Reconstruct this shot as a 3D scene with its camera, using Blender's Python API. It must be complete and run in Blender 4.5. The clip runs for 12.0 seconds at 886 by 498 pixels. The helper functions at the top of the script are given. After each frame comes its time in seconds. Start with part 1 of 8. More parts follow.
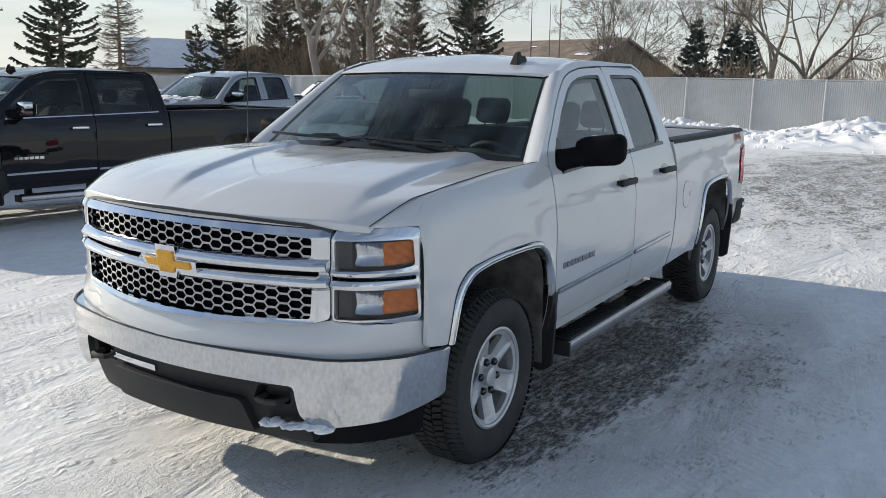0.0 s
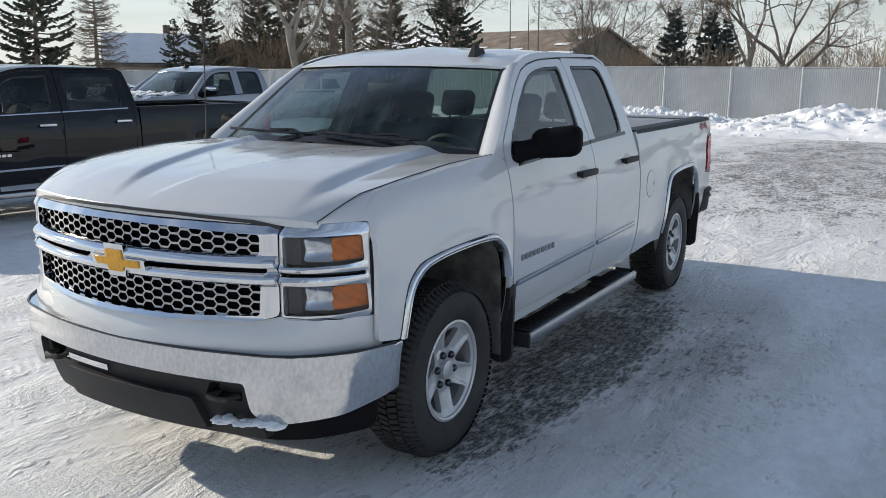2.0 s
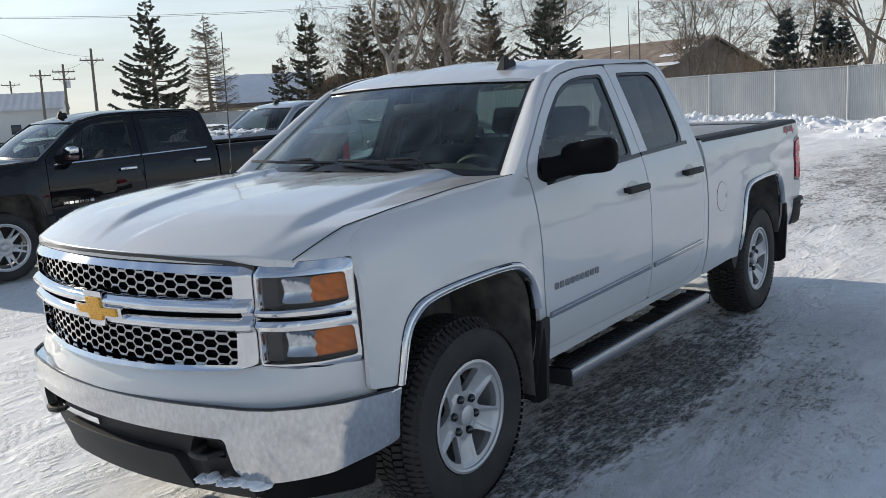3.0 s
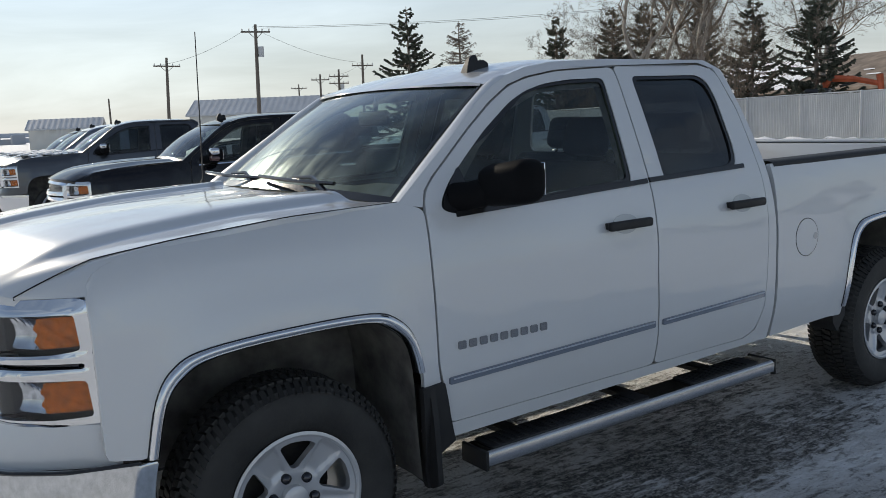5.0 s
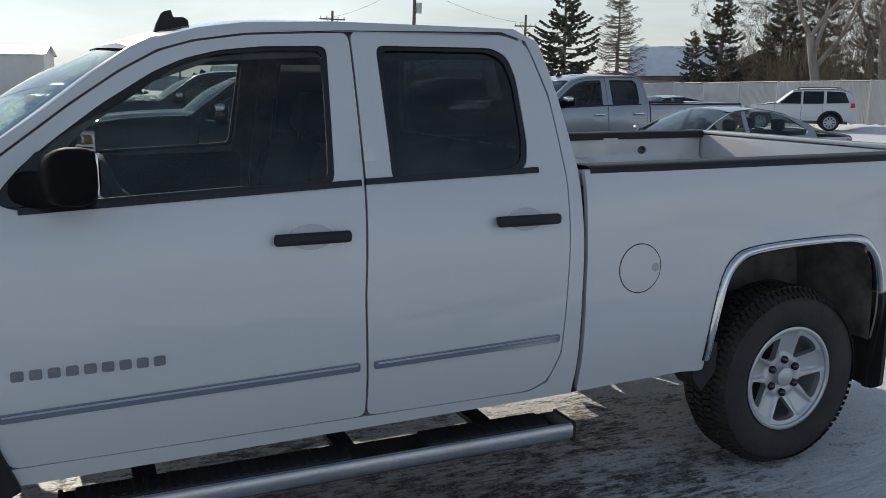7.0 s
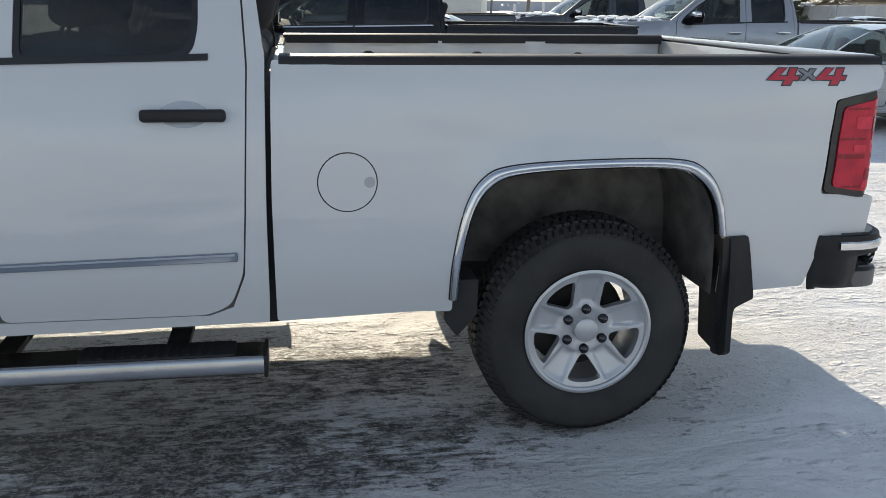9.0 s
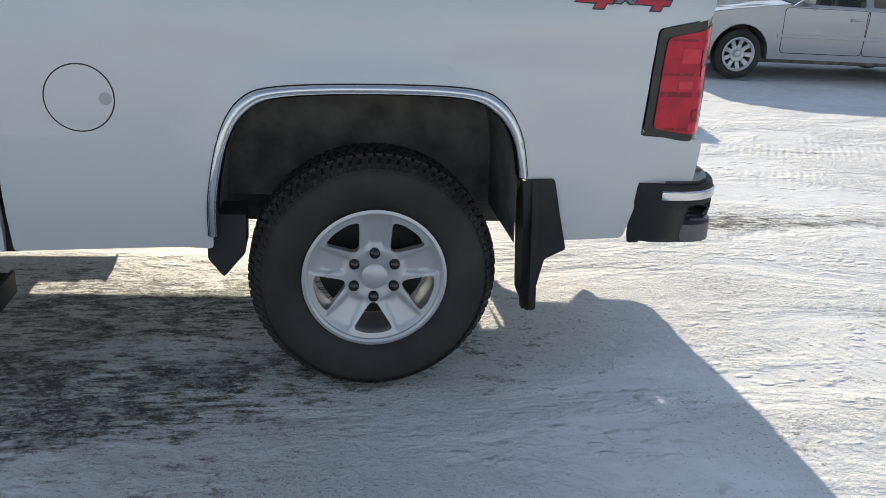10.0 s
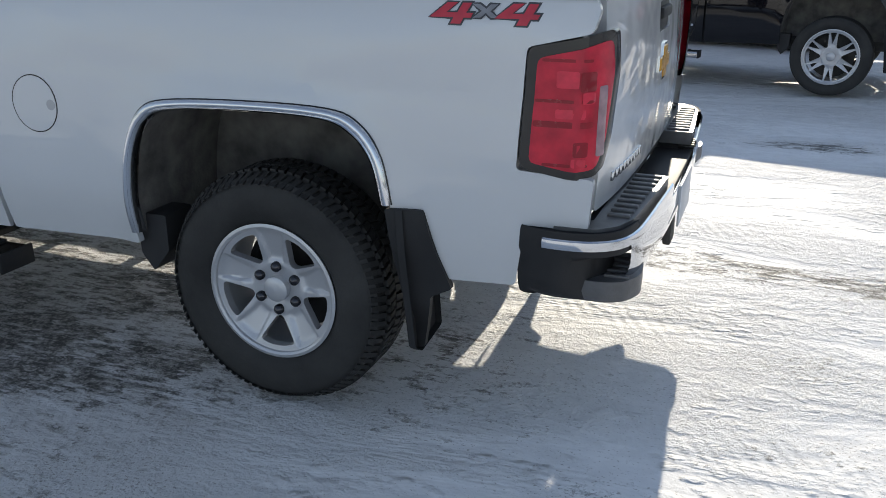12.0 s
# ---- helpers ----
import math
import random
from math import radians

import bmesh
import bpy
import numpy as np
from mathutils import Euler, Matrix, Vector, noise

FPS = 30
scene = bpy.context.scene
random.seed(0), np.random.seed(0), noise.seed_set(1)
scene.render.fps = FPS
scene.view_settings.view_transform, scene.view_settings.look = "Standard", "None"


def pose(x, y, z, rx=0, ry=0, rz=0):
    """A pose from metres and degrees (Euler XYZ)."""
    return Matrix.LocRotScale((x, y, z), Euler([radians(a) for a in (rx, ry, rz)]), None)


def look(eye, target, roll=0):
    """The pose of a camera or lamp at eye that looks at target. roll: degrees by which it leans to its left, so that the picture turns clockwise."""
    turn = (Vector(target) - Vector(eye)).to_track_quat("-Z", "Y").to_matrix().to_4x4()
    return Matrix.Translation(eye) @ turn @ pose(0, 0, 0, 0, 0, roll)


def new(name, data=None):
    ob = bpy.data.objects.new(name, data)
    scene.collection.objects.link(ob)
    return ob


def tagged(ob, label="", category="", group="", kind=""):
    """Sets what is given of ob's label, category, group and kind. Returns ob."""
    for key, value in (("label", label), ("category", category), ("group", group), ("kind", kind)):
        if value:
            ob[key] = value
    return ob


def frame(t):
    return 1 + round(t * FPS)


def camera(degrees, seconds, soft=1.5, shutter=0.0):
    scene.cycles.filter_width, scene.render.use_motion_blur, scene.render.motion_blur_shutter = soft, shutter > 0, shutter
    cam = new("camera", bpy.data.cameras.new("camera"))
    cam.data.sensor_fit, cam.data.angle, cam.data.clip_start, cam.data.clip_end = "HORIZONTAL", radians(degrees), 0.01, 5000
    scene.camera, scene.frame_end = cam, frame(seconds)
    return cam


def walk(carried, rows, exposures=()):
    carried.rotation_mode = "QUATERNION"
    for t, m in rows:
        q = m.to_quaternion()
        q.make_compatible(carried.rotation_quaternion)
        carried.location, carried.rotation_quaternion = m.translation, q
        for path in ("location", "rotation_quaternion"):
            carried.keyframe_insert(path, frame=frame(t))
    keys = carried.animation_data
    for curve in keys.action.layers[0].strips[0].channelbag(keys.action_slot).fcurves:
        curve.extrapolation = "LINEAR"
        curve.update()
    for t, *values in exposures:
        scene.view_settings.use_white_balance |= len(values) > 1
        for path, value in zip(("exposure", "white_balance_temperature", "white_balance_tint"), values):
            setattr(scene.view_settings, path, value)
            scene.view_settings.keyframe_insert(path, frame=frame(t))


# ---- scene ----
cam = camera(54.3, 12.0, soft=0.75)
EXPOSURES = [(0.0, 0.55, 7130, 11), (3.0, 0.48, 6980, 11), (5.0, 0.25, 7050, 11), (5.5, 0.18, 7050, 11), (6.0, 0.27, 7050, 11), (6.5, 0.27, 7000, 11), (8.5, 0.38, 7100, 11), (9.0, 0.82, 7500, 11), (9.5, 0.87, 7420, 11), (10.0, 0.80, 7380, 11), (11.0, 0.84, 7300, 11), (11.5, 0.82, 7180, 11), (12.0, 0.68, 7000, 11)]
PATH = [
    (0, (-3.286, -2.674, 1.704), (-1.605, -1.66, 1.322), 1.2),
    (0.5, (-3.308, -2.673, 1.702), (-1.626, -1.662, 1.318), 0.9),
    (1, (-3.318, -2.661, 1.7), (-1.627, -1.667, 1.311), 0.7),
    (1.5, (-3.3, -2.675, 1.702), (-1.602, -1.696, 1.307), 0.6),
    (2, (-3.215, -2.789, 1.714), (-1.519, -1.807, 1.314), 0.5),
    (2.2, (-3.131, -2.86, 1.686), (-1.506, -1.748, 1.333), -2.1),
    (2.5, (-3.007, -2.953, 1.701), (-1.451, -1.742, 1.363), -3.1),
    (3, (-2.669, -2.954, 1.67), (-1.112, -1.746, 1.329), -3.3),
    (3.2, (-2.529, -2.994, 1.673), (-0.966, -1.795, 1.326), -3.1),
    (4.8, (-1.25, -3.416, 1.637), (-0.004, -1.887, 1.306), -2.6),
    (5, (-1.1, -3.451, 1.615), (0.029, -1.827, 1.315), -2.5),
    (5.5, (-0.638, -3.547, 1.613), (0.442, -1.899, 1.27), -2.1),
    (6, (-0.165, -3.604, 1.609), (0.939, -1.98, 1.23), -0.1),
    (6.5, (0.334, -3.68, 1.638), (1.23, -1.927, 1.286), 1.2),
    (6.7, (0.546, -3.65, 1.639), (1.402, -1.879, 1.277), 0.8),
    (8.3, (1.906, -3.619, 1.585), (2.291, -1.704, 1.155), 1.4),
    (8.5, (2.113, -3.641, 1.518), (2.471, -1.715, 1.116), 0.9),
    (9, (2.645, -3.696, 1.508), (2.974, -1.802, 0.957), 1.0),
    (9.5, (3.072, -3.624, 1.453), (3.481, -1.761, 0.85), 3.1),
    (10, (3.436, -3.524, 1.441), (3.743, -1.671, 0.754), 3.4),
    (10.5, (3.785, -3.424, 1.435), (3.88, -1.6, 0.619), 2.9),
    (11, (4.181, -3.386, 1.458), (3.953, -1.549, 0.699), 0.1),
    (11.5, (4.65, -3.336, 1.476), (4.205, -1.527, 0.749), -1.3),
    (12, (5.1, -3.166, 1.483), (4.415, -1.417, 0.794), -0.1),
]
walk(cam, [(t, look(eye, target, roll)) for t, eye, target, roll in PATH], EXPOSURES)

# ---- world and light ----
SUN_TO = Vector((-0.17, 2.30, 1.0)).normalized()
sun_data = bpy.data.lights.new("sun", "SUN")
sun_data.energy, sun_data.angle, sun_data.color = 2.95, radians(0.53), (1.0, 0.945, 0.83)
sun = new("sun", sun_data)
sun.matrix_world = look(SUN_TO * 60, (0, 0, 0))

world = bpy.data.worlds.new("winter_sky")
scene.world = world
world.use_nodes = True
wn, wl = world.node_tree.nodes, world.node_tree.links
wn.clear()
w_out, w_bg = wn.new("ShaderNodeOutputWorld"), wn.new("ShaderNodeBackground")
sky = wn.new("ShaderNodeTexSky")
sky.sky_type, sky.sun_disc = "NISHITA", False
sky.sun_elevation, sky.sun_rotation = math.asin(SUN_TO.z), math.atan2(SUN_TO.x, SUN_TO.y)
sky.altitude, sky.air_density, sky.dust_density, sky.ozone_density = 900, 1.0, 0.0, 1.4
w_co, w_map = wn.new("ShaderNodeTexCoord"), wn.new("ShaderNodeMapping")
w_map.inputs["Scale"].default_value = (1.6, 1.0, 9.0)
w_noise = wn.new("ShaderNodeTexNoise")
w_noise.inputs["Scale"].default_value, w_noise.inputs["Detail"].default_value = 1.7, 7.0
w_noise.inputs["Roughness"].default_value, w_noise.inputs["Distortion"].default_value = 0.55, 0.5
w_ramp = wn.new("ShaderNodeValToRGB")
w_ramp.color_ramp.elements[0].position, w_ramp.color_ramp.elements[1].position = 0.40, 0.72
w_mix = wn.new("ShaderNodeMix")
w_mix.data_type = "RGBA"
w_dot = wn.new("ShaderNodeVectorMath")
w_dot.operation, w_dot.inputs[1].default_value = "DOT_PRODUCT", SUN_TO
w_halo = wn.new("ShaderNodeMapRange")  # thin cloud and haze are brighter towards the sun
w_halo.interpolation_type = "SMOOTHSTEP"
w_halo.inputs["From Min"].default_value, w_halo.inputs["From Max"].default_value = 0.55, 1.0
w_halo.inputs["To Min"].default_value, w_halo.inputs["To Max"].default_value = 3.65, 4.8
w_tint = wn.new("ShaderNodeVectorMath")
w_tint.operation, w_tint.inputs[0].default_value = "SCALE", (0.865, 1.0, 1.115)
wl.new(w_co.outputs["Generated"], w_dot.inputs[0])
wl.new(w_dot.outputs["Value"], w_halo.inputs["Value"])
w_vary, w_streak = wn.new("ShaderNodeMapRange"), wn.new("ShaderNodeMath")
w_vary.inputs["From Min"].default_value, w_vary.inputs["From Max"].default_value = 0.36, 0.66
w_vary.inputs["To Min"].default_value, w_vary.inputs["To Max"].default_value = 0.84, 1.26
w_streak.operation = "MULTIPLY"
wl.new(w_noise.outputs["Fac"], w_vary.inputs["Value"])
wl.new(w_halo.outputs["Result"], w_streak.inputs[0])
wl.new(w_vary.outputs["Result"], w_streak.inputs[1])
wl.new(w_streak.outputs["Value"], w_tint.inputs["Scale"])
wl.new(w_tint.outputs["Vector"], w_mix.inputs["B"])
w_scale = wn.new("ShaderNodeMath")
w_scale.operation, w_scale.inputs[1].default_value = "MULTIPLY", 0.75
wl.new(w_co.outputs["Generated"], w_map.inputs["Vector"])
wl.new(w_map.outputs["Vector"], w_noise.inputs["Vector"])
wl.new(w_noise.outputs["Fac"], w_ramp.inputs["Fac"])
wl.new(w_ramp.outputs["Color"], w_scale.inputs[0])
w_sep, w_haze, w_max = wn.new("ShaderNodeSeparateXYZ"), wn.new("ShaderNodeMapRange"), wn.new("ShaderNodeMath")
w_haze.interpolation_type = "SMOOTHSTEP"  # pale haze low over the plain
w_haze.inputs["From Min"].default_value, w_haze.inputs["From Max"].default_value = 0.34, 0.0
w_haze.inputs["To Min"].default_value, w_haze.inputs["To Max"].default_value = 0.0, 0.88
w_max.operation = "MAXIMUM"
wl.new(w_co.outputs["Generated"], w_sep.inputs["Vector"])
wl.new(w_sep.outputs["Z"], w_haze.inputs["Value"])
wl.new(w_haze.outputs["Result"], w_max.inputs[0])
w_fade, w_low = wn.new("ShaderNodeMapRange"), wn.new("ShaderNodeMath")
w_fade.interpolation_type = "SMOOTHSTEP"  # the cloud thins out overhead
w_fade.inputs["From Min"].default_value, w_fade.inputs["From Max"].default_value = 0.22, 0.62
w_fade.inputs["To Min"].default_value, w_fade.inputs["To Max"].default_value = 1.0, 0.45
w_low.operation = "MULTIPLY"
wl.new(w_sep.outputs["Z"], w_fade.inputs["Value"])
wl.new(w_fade.outputs["Result"], w_low.inputs[0])
wl.new(w_scale.outputs["Value"], w_low.inputs[1])
wl.new(w_low.outputs["Value"], w_max.inputs[1])
wl.new(w_max.outputs["Value"], w_mix.inputs["Factor"])
w_cool = wn.new("ShaderNodeVectorMath")
w_cool.operation, w_cool.inputs[1].default_value = "MULTIPLY", (1.10, 1.0, 0.95)
wl.new(sky.outputs["Color"], w_cool.inputs[0])
wl.new(w_cool.outputs["Vector"], w_mix.inputs["A"])
wl.new(w_mix.outputs["Result"], w_bg.inputs["Color"])
wl.new(w_bg.outputs["Background"], w_out.inputs["Surface"])
w_bg.inputs["Strength"].default_value = 0.124

# ---- materials ----


def mat(name, color, rough=0.5, metal=0.0, coat=0.0, vary=0.08, scale=6.0, bump=0.0, bump_scale=60.0, spec=0.5, stretch=(1, 1, 1), coat_rough=0.03, rough_vary=0.08, trans=0.0, wave=0.0, coat_ior=1.5):
    """A surface with colour and gloss that vary at two scales, and a fine relief."""
    m = bpy.data.materials.new(name)
    m.use_nodes = True
    n, l = m.node_tree.nodes, m.node_tree.links
    b = n["Principled BSDF"]
    b.inputs["Metallic"].default_value, b.inputs["Specular IOR Level"].default_value = metal, spec
    b.inputs["Coat Weight"].default_value, b.inputs["Coat Roughness"].default_value = coat, coat_rough
    b.inputs["Transmission Weight"].default_value = trans
    co, mp = n.new("ShaderNodeTexCoord"), n.new("ShaderNodeMapping")
    mp.inputs["Scale"].default_value = stretch
    l.new(co.outputs["Object"], mp.inputs["Vector"])
    big, fine = n.new("ShaderNodeTexNoise"), n.new("ShaderNodeTexNoise")
    big.inputs["Scale"].default_value, big.inputs["Detail"].default_value = scale, 4.0
    fine.inputs["Scale"].default_value, fine.inputs["Detail"].default_value = bump_scale, 3.0
    for t in (big, fine):
        l.new(mp.outputs["Vector"], t.inputs["Vector"])
    ramp = n.new("ShaderNodeValToRGB")
    ramp.color_ramp.elements[0].position, ramp.color_ramp.elements[1].position = 0.3, 0.7
    ramp.color_ramp.elements[0].color = (*[max(0, c * (1 - vary)) for c in color], 1)
    ramp.color_ramp.elements[1].color = (*[min(1, c * (1 + vary)) for c in color], 1)
    l.new(big.outputs["Fac"], ramp.inputs["Fac"])
    l.new(ramp.outputs["Color"], b.inputs["Base Color"])
    rr = n.new("ShaderNodeMapRange")
    rr.inputs["To Min"].default_value, rr.inputs["To Max"].default_value = max(0.0, rough - rough_vary), min(1.0, rough + rough_vary)
    l.new(fine.outputs["Fac"], rr.inputs["Value"])
    l.new(rr.outputs["Result"], b.inputs["Roughness"])
    if bump:
        bp = n.new("ShaderNodeBump")
        bp.inputs["Strength"].default_value, bp.inputs["Distance"].default_value = bump, 0.01
        l.new(fine.outputs["Fac"], bp.inputs["Height"])
        l.new(bp.outputs["Normal"], b.inputs["Normal"])
        if wave:
            wide, bw = n.new("ShaderNodeTexNoise"), n.new("ShaderNodeBump")
            wide.inputs["Scale"].default_value, wide.inputs["Detail"].default_value = 3.2, 2.0
            bw.inputs["Strength"].default_value, bw.inputs["Distance"].default_value = 1.0, wave
            l.new(mp.outputs["Vector"], wide.inputs["Vector"])
            l.new(wide.outputs["Fac"], bw.inputs["Height"])
            l.new(bp.outputs["Normal"], bw.inputs["Normal"])
            l.new(bw.outputs["Normal"], b.inputs["Coat Normal"])
    b.inputs["Coat IOR"].default_value = coat_ior
    return m


def glass(name, tint, gloss_rough=0.0, low=0.035):
    """A pane: tinted light goes through, and Fresnel adds the reflection."""
    m = bpy.data.materials.new(name)
    m.use_nodes = True
    n, l = m.node_tree.nodes, m.node_tree.links
    n.clear()
    out, mix = n.new("ShaderNodeOutputMaterial"), n.new("ShaderNodeMixShader")
    tr, gl, fr = n.new("ShaderNodeBsdfTransparent"), n.new("ShaderNodeBsdfGlossy"), n.new("ShaderNodeLayerWeight")
    tr.inputs["Color"].default_value = (*tint, 1)
    gl.inputs["Roughness"].default_value = gloss_rough
    pw, mr = n.new("ShaderNodeMath"), n.new("ShaderNodeMapRange")
    pw.operation, pw.inputs[1].default_value = "POWER", 3.8
    mr.inputs["To Min"].default_value, mr.inputs["To Max"].default_value = low, 1.0
    l.new(fr.outputs["Facing"], pw.inputs[0])
    l.new(pw.outputs["Value"], mr.inputs["Value"])
    l.new(mr.outputs["Result"], mix.inputs["Fac"])
    l.new(tr.outputs["BSDF"], mix.inputs[1])
    l.new(gl.outputs["BSDF"], mix.inputs[2])
    l.new(mix.outputs["Shader"], out.inputs["Surface"])
    return m


def dusty_haze(m, most, haze=0.25):
    """Dried salt film on a pane, run down in streaks; it glints where the sun strikes along it. On side panes it also
    paints flare haze.
    """
    n, l = m.node_tree.nodes, m.node_tree.links
    out = [q for q in n if q.type == "OUTPUT_MATERIAL"][0]
    clean = out.inputs["Surface"].links[0].from_socket
    co, mp = n.new("ShaderNodeTexCoord"), n.new("ShaderNodeMapping")
    mp.inputs["Scale"].default_value, mp.inputs["Rotation"].default_value = (0.9, 9.0, 0.9), (0, 0, 0.12)
    t, t2 = n.new("ShaderNodeTexNoise"), n.new("ShaderNodeTexNoise")
    t.inputs["Scale"].default_value, t.inputs["Detail"].default_value, t.inputs["Roughness"].default_value = 1.2, 7.0, 0.68
    t2.inputs["Scale"].default_value, t2.inputs["Detail"].default_value = 3.4, 5.0
    l.new(co.outputs["Object"], mp.inputs["Vector"])
    l.new(mp.outputs["Vector"], t.inputs["Vector"])
    l.new(co.outputs["Object"], t2.inputs["Vector"])
    q, r = n.new("ShaderNodeMath"), n.new("ShaderNodeMapRange")
    q.operation = "MULTIPLY"
    l.new(t.outputs["Fac"], q.inputs[0])
    l.new(t2.outputs["Fac"], q.inputs[1])
    r.inputs["From Min"].default_value, r.inputs["From Max"].default_value = 0.20, 0.37
    r.inputs["To Min"].default_value, r.inputs["To Max"].default_value = most * 0.08, most
    l.new(q.outputs["Value"], r.inputs["Value"])
    df, gl, both, mix = n.new("ShaderNodeBsdfDiffuse"), n.new("ShaderNodeBsdfGlossy"), n.new("ShaderNodeMixShader"), n.new("ShaderNodeMixShader")
    df.inputs["Color"].default_value = gl.inputs["Color"].default_value = (0.64, 0.76, 0.71, 1)
    gl.inputs["Roughness"].default_value = 0.33
    both.inputs["Fac"].default_value = haze
    l.new(gl.outputs["BSDF"], both.inputs[1])
    l.new(df.outputs["BSDF"], both.inputs[2])
    l.new(r.outputs["Result"], mix.inputs["Fac"])
    l.new(clean, mix.inputs[1])
    l.new(both.outputs["Shader"], mix.inputs[2])
    l.new(mix.outputs["Shader"], out.inputs["Surface"])
    return m


def paint(name, color, metal=0.0, rough=0.32, vary=0.03):
    return mat(name, color, rough=rough, metal=metal, coat=1.0, vary=vary, scale=1.3, spec=0.25, bump_scale=350, bump=0.012, coat_rough=0.03, wave=0.016, coat_ior=1.62, stretch=(0.5, 1, 1.6))


WHITE = paint("white_paint", (0.565, 0.575, 0.585))
BLACK_PAINT = mat("black_paint", (0.006, 0.006, 0.008), rough=0.3, coat=0.8, spec=0.0, vary=0.2, scale=1.3, bump_scale=350, bump=0.012)
SILVER = paint("silver_paint", (0.34, 0.355, 0.38), metal=0.55, rough=0.36)
GREY_DARK = paint("dark_grey_paint", (0.045, 0.05, 0.06), metal=0.4)
BLUE_GREY = paint("blue_grey_paint", (0.16, 0.19, 0.24), metal=0.4)
MAROON = paint("dark_red_paint", (0.05, 0.012, 0.014), metal=0.2)
CHROME = mat("chrome", (0.66, 0.67, 0.69), rough=0.05, metal=1.0, vary=0.02, bump_scale=14, bump=0.02, rough_vary=0.03)
CHROME_SALTED = mat("salted_chrome", (0.56, 0.57, 0.58), rough=0.04, metal=1.0, vary=0.12, scale=70.0, bump_scale=190, bump=0.045, rough_vary=0.04, stretch=(1, 1, 0.6))
SATIN = mat("satin_chrome", (0.38, 0.39, 0.40), rough=0.16, metal=1.0, vary=0.08, bump_scale=60, bump=0.1)
DARK_CHROME = mat("dark_chrome", (0.06, 0.06, 0.065), rough=0.15, metal=1.0, vary=0.2)
ALLOY = mat("silver_alloy", (0.50, 0.505, 0.52), rough=0.40, metal=0.55, vary=0.04, scale=3, bump_scale=400, bump=0.02, coat=0.4, rough_vary=0.03)
BLACK_PLASTIC = mat("black_plastic", (0.026, 0.026, 0.027), rough=0.55, vary=0.2, bump_scale=240, bump=0.10, spec=0.22)
# black tread plastic, its brightness in the sun put into a paler grey
TREAD_SUNLIT = mat("sunlit_step_plastic", (0.090, 0.090, 0.093), rough=0.42, vary=0.25, scale=20, bump_scale=240, bump=0.08, spec=0.6)
GLOSS_BLACK = mat("gloss_black", (0.016, 0.016, 0.017), rough=0.16, vary=0.2, bump_scale=90, bump=0.01)
LINER = mat("wheel_well_liner", (0.125, 0.118, 0.108), rough=0.85, vary=0.5, scale=9, bump_scale=60, bump=0.3)
RUBBER = mat("tyre_rubber", (0.023, 0.0225, 0.0215), rough=0.72, vary=0.55, scale=5, bump_scale=80, bump=0.2)
CABIN = mat("cabin_dark_trim", (0.020, 0.021, 0.024), rough=0.7, vary=0.2, bump_scale=200, bump=0.2)
CLOTH = mat("seat_cloth", (0.026, 0.026, 0.028), rough=0.9, vary=0.2, bump_scale=420, bump=0.4)
HEADLINER = mat("headliner", (0.30, 0.295, 0.28), rough=0.95, vary=0.05, bump_scale=300, bump=0.2)
AMBER = mat("amber_lens", (0.40, 0.105, 0.014), rough=0.14, metal=0.45, vary=0.45, scale=60, bump_scale=52, bump=0.25)
RED_LENS = mat("red_lens", (0.52, 0.014, 0.040), rough=0.18, vary=0.30, scale=14, bump_scale=40, bump=0.12, coat=0.25, spec=0.25)
RED_DARK = mat("dark_red_lens", (0.27, 0.008, 0.020), rough=0.25, vary=0.18, scale=9, coat=0.25, spec=0.25)
RED_BRIGHT = mat("bright_red_lens", (0.66, 0.025, 0.06), rough=0.15, vary=0.15, scale=30, coat=0.3, spec=0.3)
REVERSE_LENS = mat("pale_reverse_lens", (0.30, 0.17, 0.20), rough=0.12, vary=0.25, scale=30, coat=0.4)
REFLECTOR = mat("reflector", (0.50, 0.52, 0.55), rough=0.08, metal=1.0, vary=0.25, scale=45, bump_scale=45, bump=0.06)
LAMP_DARK = mat("lamp_housing", (0.026, 0.027, 0.030), rough=0.35, vary=0.3, scale=20, spec=0.4)
GOLD = mat("gold_emblem", (0.66, 0.34, 0.05), rough=0.28, metal=0.55, vary=0.12, scale=20, bump_scale=500, bump=0.1)
DECAL_RED = mat("red_decal", (0.50, 0.03, 0.05), rough=0.4, vary=0.12, scale=30)
DECAL_EDGE = mat("dark_decal_edge", (0.05, 0.05, 0.055), rough=0.4, vary=0.2, scale=30)
DECAL_GREY = mat("grey_decal", (0.22, 0.22, 0.235), rough=0.4, vary=0.2, scale=30)
STEEL = mat("frame_steel", (0.055, 0.052, 0.048), rough=0.7, metal=0.3, vary=0.5, scale=8, bump_scale=60, bump=0.3)
NAME_CHROME = mat("name_bar_chrome", (0.27, 0.275, 0.285), rough=0.2, metal=1.0, vary=0.15, bump_scale=60, bump=0.1)
STEP_METAL = mat("polished_step", (0.34, 0.35, 0.37), rough=0.18, metal=1.0, vary=0.08, bump_scale=30, bump=0.05)
PLATE = mat("number_plate", (0.55, 0.57, 0.60), rough=0.4, vary=0.1)
GLASS_CLEAR = glass("clear_glass", (0.58, 0.69, 0.64), low=0.022)
MIRROR_BLACK = mat("mirror_shell_black", (0.009, 0.009, 0.010), rough=0.6, vary=0.2, bump_scale=240, bump=0.05, spec=0.03)
GLASS_SALTED = dusty_haze(glass("salted_glass", (0.42, 0.56, 0.51), low=0.018), 0.14, 0.04)
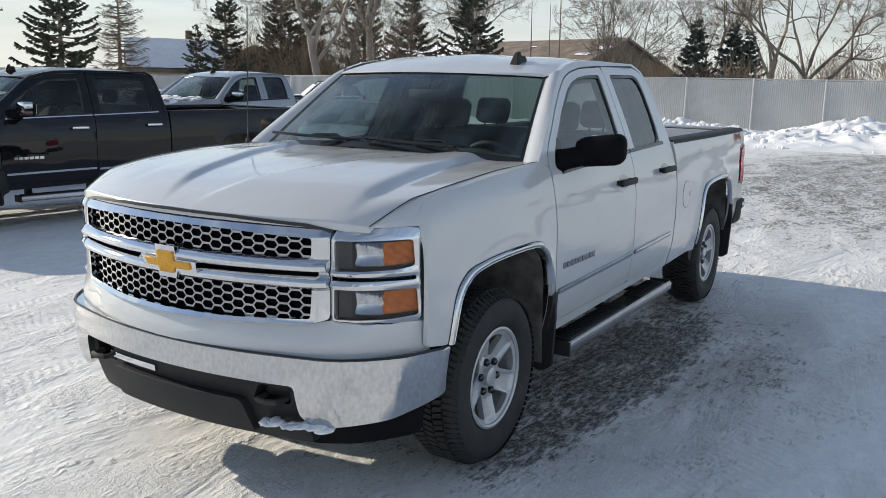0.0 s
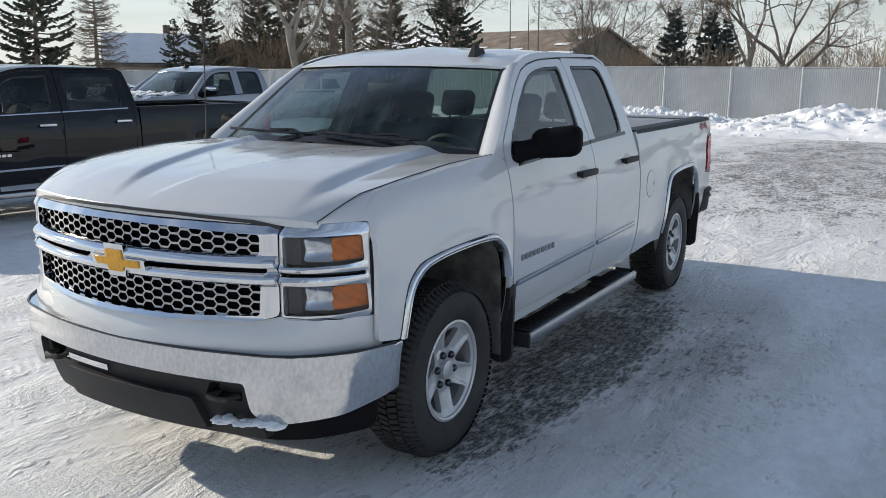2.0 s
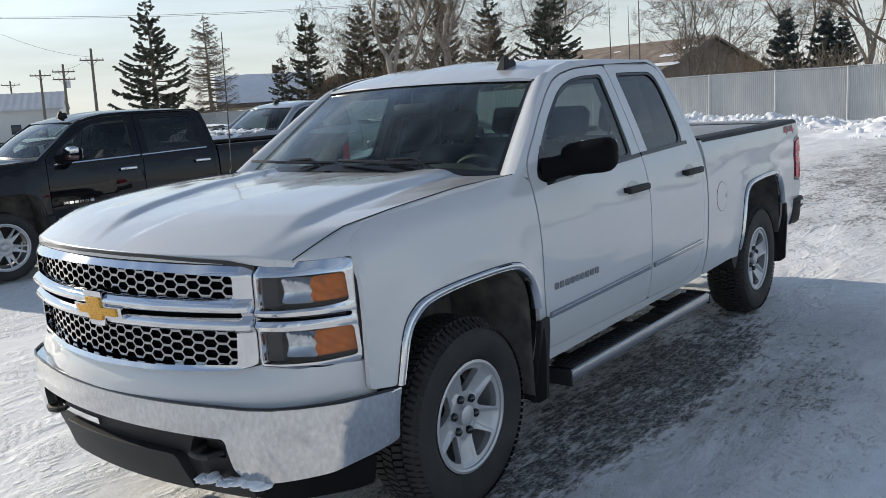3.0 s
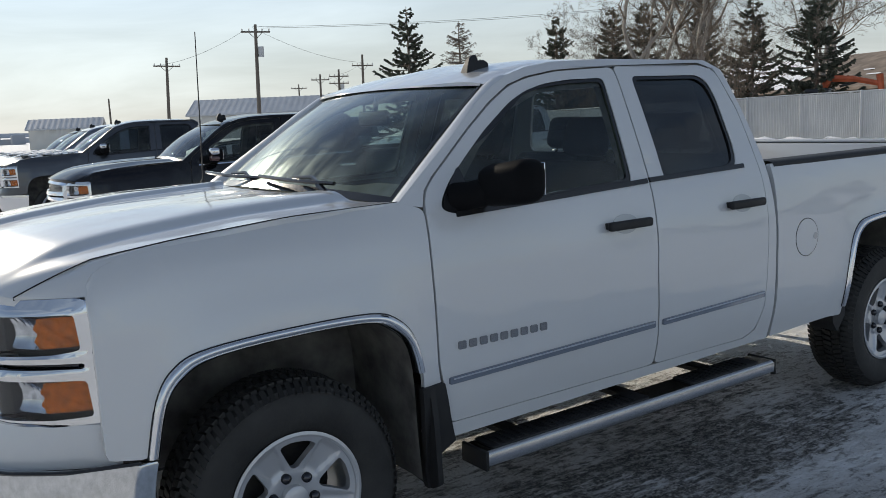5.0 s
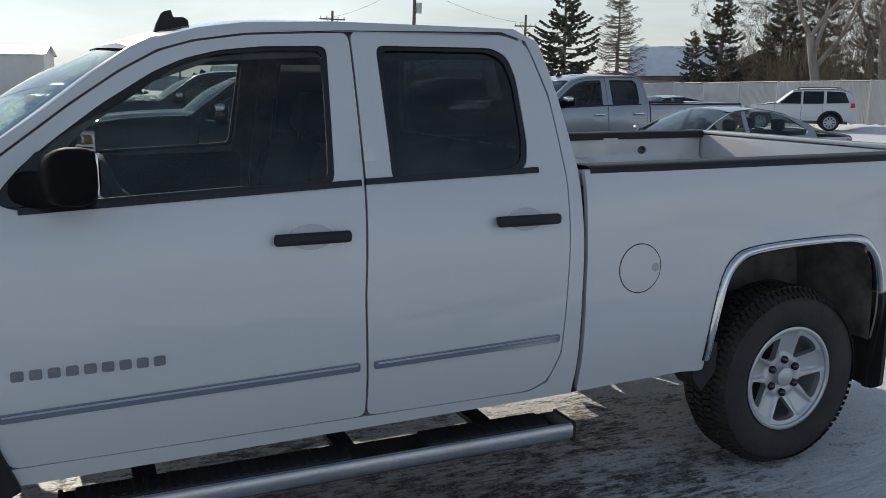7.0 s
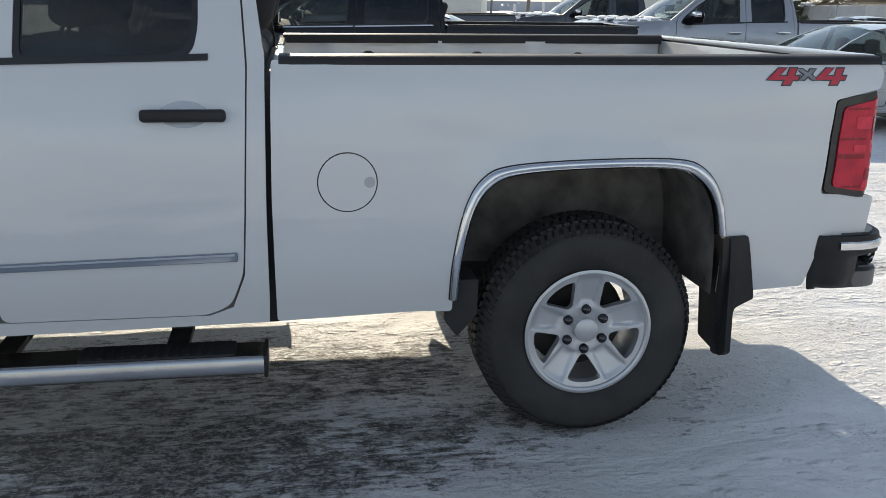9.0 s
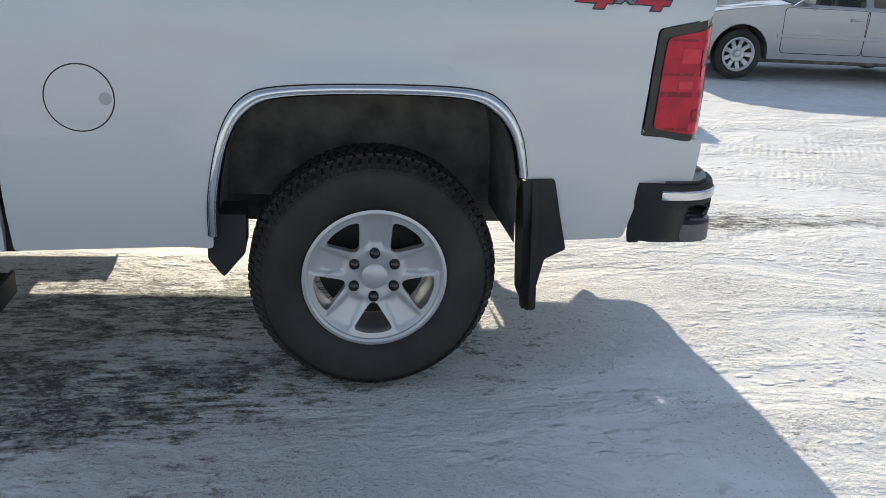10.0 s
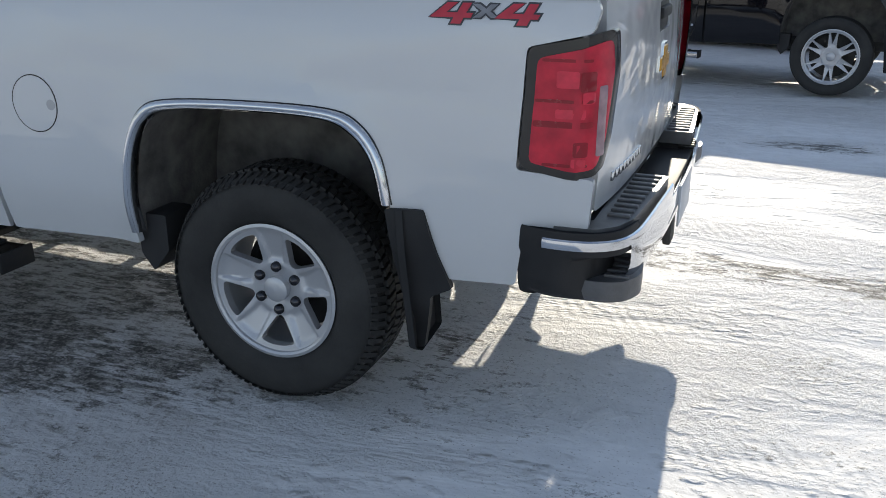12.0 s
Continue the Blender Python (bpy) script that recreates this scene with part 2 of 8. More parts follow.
# thin film on these panes: dirt that also stands in for flare haze
GLASS_TINT = dusty_haze(glass("tinted_glass", (0.58, 0.63, 0.61), low=0.045), 0.03)
GLASS_DARK = dusty_haze(glass("privacy_glass", (0.06, 0.065, 0.065), low=0.06), 0.03)
LENS = glass("lens_glass", (0.92, 0.93, 0.94))


def snow_ground():
    """Packed, driven-over snow: bright crust, greyer ice in the tracks, bare wet asphalt where tyres have worn through."""
    m = bpy.data.materials.new("packed_snow")
    m.use_nodes = True
    n, l = m.node_tree.nodes, m.node_tree.links
    b = n["Principled BSDF"]
    co = n.new("ShaderNodeTexCoord")

    def tex(scale, stretch, detail=6.0, rough=0.6, dist=0.0):
        mp, t = n.new("ShaderNodeMapping"), n.new("ShaderNodeTexNoise")
        mp.inputs["Scale"].default_value = stretch
        mp.inputs["Rotation"].default_value = (0, 0, 0.06)
        t.inputs["Scale"].default_value, t.inputs["Detail"].default_value = scale, detail
        t.inputs["Roughness"].default_value, t.inputs["Distortion"].default_value = rough, dist
        l.new(co.outputs["Object"], mp.inputs["Vector"])
        l.new(mp.outputs["Vector"], t.inputs["Vector"])
        return t.outputs["Fac"]

    def ramp(src, a, z):
        r = n.new("ShaderNodeMapRange")
        r.interpolation_type = "SMOOTHSTEP"
        r.inputs["From Min"].default_value, r.inputs["From Max"].default_value = a, z
        l.new(src, r.inputs["Value"])
        return r.outputs["Result"]

    def op(kind, a, c):
        q = n.new("ShaderNodeMath")
        q.operation = kind
        for k, v in enumerate((a, c)):
            if isinstance(v, (int, float)):
                q.inputs[k].default_value = v
            else:
                l.new(v, q.inputs[k])
        return q.outputs["Value"]

    def mixed(fac, a, c):
        q = n.new("ShaderNodeMix")
        q.data_type = "RGBA"
        l.new(fac, q.inputs["Factor"])
        for key, v in (("A", a), ("B", c)):
            if isinstance(v, tuple):
                q.inputs[key].default_value = (*v, 1)
            else:
                l.new(v, q.inputs[key])
        return q.outputs["Result"]

    def patch(cx, cy, rx, ry, soft):
        """1 inside a worn patch, falling off over its edge."""
        mp, g = n.new("ShaderNodeMapping"), n.new("ShaderNodeVectorMath")
        mp.vector_type = "TEXTURE"
        mp.inputs["Location"].default_value, mp.inputs["Scale"].default_value = (cx, cy, 0), (rx, ry, 1000)
        g.operation = "LENGTH"
        l.new(co.outputs["Object"], mp.inputs["Vector"])
        l.new(mp.outputs["Vector"], g.inputs[0])
        return ramp(g.outputs["Value"], 1 + soft, 1 - soft)

    streak = tex(1.9, (0.55, 1.25, 1), 8.0, 0.68, 0.6)
    crumbs = tex(9.0, (0.8, 1.2, 1), 7.0, 0.68)
    specks = tex(52.0, (1, 1, 1), 4.0, 0.7)
    grit = tex(95.0, (0.7, 1.2, 1), 3.0, 0.65)
    broad = tex(0.16, (0.6, 1.3, 1), 5.0, 0.55, 0.6)
    lanes = tex(0.9, (0.22, 1.3, 1), 4.0, 0.55, 0.5)
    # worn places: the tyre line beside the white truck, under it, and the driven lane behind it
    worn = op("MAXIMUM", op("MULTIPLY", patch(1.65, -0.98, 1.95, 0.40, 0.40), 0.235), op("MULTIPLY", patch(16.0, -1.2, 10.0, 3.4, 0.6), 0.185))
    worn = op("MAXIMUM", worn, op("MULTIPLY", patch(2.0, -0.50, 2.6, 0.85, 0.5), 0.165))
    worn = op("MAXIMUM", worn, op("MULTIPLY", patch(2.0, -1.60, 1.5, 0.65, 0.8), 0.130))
    worn = op("MAXIMUM", worn, op("MULTIPLY", patch(5.35, 3.66, 0.5, 0.18, 0.8), 0.21))
    worn = op("MAXIMUM", worn, op("MULTIPLY", patch(5.5, 0.85, 1.3, 0.20, 0.8), 0.19))
    worn = op("MAXIMUM", worn, op("MULTIPLY", patch(8.5, 1.0, 4.5, 3.0, 0.7), 0.07))
    scuff = tex(24.0, (0.40, 1.5, 1), 6.0, 0.68, 0.3)
    worn = op("MULTIPLY", worn, op("ADD", op("MULTIPLY", ramp(scuff, 0.34, 0.66), 0.75), 0.62))  # smeared along the way the tyres roll
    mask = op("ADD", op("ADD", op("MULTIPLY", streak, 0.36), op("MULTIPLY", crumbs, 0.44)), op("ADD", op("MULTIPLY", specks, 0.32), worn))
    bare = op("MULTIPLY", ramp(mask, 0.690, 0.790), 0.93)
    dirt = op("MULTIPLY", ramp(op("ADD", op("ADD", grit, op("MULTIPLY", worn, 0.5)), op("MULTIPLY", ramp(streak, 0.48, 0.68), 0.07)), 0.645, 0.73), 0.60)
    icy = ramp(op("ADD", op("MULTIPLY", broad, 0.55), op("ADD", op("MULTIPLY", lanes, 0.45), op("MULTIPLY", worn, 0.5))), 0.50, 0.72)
    snow = mixed(ramp(crumbs, 0.3, 0.7), (0.75, 0.755, 0.76), (0.86, 0.865, 0.87))
    ice = mixed(ramp(crumbs, 0.3, 0.7), (0.66, 0.66, 0.655), (0.80, 0.80, 0.795))
    # earth carried in by tyres along the truck's side
    soil = op("MULTIPLY", op("MULTIPLY", patch(1.9, -1.20, 1.75, 0.80, 0.8), ramp(op("ADD", op("MULTIPLY", streak, 0.7), op("MULTIPLY", crumbs, 0.3)), 0.34, 0.54)), 0.64)
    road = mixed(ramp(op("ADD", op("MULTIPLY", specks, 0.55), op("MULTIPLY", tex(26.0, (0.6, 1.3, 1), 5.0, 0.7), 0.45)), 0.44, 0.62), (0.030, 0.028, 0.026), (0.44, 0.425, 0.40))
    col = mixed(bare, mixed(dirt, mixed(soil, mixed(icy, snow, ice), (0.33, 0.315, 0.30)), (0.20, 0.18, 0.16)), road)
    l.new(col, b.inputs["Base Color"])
    rr = n.new("ShaderNodeMapRange")
    rr.inputs["To Min"].default_value, rr.inputs["To Max"].default_value = 0.62, 0.5
    l.new(icy, rr.inputs["Value"])
    l.new(rr.outputs["Result"], b.inputs["Roughness"])
    b.inputs["Specular IOR Level"].default_value = 0.3

    def bars(scale, turn):
        """Cross bars pressed by tyre treads."""
        mp, w = n.new("ShaderNodeMapping"), n.new("ShaderNodeTexWave")
        mp.inputs["Rotation"].default_value = (0, 0, turn)
        w.inputs["Scale"].default_value, w.inputs["Distortion"].default_value = scale, 2.2
        w.inputs["Detail"].default_value, w.inputs["Detail Scale"].default_value = 3.0, 1.6
        l.new(co.outputs["Object"], mp.inputs["Vector"])
        l.new(mp.outputs["Vector"], w.inputs["Vector"])
        return w.outputs["Fac"]

    grooves = tex(4.0, (0.7, 1.5, 1), 6.0, 0.66, 0.9)
    pressed = op("ADD", op("MULTIPLY", bars(5.6, 0.5), ramp(lanes, 0.50, 0.58)), op("MULTIPLY", bars(6.3, -0.42), ramp(lanes, 0.46, 0.38)))
    broken = op("ADD", op("MULTIPLY", ramp(tex(1.1, (0.6, 1.4, 1), 5.0, 0.6, 0.5), 0.40, 0.60), 0.85), 0.15)  # smooth plates between crumbled lanes
    vo, vmap, vnoise = n.new("ShaderNodeTexVoronoi"), n.new("ShaderNodeMapping"), n.new("ShaderNodeVectorMath")
    vo.inputs["Scale"].default_value, vo.inputs["Randomness"].default_value = 17.0, 1.0
    vmap.inputs["Scale"].default_value = (0.7, 1.25, 1)
    vnoise.operation = "ADD"
    bend = n.new("ShaderNodeCombineXYZ")
    l.new(op("MULTIPLY", crumbs, 0.10), bend.inputs["X"])
    l.new(op("MULTIPLY", grooves, 0.10), bend.inputs["Y"])
    l.new(co.outputs["Object"], vnoise.inputs[0])
    l.new(bend.outputs["Vector"], vnoise.inputs[1])
    l.new(vnoise.outputs["Vector"], vmap.inputs["Vector"])
    l.new(vmap.outputs["Vector"], vo.inputs["Vector"])
    clods = op("MULTIPLY", ramp(vo.outputs["Distance"], 0.50, 0.12), ramp(tex(2.6, (0.8, 1.2, 1), 5.0, 0.62, 0.4), 0.50, 0.62))  # crumbled blocks of crust
    height = op("ADD", op("ADD", op("MULTIPLY", clods, 0.60), op("MULTIPLY", grooves, 0.24)), op("MULTIPLY", op("ADD", op("MULTIPLY", crumbs, 1.35), op("MULTIPLY", specks, 0.75)), broken))
    height = op("ADD", height, op("MULTIPLY", op("MULTIPLY", pressed, ramp(streak, 0.44, 0.54)), 0.15))
    height = op("SUBTRACT", op("ADD", height, op("MULTIPLY", op("MULTIPLY", specks, bare), 0.9)), op("MULTIPLY", bare, 0.45))
    bp = n.new("ShaderNodeBump")
    bp.inputs["Strength"].default_value, bp.inputs["Distance"].default_value = 1.0, 0.020
    l.new(height, bp.inputs["Height"])
    l.new(bp.outputs["Normal"], b.inputs["Normal"])
    return m


SNOW_GROUND = snow_ground()
SNOW = mat("fresh_snow", (0.84, 0.85, 0.87), rough=0.65, vary=0.05, scale=2.0, bump_scale=16, bump=1.0, spec=0.25)
BARK = mat("grey_bark", (0.25, 0.205, 0.165), rough=0.9, vary=0.35, scale=3.0, bump_scale=25, bump=0.8, stretch=(1, 1, 0.25))
BARK_PALE = mat("pale_bark", (0.34, 0.30, 0.255), rough=0.9, vary=0.3, scale=3.0, bump_scale=25, bump=0.7, stretch=(1, 1, 0.25))
BARK_TWIGS = mat("brown_twig_bark", (0.19, 0.150, 0.115), rough=0.9, vary=0.35, scale=1.5)
TWIG = mat("tan_twigs", (0.30, 0.225, 0.155), rough=0.9, vary=0.3, scale=1.2)
NEEDLES = mat("spruce_needles", (0.115, 0.125, 0.092), rough=0.8, vary=0.4, scale=1.5, bump_scale=30, bump=0.5)
NEEDLES_BLUE = mat("blue_spruce_needles", (0.100, 0.125, 0.118), rough=0.8, vary=0.35, scale=1.5, bump_scale=30, bump=0.5)
FENCE_WHITE = mat("white_fence_slats", (0.60, 0.60, 0.59), rough=0.6, vary=0.10, scale=0.8, bump_scale=40, bump=0.15)
FENCE_POST = mat("galvanised_post", (0.50, 0.51, 0.52), rough=0.45, metal=0.3, vary=0.08)
WOOD_POLE = mat("weathered_pole", (0.17, 0.145, 0.12), rough=0.9, vary=0.25, scale=2, bump_scale=20, bump=0.6, stretch=(1, 1, 0.1))
SIDING_TAN = mat("tan_siding", (0.50, 0.45, 0.36), rough=0.8, vary=0.07, scale=1.0, bump_scale=12, bump=0.2, stretch=(0.1, 0.1, 4))
SIDING_BROWN = mat("brown_siding", (0.20, 0.155, 0.11), rough=0.85, vary=0.15, scale=1.0, bump_scale=12, bump=0.3, stretch=(4, 4, 0.2))
METAL_WALL = mat("pale_metal_wall", (0.62, 0.60, 0.55), rough=0.5, vary=0.05, scale=0.6, bump_scale=10, bump=0.1)
METAL_ROOF = mat("ribbed_metal_roof", (0.50, 0.51, 0.52), rough=0.45, metal=0.2, vary=0.08, scale=0.6)
SHINGLE = mat("brown_shingles", (0.20, 0.16, 0.13), rough=0.9, vary=0.35, scale=1.2, bump_scale=9, bump=0.6)
ORANGE = mat("orange_machine_paint", (0.62, 0.13, 0.05), rough=0.45, vary=0.15, scale=2.0, bump_scale=40, bump=0.1)
DARK_PANE = mat("dark_house_window", (0.03, 0.035, 0.04), rough=0.1, vary=0.2)
# far fields and clutter: distance haze is put into the pale blue-grey
FAR_LAND = mat("hazy_distance", (0.40, 0.42, 0.46), rough=0.9, vary=0.3, scale=0.01, stretch=(1, 1, 6))

# ---- mesh helpers ----


def finish(name, bm, material, angle=38):
    me = bpy.data.meshes.new(name)
    bm.to_mesh(me)
    bm.free()
    if material:
        me.materials.append(material)
    me.polygons.foreach_set("use_smooth", [True] * len(me.polygons))
    me.set_sharp_from_angle(angle=radians(angle))
    return me


def part(name, bm, material, parent, label="", bevel=0.0, angle=38):
    """Links a bmesh as one mesh object under a thing or a part."""
    ob = new(name, finish(name, bm, material, angle))
    ob.parent = parent
    if label:
        ob["label"] = label
    if bevel:
        b = ob.modifiers.new("edge", "BEVEL")
        b.width, b.segments, b.limit_method, b.angle_limit = bevel, 2, "ANGLE", radians(50)
    return ob


def thing(name, m, label, category, group="", kind=""):
    ob = new(name)
    ob.matrix_basis = m
    return tagged(ob, label, category, group, kind)


def solo(name, bm, material, label, category, m=None, group="", kind="", angle=38):
    ob = new(name, finish(name, bm, material, angle))
    if m:
        ob.matrix_basis = m
    return tagged(ob, label, category, group, kind)


def rounded(points, r, n=4):
    """A closed outline with its corners rounded off; r is one radius or one for each corner."""
    out, k = [], len(points)
    for i in range(k):
        p, a, b = Vector(points[i]), Vector(points[i - 1]), Vector(points[(i + 1) % k])
        rr = r[i] if isinstance(r, (list, tuple)) else r
        d1, d2 = min(rr, (a - p).length * 0.48), min(rr, (b - p).length * 0.48)
        if rr <= 0:
            out.append(tuple(p))
            continue
        p1, p2 = p + (a - p).normalized() * d1, p + (b - p).normalized() * d2
        for j in range(n + 1):
            t = j / n
            out.append(tuple(p1 * (1 - t) ** 2 + p * 2 * t * (1 - t) + p2 * t * t))
    return out


def panel(outline, fmap, inward, depth=0.02, holes=(), step=0.08, bm=None):
    """A sheet cut to an outline with holes in it, laid on the surface fmap(u, v), its rims turned inward by depth."""
    own = bmesh.new()
    edges = []
    for loop in (outline, *holes):
        vs = [own.verts.new((u, v, 0)) for u, v in loop]
        edges += [own.edges.new((vs[i], vs[(i + 1) % len(vs)])) for i in range(len(vs))]
    bmesh.ops.triangle_fill(own, use_beauty=True, use_dissolve=False, edges=edges)
    us, vs_ = [p[0] for p in outline], [p[1] for p in outline]
    for axis, lo, hi in ((0, min(us), max(us)), (1, min(vs_), max(vs_))):
        c = math.floor(lo / step) * step + step
        while c < hi - 1e-4:
            co, no = [0, 0, 0], [0, 0, 0]
            co[axis], no[axis] = c, 1
            bmesh.ops.bisect_plane(own, geom=own.verts[:] + own.edges[:] + own.faces[:], plane_co=co, plane_no=no, dist=1e-5)
            c += step
    for v in own.verts:
        v.co = fmap(v.co.x, v.co.y)
    own.normal_update()
    inw = Vector(inward)
    total = sum((f.normal * f.calc_area() for f in own.faces), Vector())
    if total.dot(inw) > 0:
        bmesh.ops.reverse_faces(own, faces=own.faces[:])
    if depth:
        rim = [e for e in own.edges if e.is_boundary]
        got = bmesh.ops.extrude_edge_only(own, edges=rim)
        for v in got["geom"]:
            if isinstance(v, bmesh.types.BMVert):
                v.co += inw * depth
    if bm is None:
        return own
    merge(bm, own)
    return bm


def merge(bm, other, m=None):
    me = bpy.data.meshes.new("joint")
    other.to_mesh(me)
    other.free()
    if m:
        me.transform(m)
    bm.from_mesh(me)
    bpy.data.meshes.remove(me)


def sheet(fmap, us, vs, bm=None):
    """A grid over two lists of parameters."""
    bm = bm or bmesh.new()
    rows = [[bm.verts.new(fmap(u, v)) for v in vs] for u in us]
    for i in range(len(us) - 1):
        for j in range(len(vs) - 1):
            bm.faces.new((rows[i][j], rows[i + 1][j], rows[i + 1][j + 1], rows[i][j + 1]))
    return bm


def box(bm, lo, hi, bev=0.0, m=None, seg=2):
    own = bmesh.new()
    bmesh.ops.create_cube(own, size=1)
    lo, hi = Vector(lo), Vector(hi)
    for v in own.verts:
        v.co = Vector([lo[k] + (v.co[k] + 0.5) * (hi[k] - lo[k]) for k in range(3)])
    if bev:
        bmesh.ops.bevel(own, geom=own.edges[:], offset=bev, segments=seg, affect="EDGES", profile=0.5)
    merge(bm, own, m)
    return bm


def tube(bm, path, radii, sides=8, caps=True):
    """A tapered tube along a path of points."""
    rings, up = [], Vector((0, 0, 1))
    k = len(path)
    for i, p in enumerate(path):
        p = Vector(p)
        d = (Vector(path[min(i + 1, k - 1)]) - Vector(path[max(i - 1, 0)])).normalized()
        a = d.cross(up if abs(d.z) < 0.95 else Vector((1, 0, 0))).normalized()
        b = d.cross(a)
        r = radii[i] if isinstance(radii, (list, tuple)) else radii
        rings.append([bm.verts.new(p + (a * math.cos(q) + b * math.sin(q)) * r) for q in [2 * math.pi * j / sides for j in range(sides)]])
    for i in range(k - 1):
        for j in range(sides):
            bm.faces.new((rings[i][j], rings[i][(j + 1) % sides], rings[i + 1][(j + 1) % sides], rings[i + 1][j]))
    if caps:
        bm.faces.new(rings[0][::-1])
        bm.faces.new(rings[-1])
    return bm


def lathe(bm, profile, n=48, closed=False):
    """Turns (radius, depth) about the y axis."""
    rings = [[bm.verts.new((r * math.cos(2 * math.pi * i / n), d, r * math.sin(2 * math.pi * i / n))) for i in range(n)] for r, d in profile]
    pairs = list(zip(rings, rings[1:] + ([rings[0]] if closed else [])))
    if not closed:
        pairs = pairs[: len(rings) - 1]
    for a, b in pairs:
        for i in range(n):
            bm.faces.new((a[i], a[(i + 1) % n], b[(i + 1) % n], b[i]))
    return bm


def smooth_table(keys, sigma, n=400):
    """A smoothed curve through (value, result) pairs."""
    xs = np.linspace(keys[0][0], keys[-1][0], n)
    ys = np.interp(xs, [k[0] for k in keys], [k[1] for k in keys])
    h = xs[1] - xs[0]
    w = max(1, int(3 * sigma / h))
    ker = np.exp(-0.5 * (np.arange(-w, w + 1) * h / sigma) ** 2)
    pad = np.pad(ys, w, mode="reflect", reflect_type="odd")
    ys = np.convolve(pad, ker / ker.sum(), mode="valid")
    return lambda v: float(np.interp(v, xs, ys))


def mirrored(bm):
    """A copy on the other side of the plane y = 0."""
    other = bm.copy()
    for v in other.verts:
        v.co.y = -v.co.y
    bmesh.ops.reverse_faces(other, faces=other.faces[:])
    return other


# ---- wheels, shared by every vehicle of a kind ----


def tyre_mesh(R, width, rim_r, blocks=True):
    bm = bmesh.new()
    h = width / 2
    prof = [(rim_r - 0.006, -h * 0.76), (rim_r + 0.012, -h * 0.90), (rim_r + 0.04, -h * 1.00), ((R + rim_r) / 2, -h * 1.02), (R - 0.045, -h * 0.97), (R - 0.020, -h * 0.84), (R - 0.013, -h * 0.5), (R - 0.012, 0)]
    prof = prof + [(r, -d) for r, d in prof[-2::-1]]
    lathe(bm, prof, 72)
    bmesh.ops.recalc_face_normals(bm, faces=bm.faces[:])
    carcass = finish("tyre", bm, RUBBER, 30)
    tread = None
    if blocks:
        bm = bmesh.new()
        rng = random.Random(4)
        n = 82
        for i in range(n):
            for k, (d0, d1) in enumerate(((-1.010, -0.60), (-0.54, -0.22), (-0.17, 0.17), (0.22, 0.54), (0.60, 1.010))):
                a = 2 * math.pi * (i + (0.5 if k % 2 else 0.0) + rng.uniform(-0.08, 0.08)) / n
                wob = 0.0092 if k in (0, 4) else 0.0105
                r0 = R - (0.036 if k in (0, 4) else 0.014)
                r1 = R + 0.002 - (0.006 if k in (0, 4) else 0)
                vs = []
                for rr in (r0, r1):
                    for da, dd in ((-1, d0), (1, d0), (1, d1), (-1, d1)):
                        sk = 0.010 * (dd - (d0 + d1) / 2) * 3 * (1 if k % 2 else -1)
                        drop = 0.028 if (rr == r1 and abs(dd) > 0.9) else 0
                        ang = a + (da * wob + sk) / R
                        vs.append(bm.verts.new(((rr - drop) * math.cos(ang), dd * h, (rr - drop) * math.sin(ang))))
                for f in ((4, 5, 6, 7), (0, 1, 5, 4), (1, 2, 6, 5), (2, 3, 7, 6), (3, 0, 4, 7)):
                    bm.faces.new([vs[q] for q in f])
        bmesh.ops.recalc_face_normals(bm, faces=bm.faces[:])
        tread = finish("tread", bm, RUBBER, 30)
    return carcass, tread


def polar(r, a):
    return (r * math.cos(a), r * math.sin(a))


def rim_mesh(rim_r, spokes, face, win_in, win_out, open_part, split=False):
    """A cast wheel: barrel, and a face pierced between the spokes. face: how far out the face lies."""
    bm = bmesh.new()
    lathe(bm, [(rim_r - 0.012, 0.10), (rim_r - 0.022, 0.02), (rim_r - 0.016, -face + 0.03), (rim_r, -face - 0.016), (rim_r + 0.004, -face - 0.024), (rim_r - 0.006, -face - 0.027), (rim_r - 0.014, -face - 0.022), (rim_r - 0.02, -face + 0.012)], 64)

    def fmap(u, v):
        r, a = math.hypot(u, v), math.atan2(v, u)
        dish = 0.020 * math.cos(min(1, r / rim_r) * math.pi) * 0.6
        step = 2 * math.pi / spokes
        da = (a - math.pi / 2 + step / 2) % step - step / 2
        across = abs(r * math.sin(da))
        pad = 0.5 * (1 - math.tanh((across - 0.022 - 0.20 * (r - 0.09)) / 0.0032))
        pad *= 0.5 * (1 + math.tanh((r - 0.098) / 0.009)) * 0.5 * (1 - math.tanh((r - rim_r * 0.89) / 0.008))
        hub = 0.5 * (1 - math.tanh((r - 0.090) / 0.009))
        return Vector((u, -face + 0.020 + dish - 0.026 * (r / rim_r) ** 2 - 0.006 * hub + 0.0115 * pad, v))

    out = [polar(rim_r - 0.012, 2 * math.pi * i / 60) for i in range(60)]
    holes = []
    for s in range(spokes):
        a0 = 2 * math.pi * (s + 0.5) / spokes + math.pi / 2
        w = math.pi / spokes * open_part
        pts = [polar(win_out, a0 - w * 1.0), polar(win_out + 0.004, a0 - w * 0.4), polar(win_out + 0.004, a0 + w * 0.4), polar(win_out, a0 + w * 1.0), polar(win_in, a0 + w * 0.30), polar(win_in, a0 - w * 0.30)]
        holes.append(rounded(pts, 0.016, 3))
        if split:
            a1 = 2 * math.pi * s / spokes + math.pi / 2
            holes.append(rounded([polar(win_out, a1 - 0.13), polar(win_out, a1 + 0.13), polar(win_in + 0.03, a1)], 0.008, 2))
    panel(out, fmap, (0, 1, 0), 0.030, holes, 0.0075 if not split else 0.03, bm)
    return finish("rim", bm, ALLOY, 34)


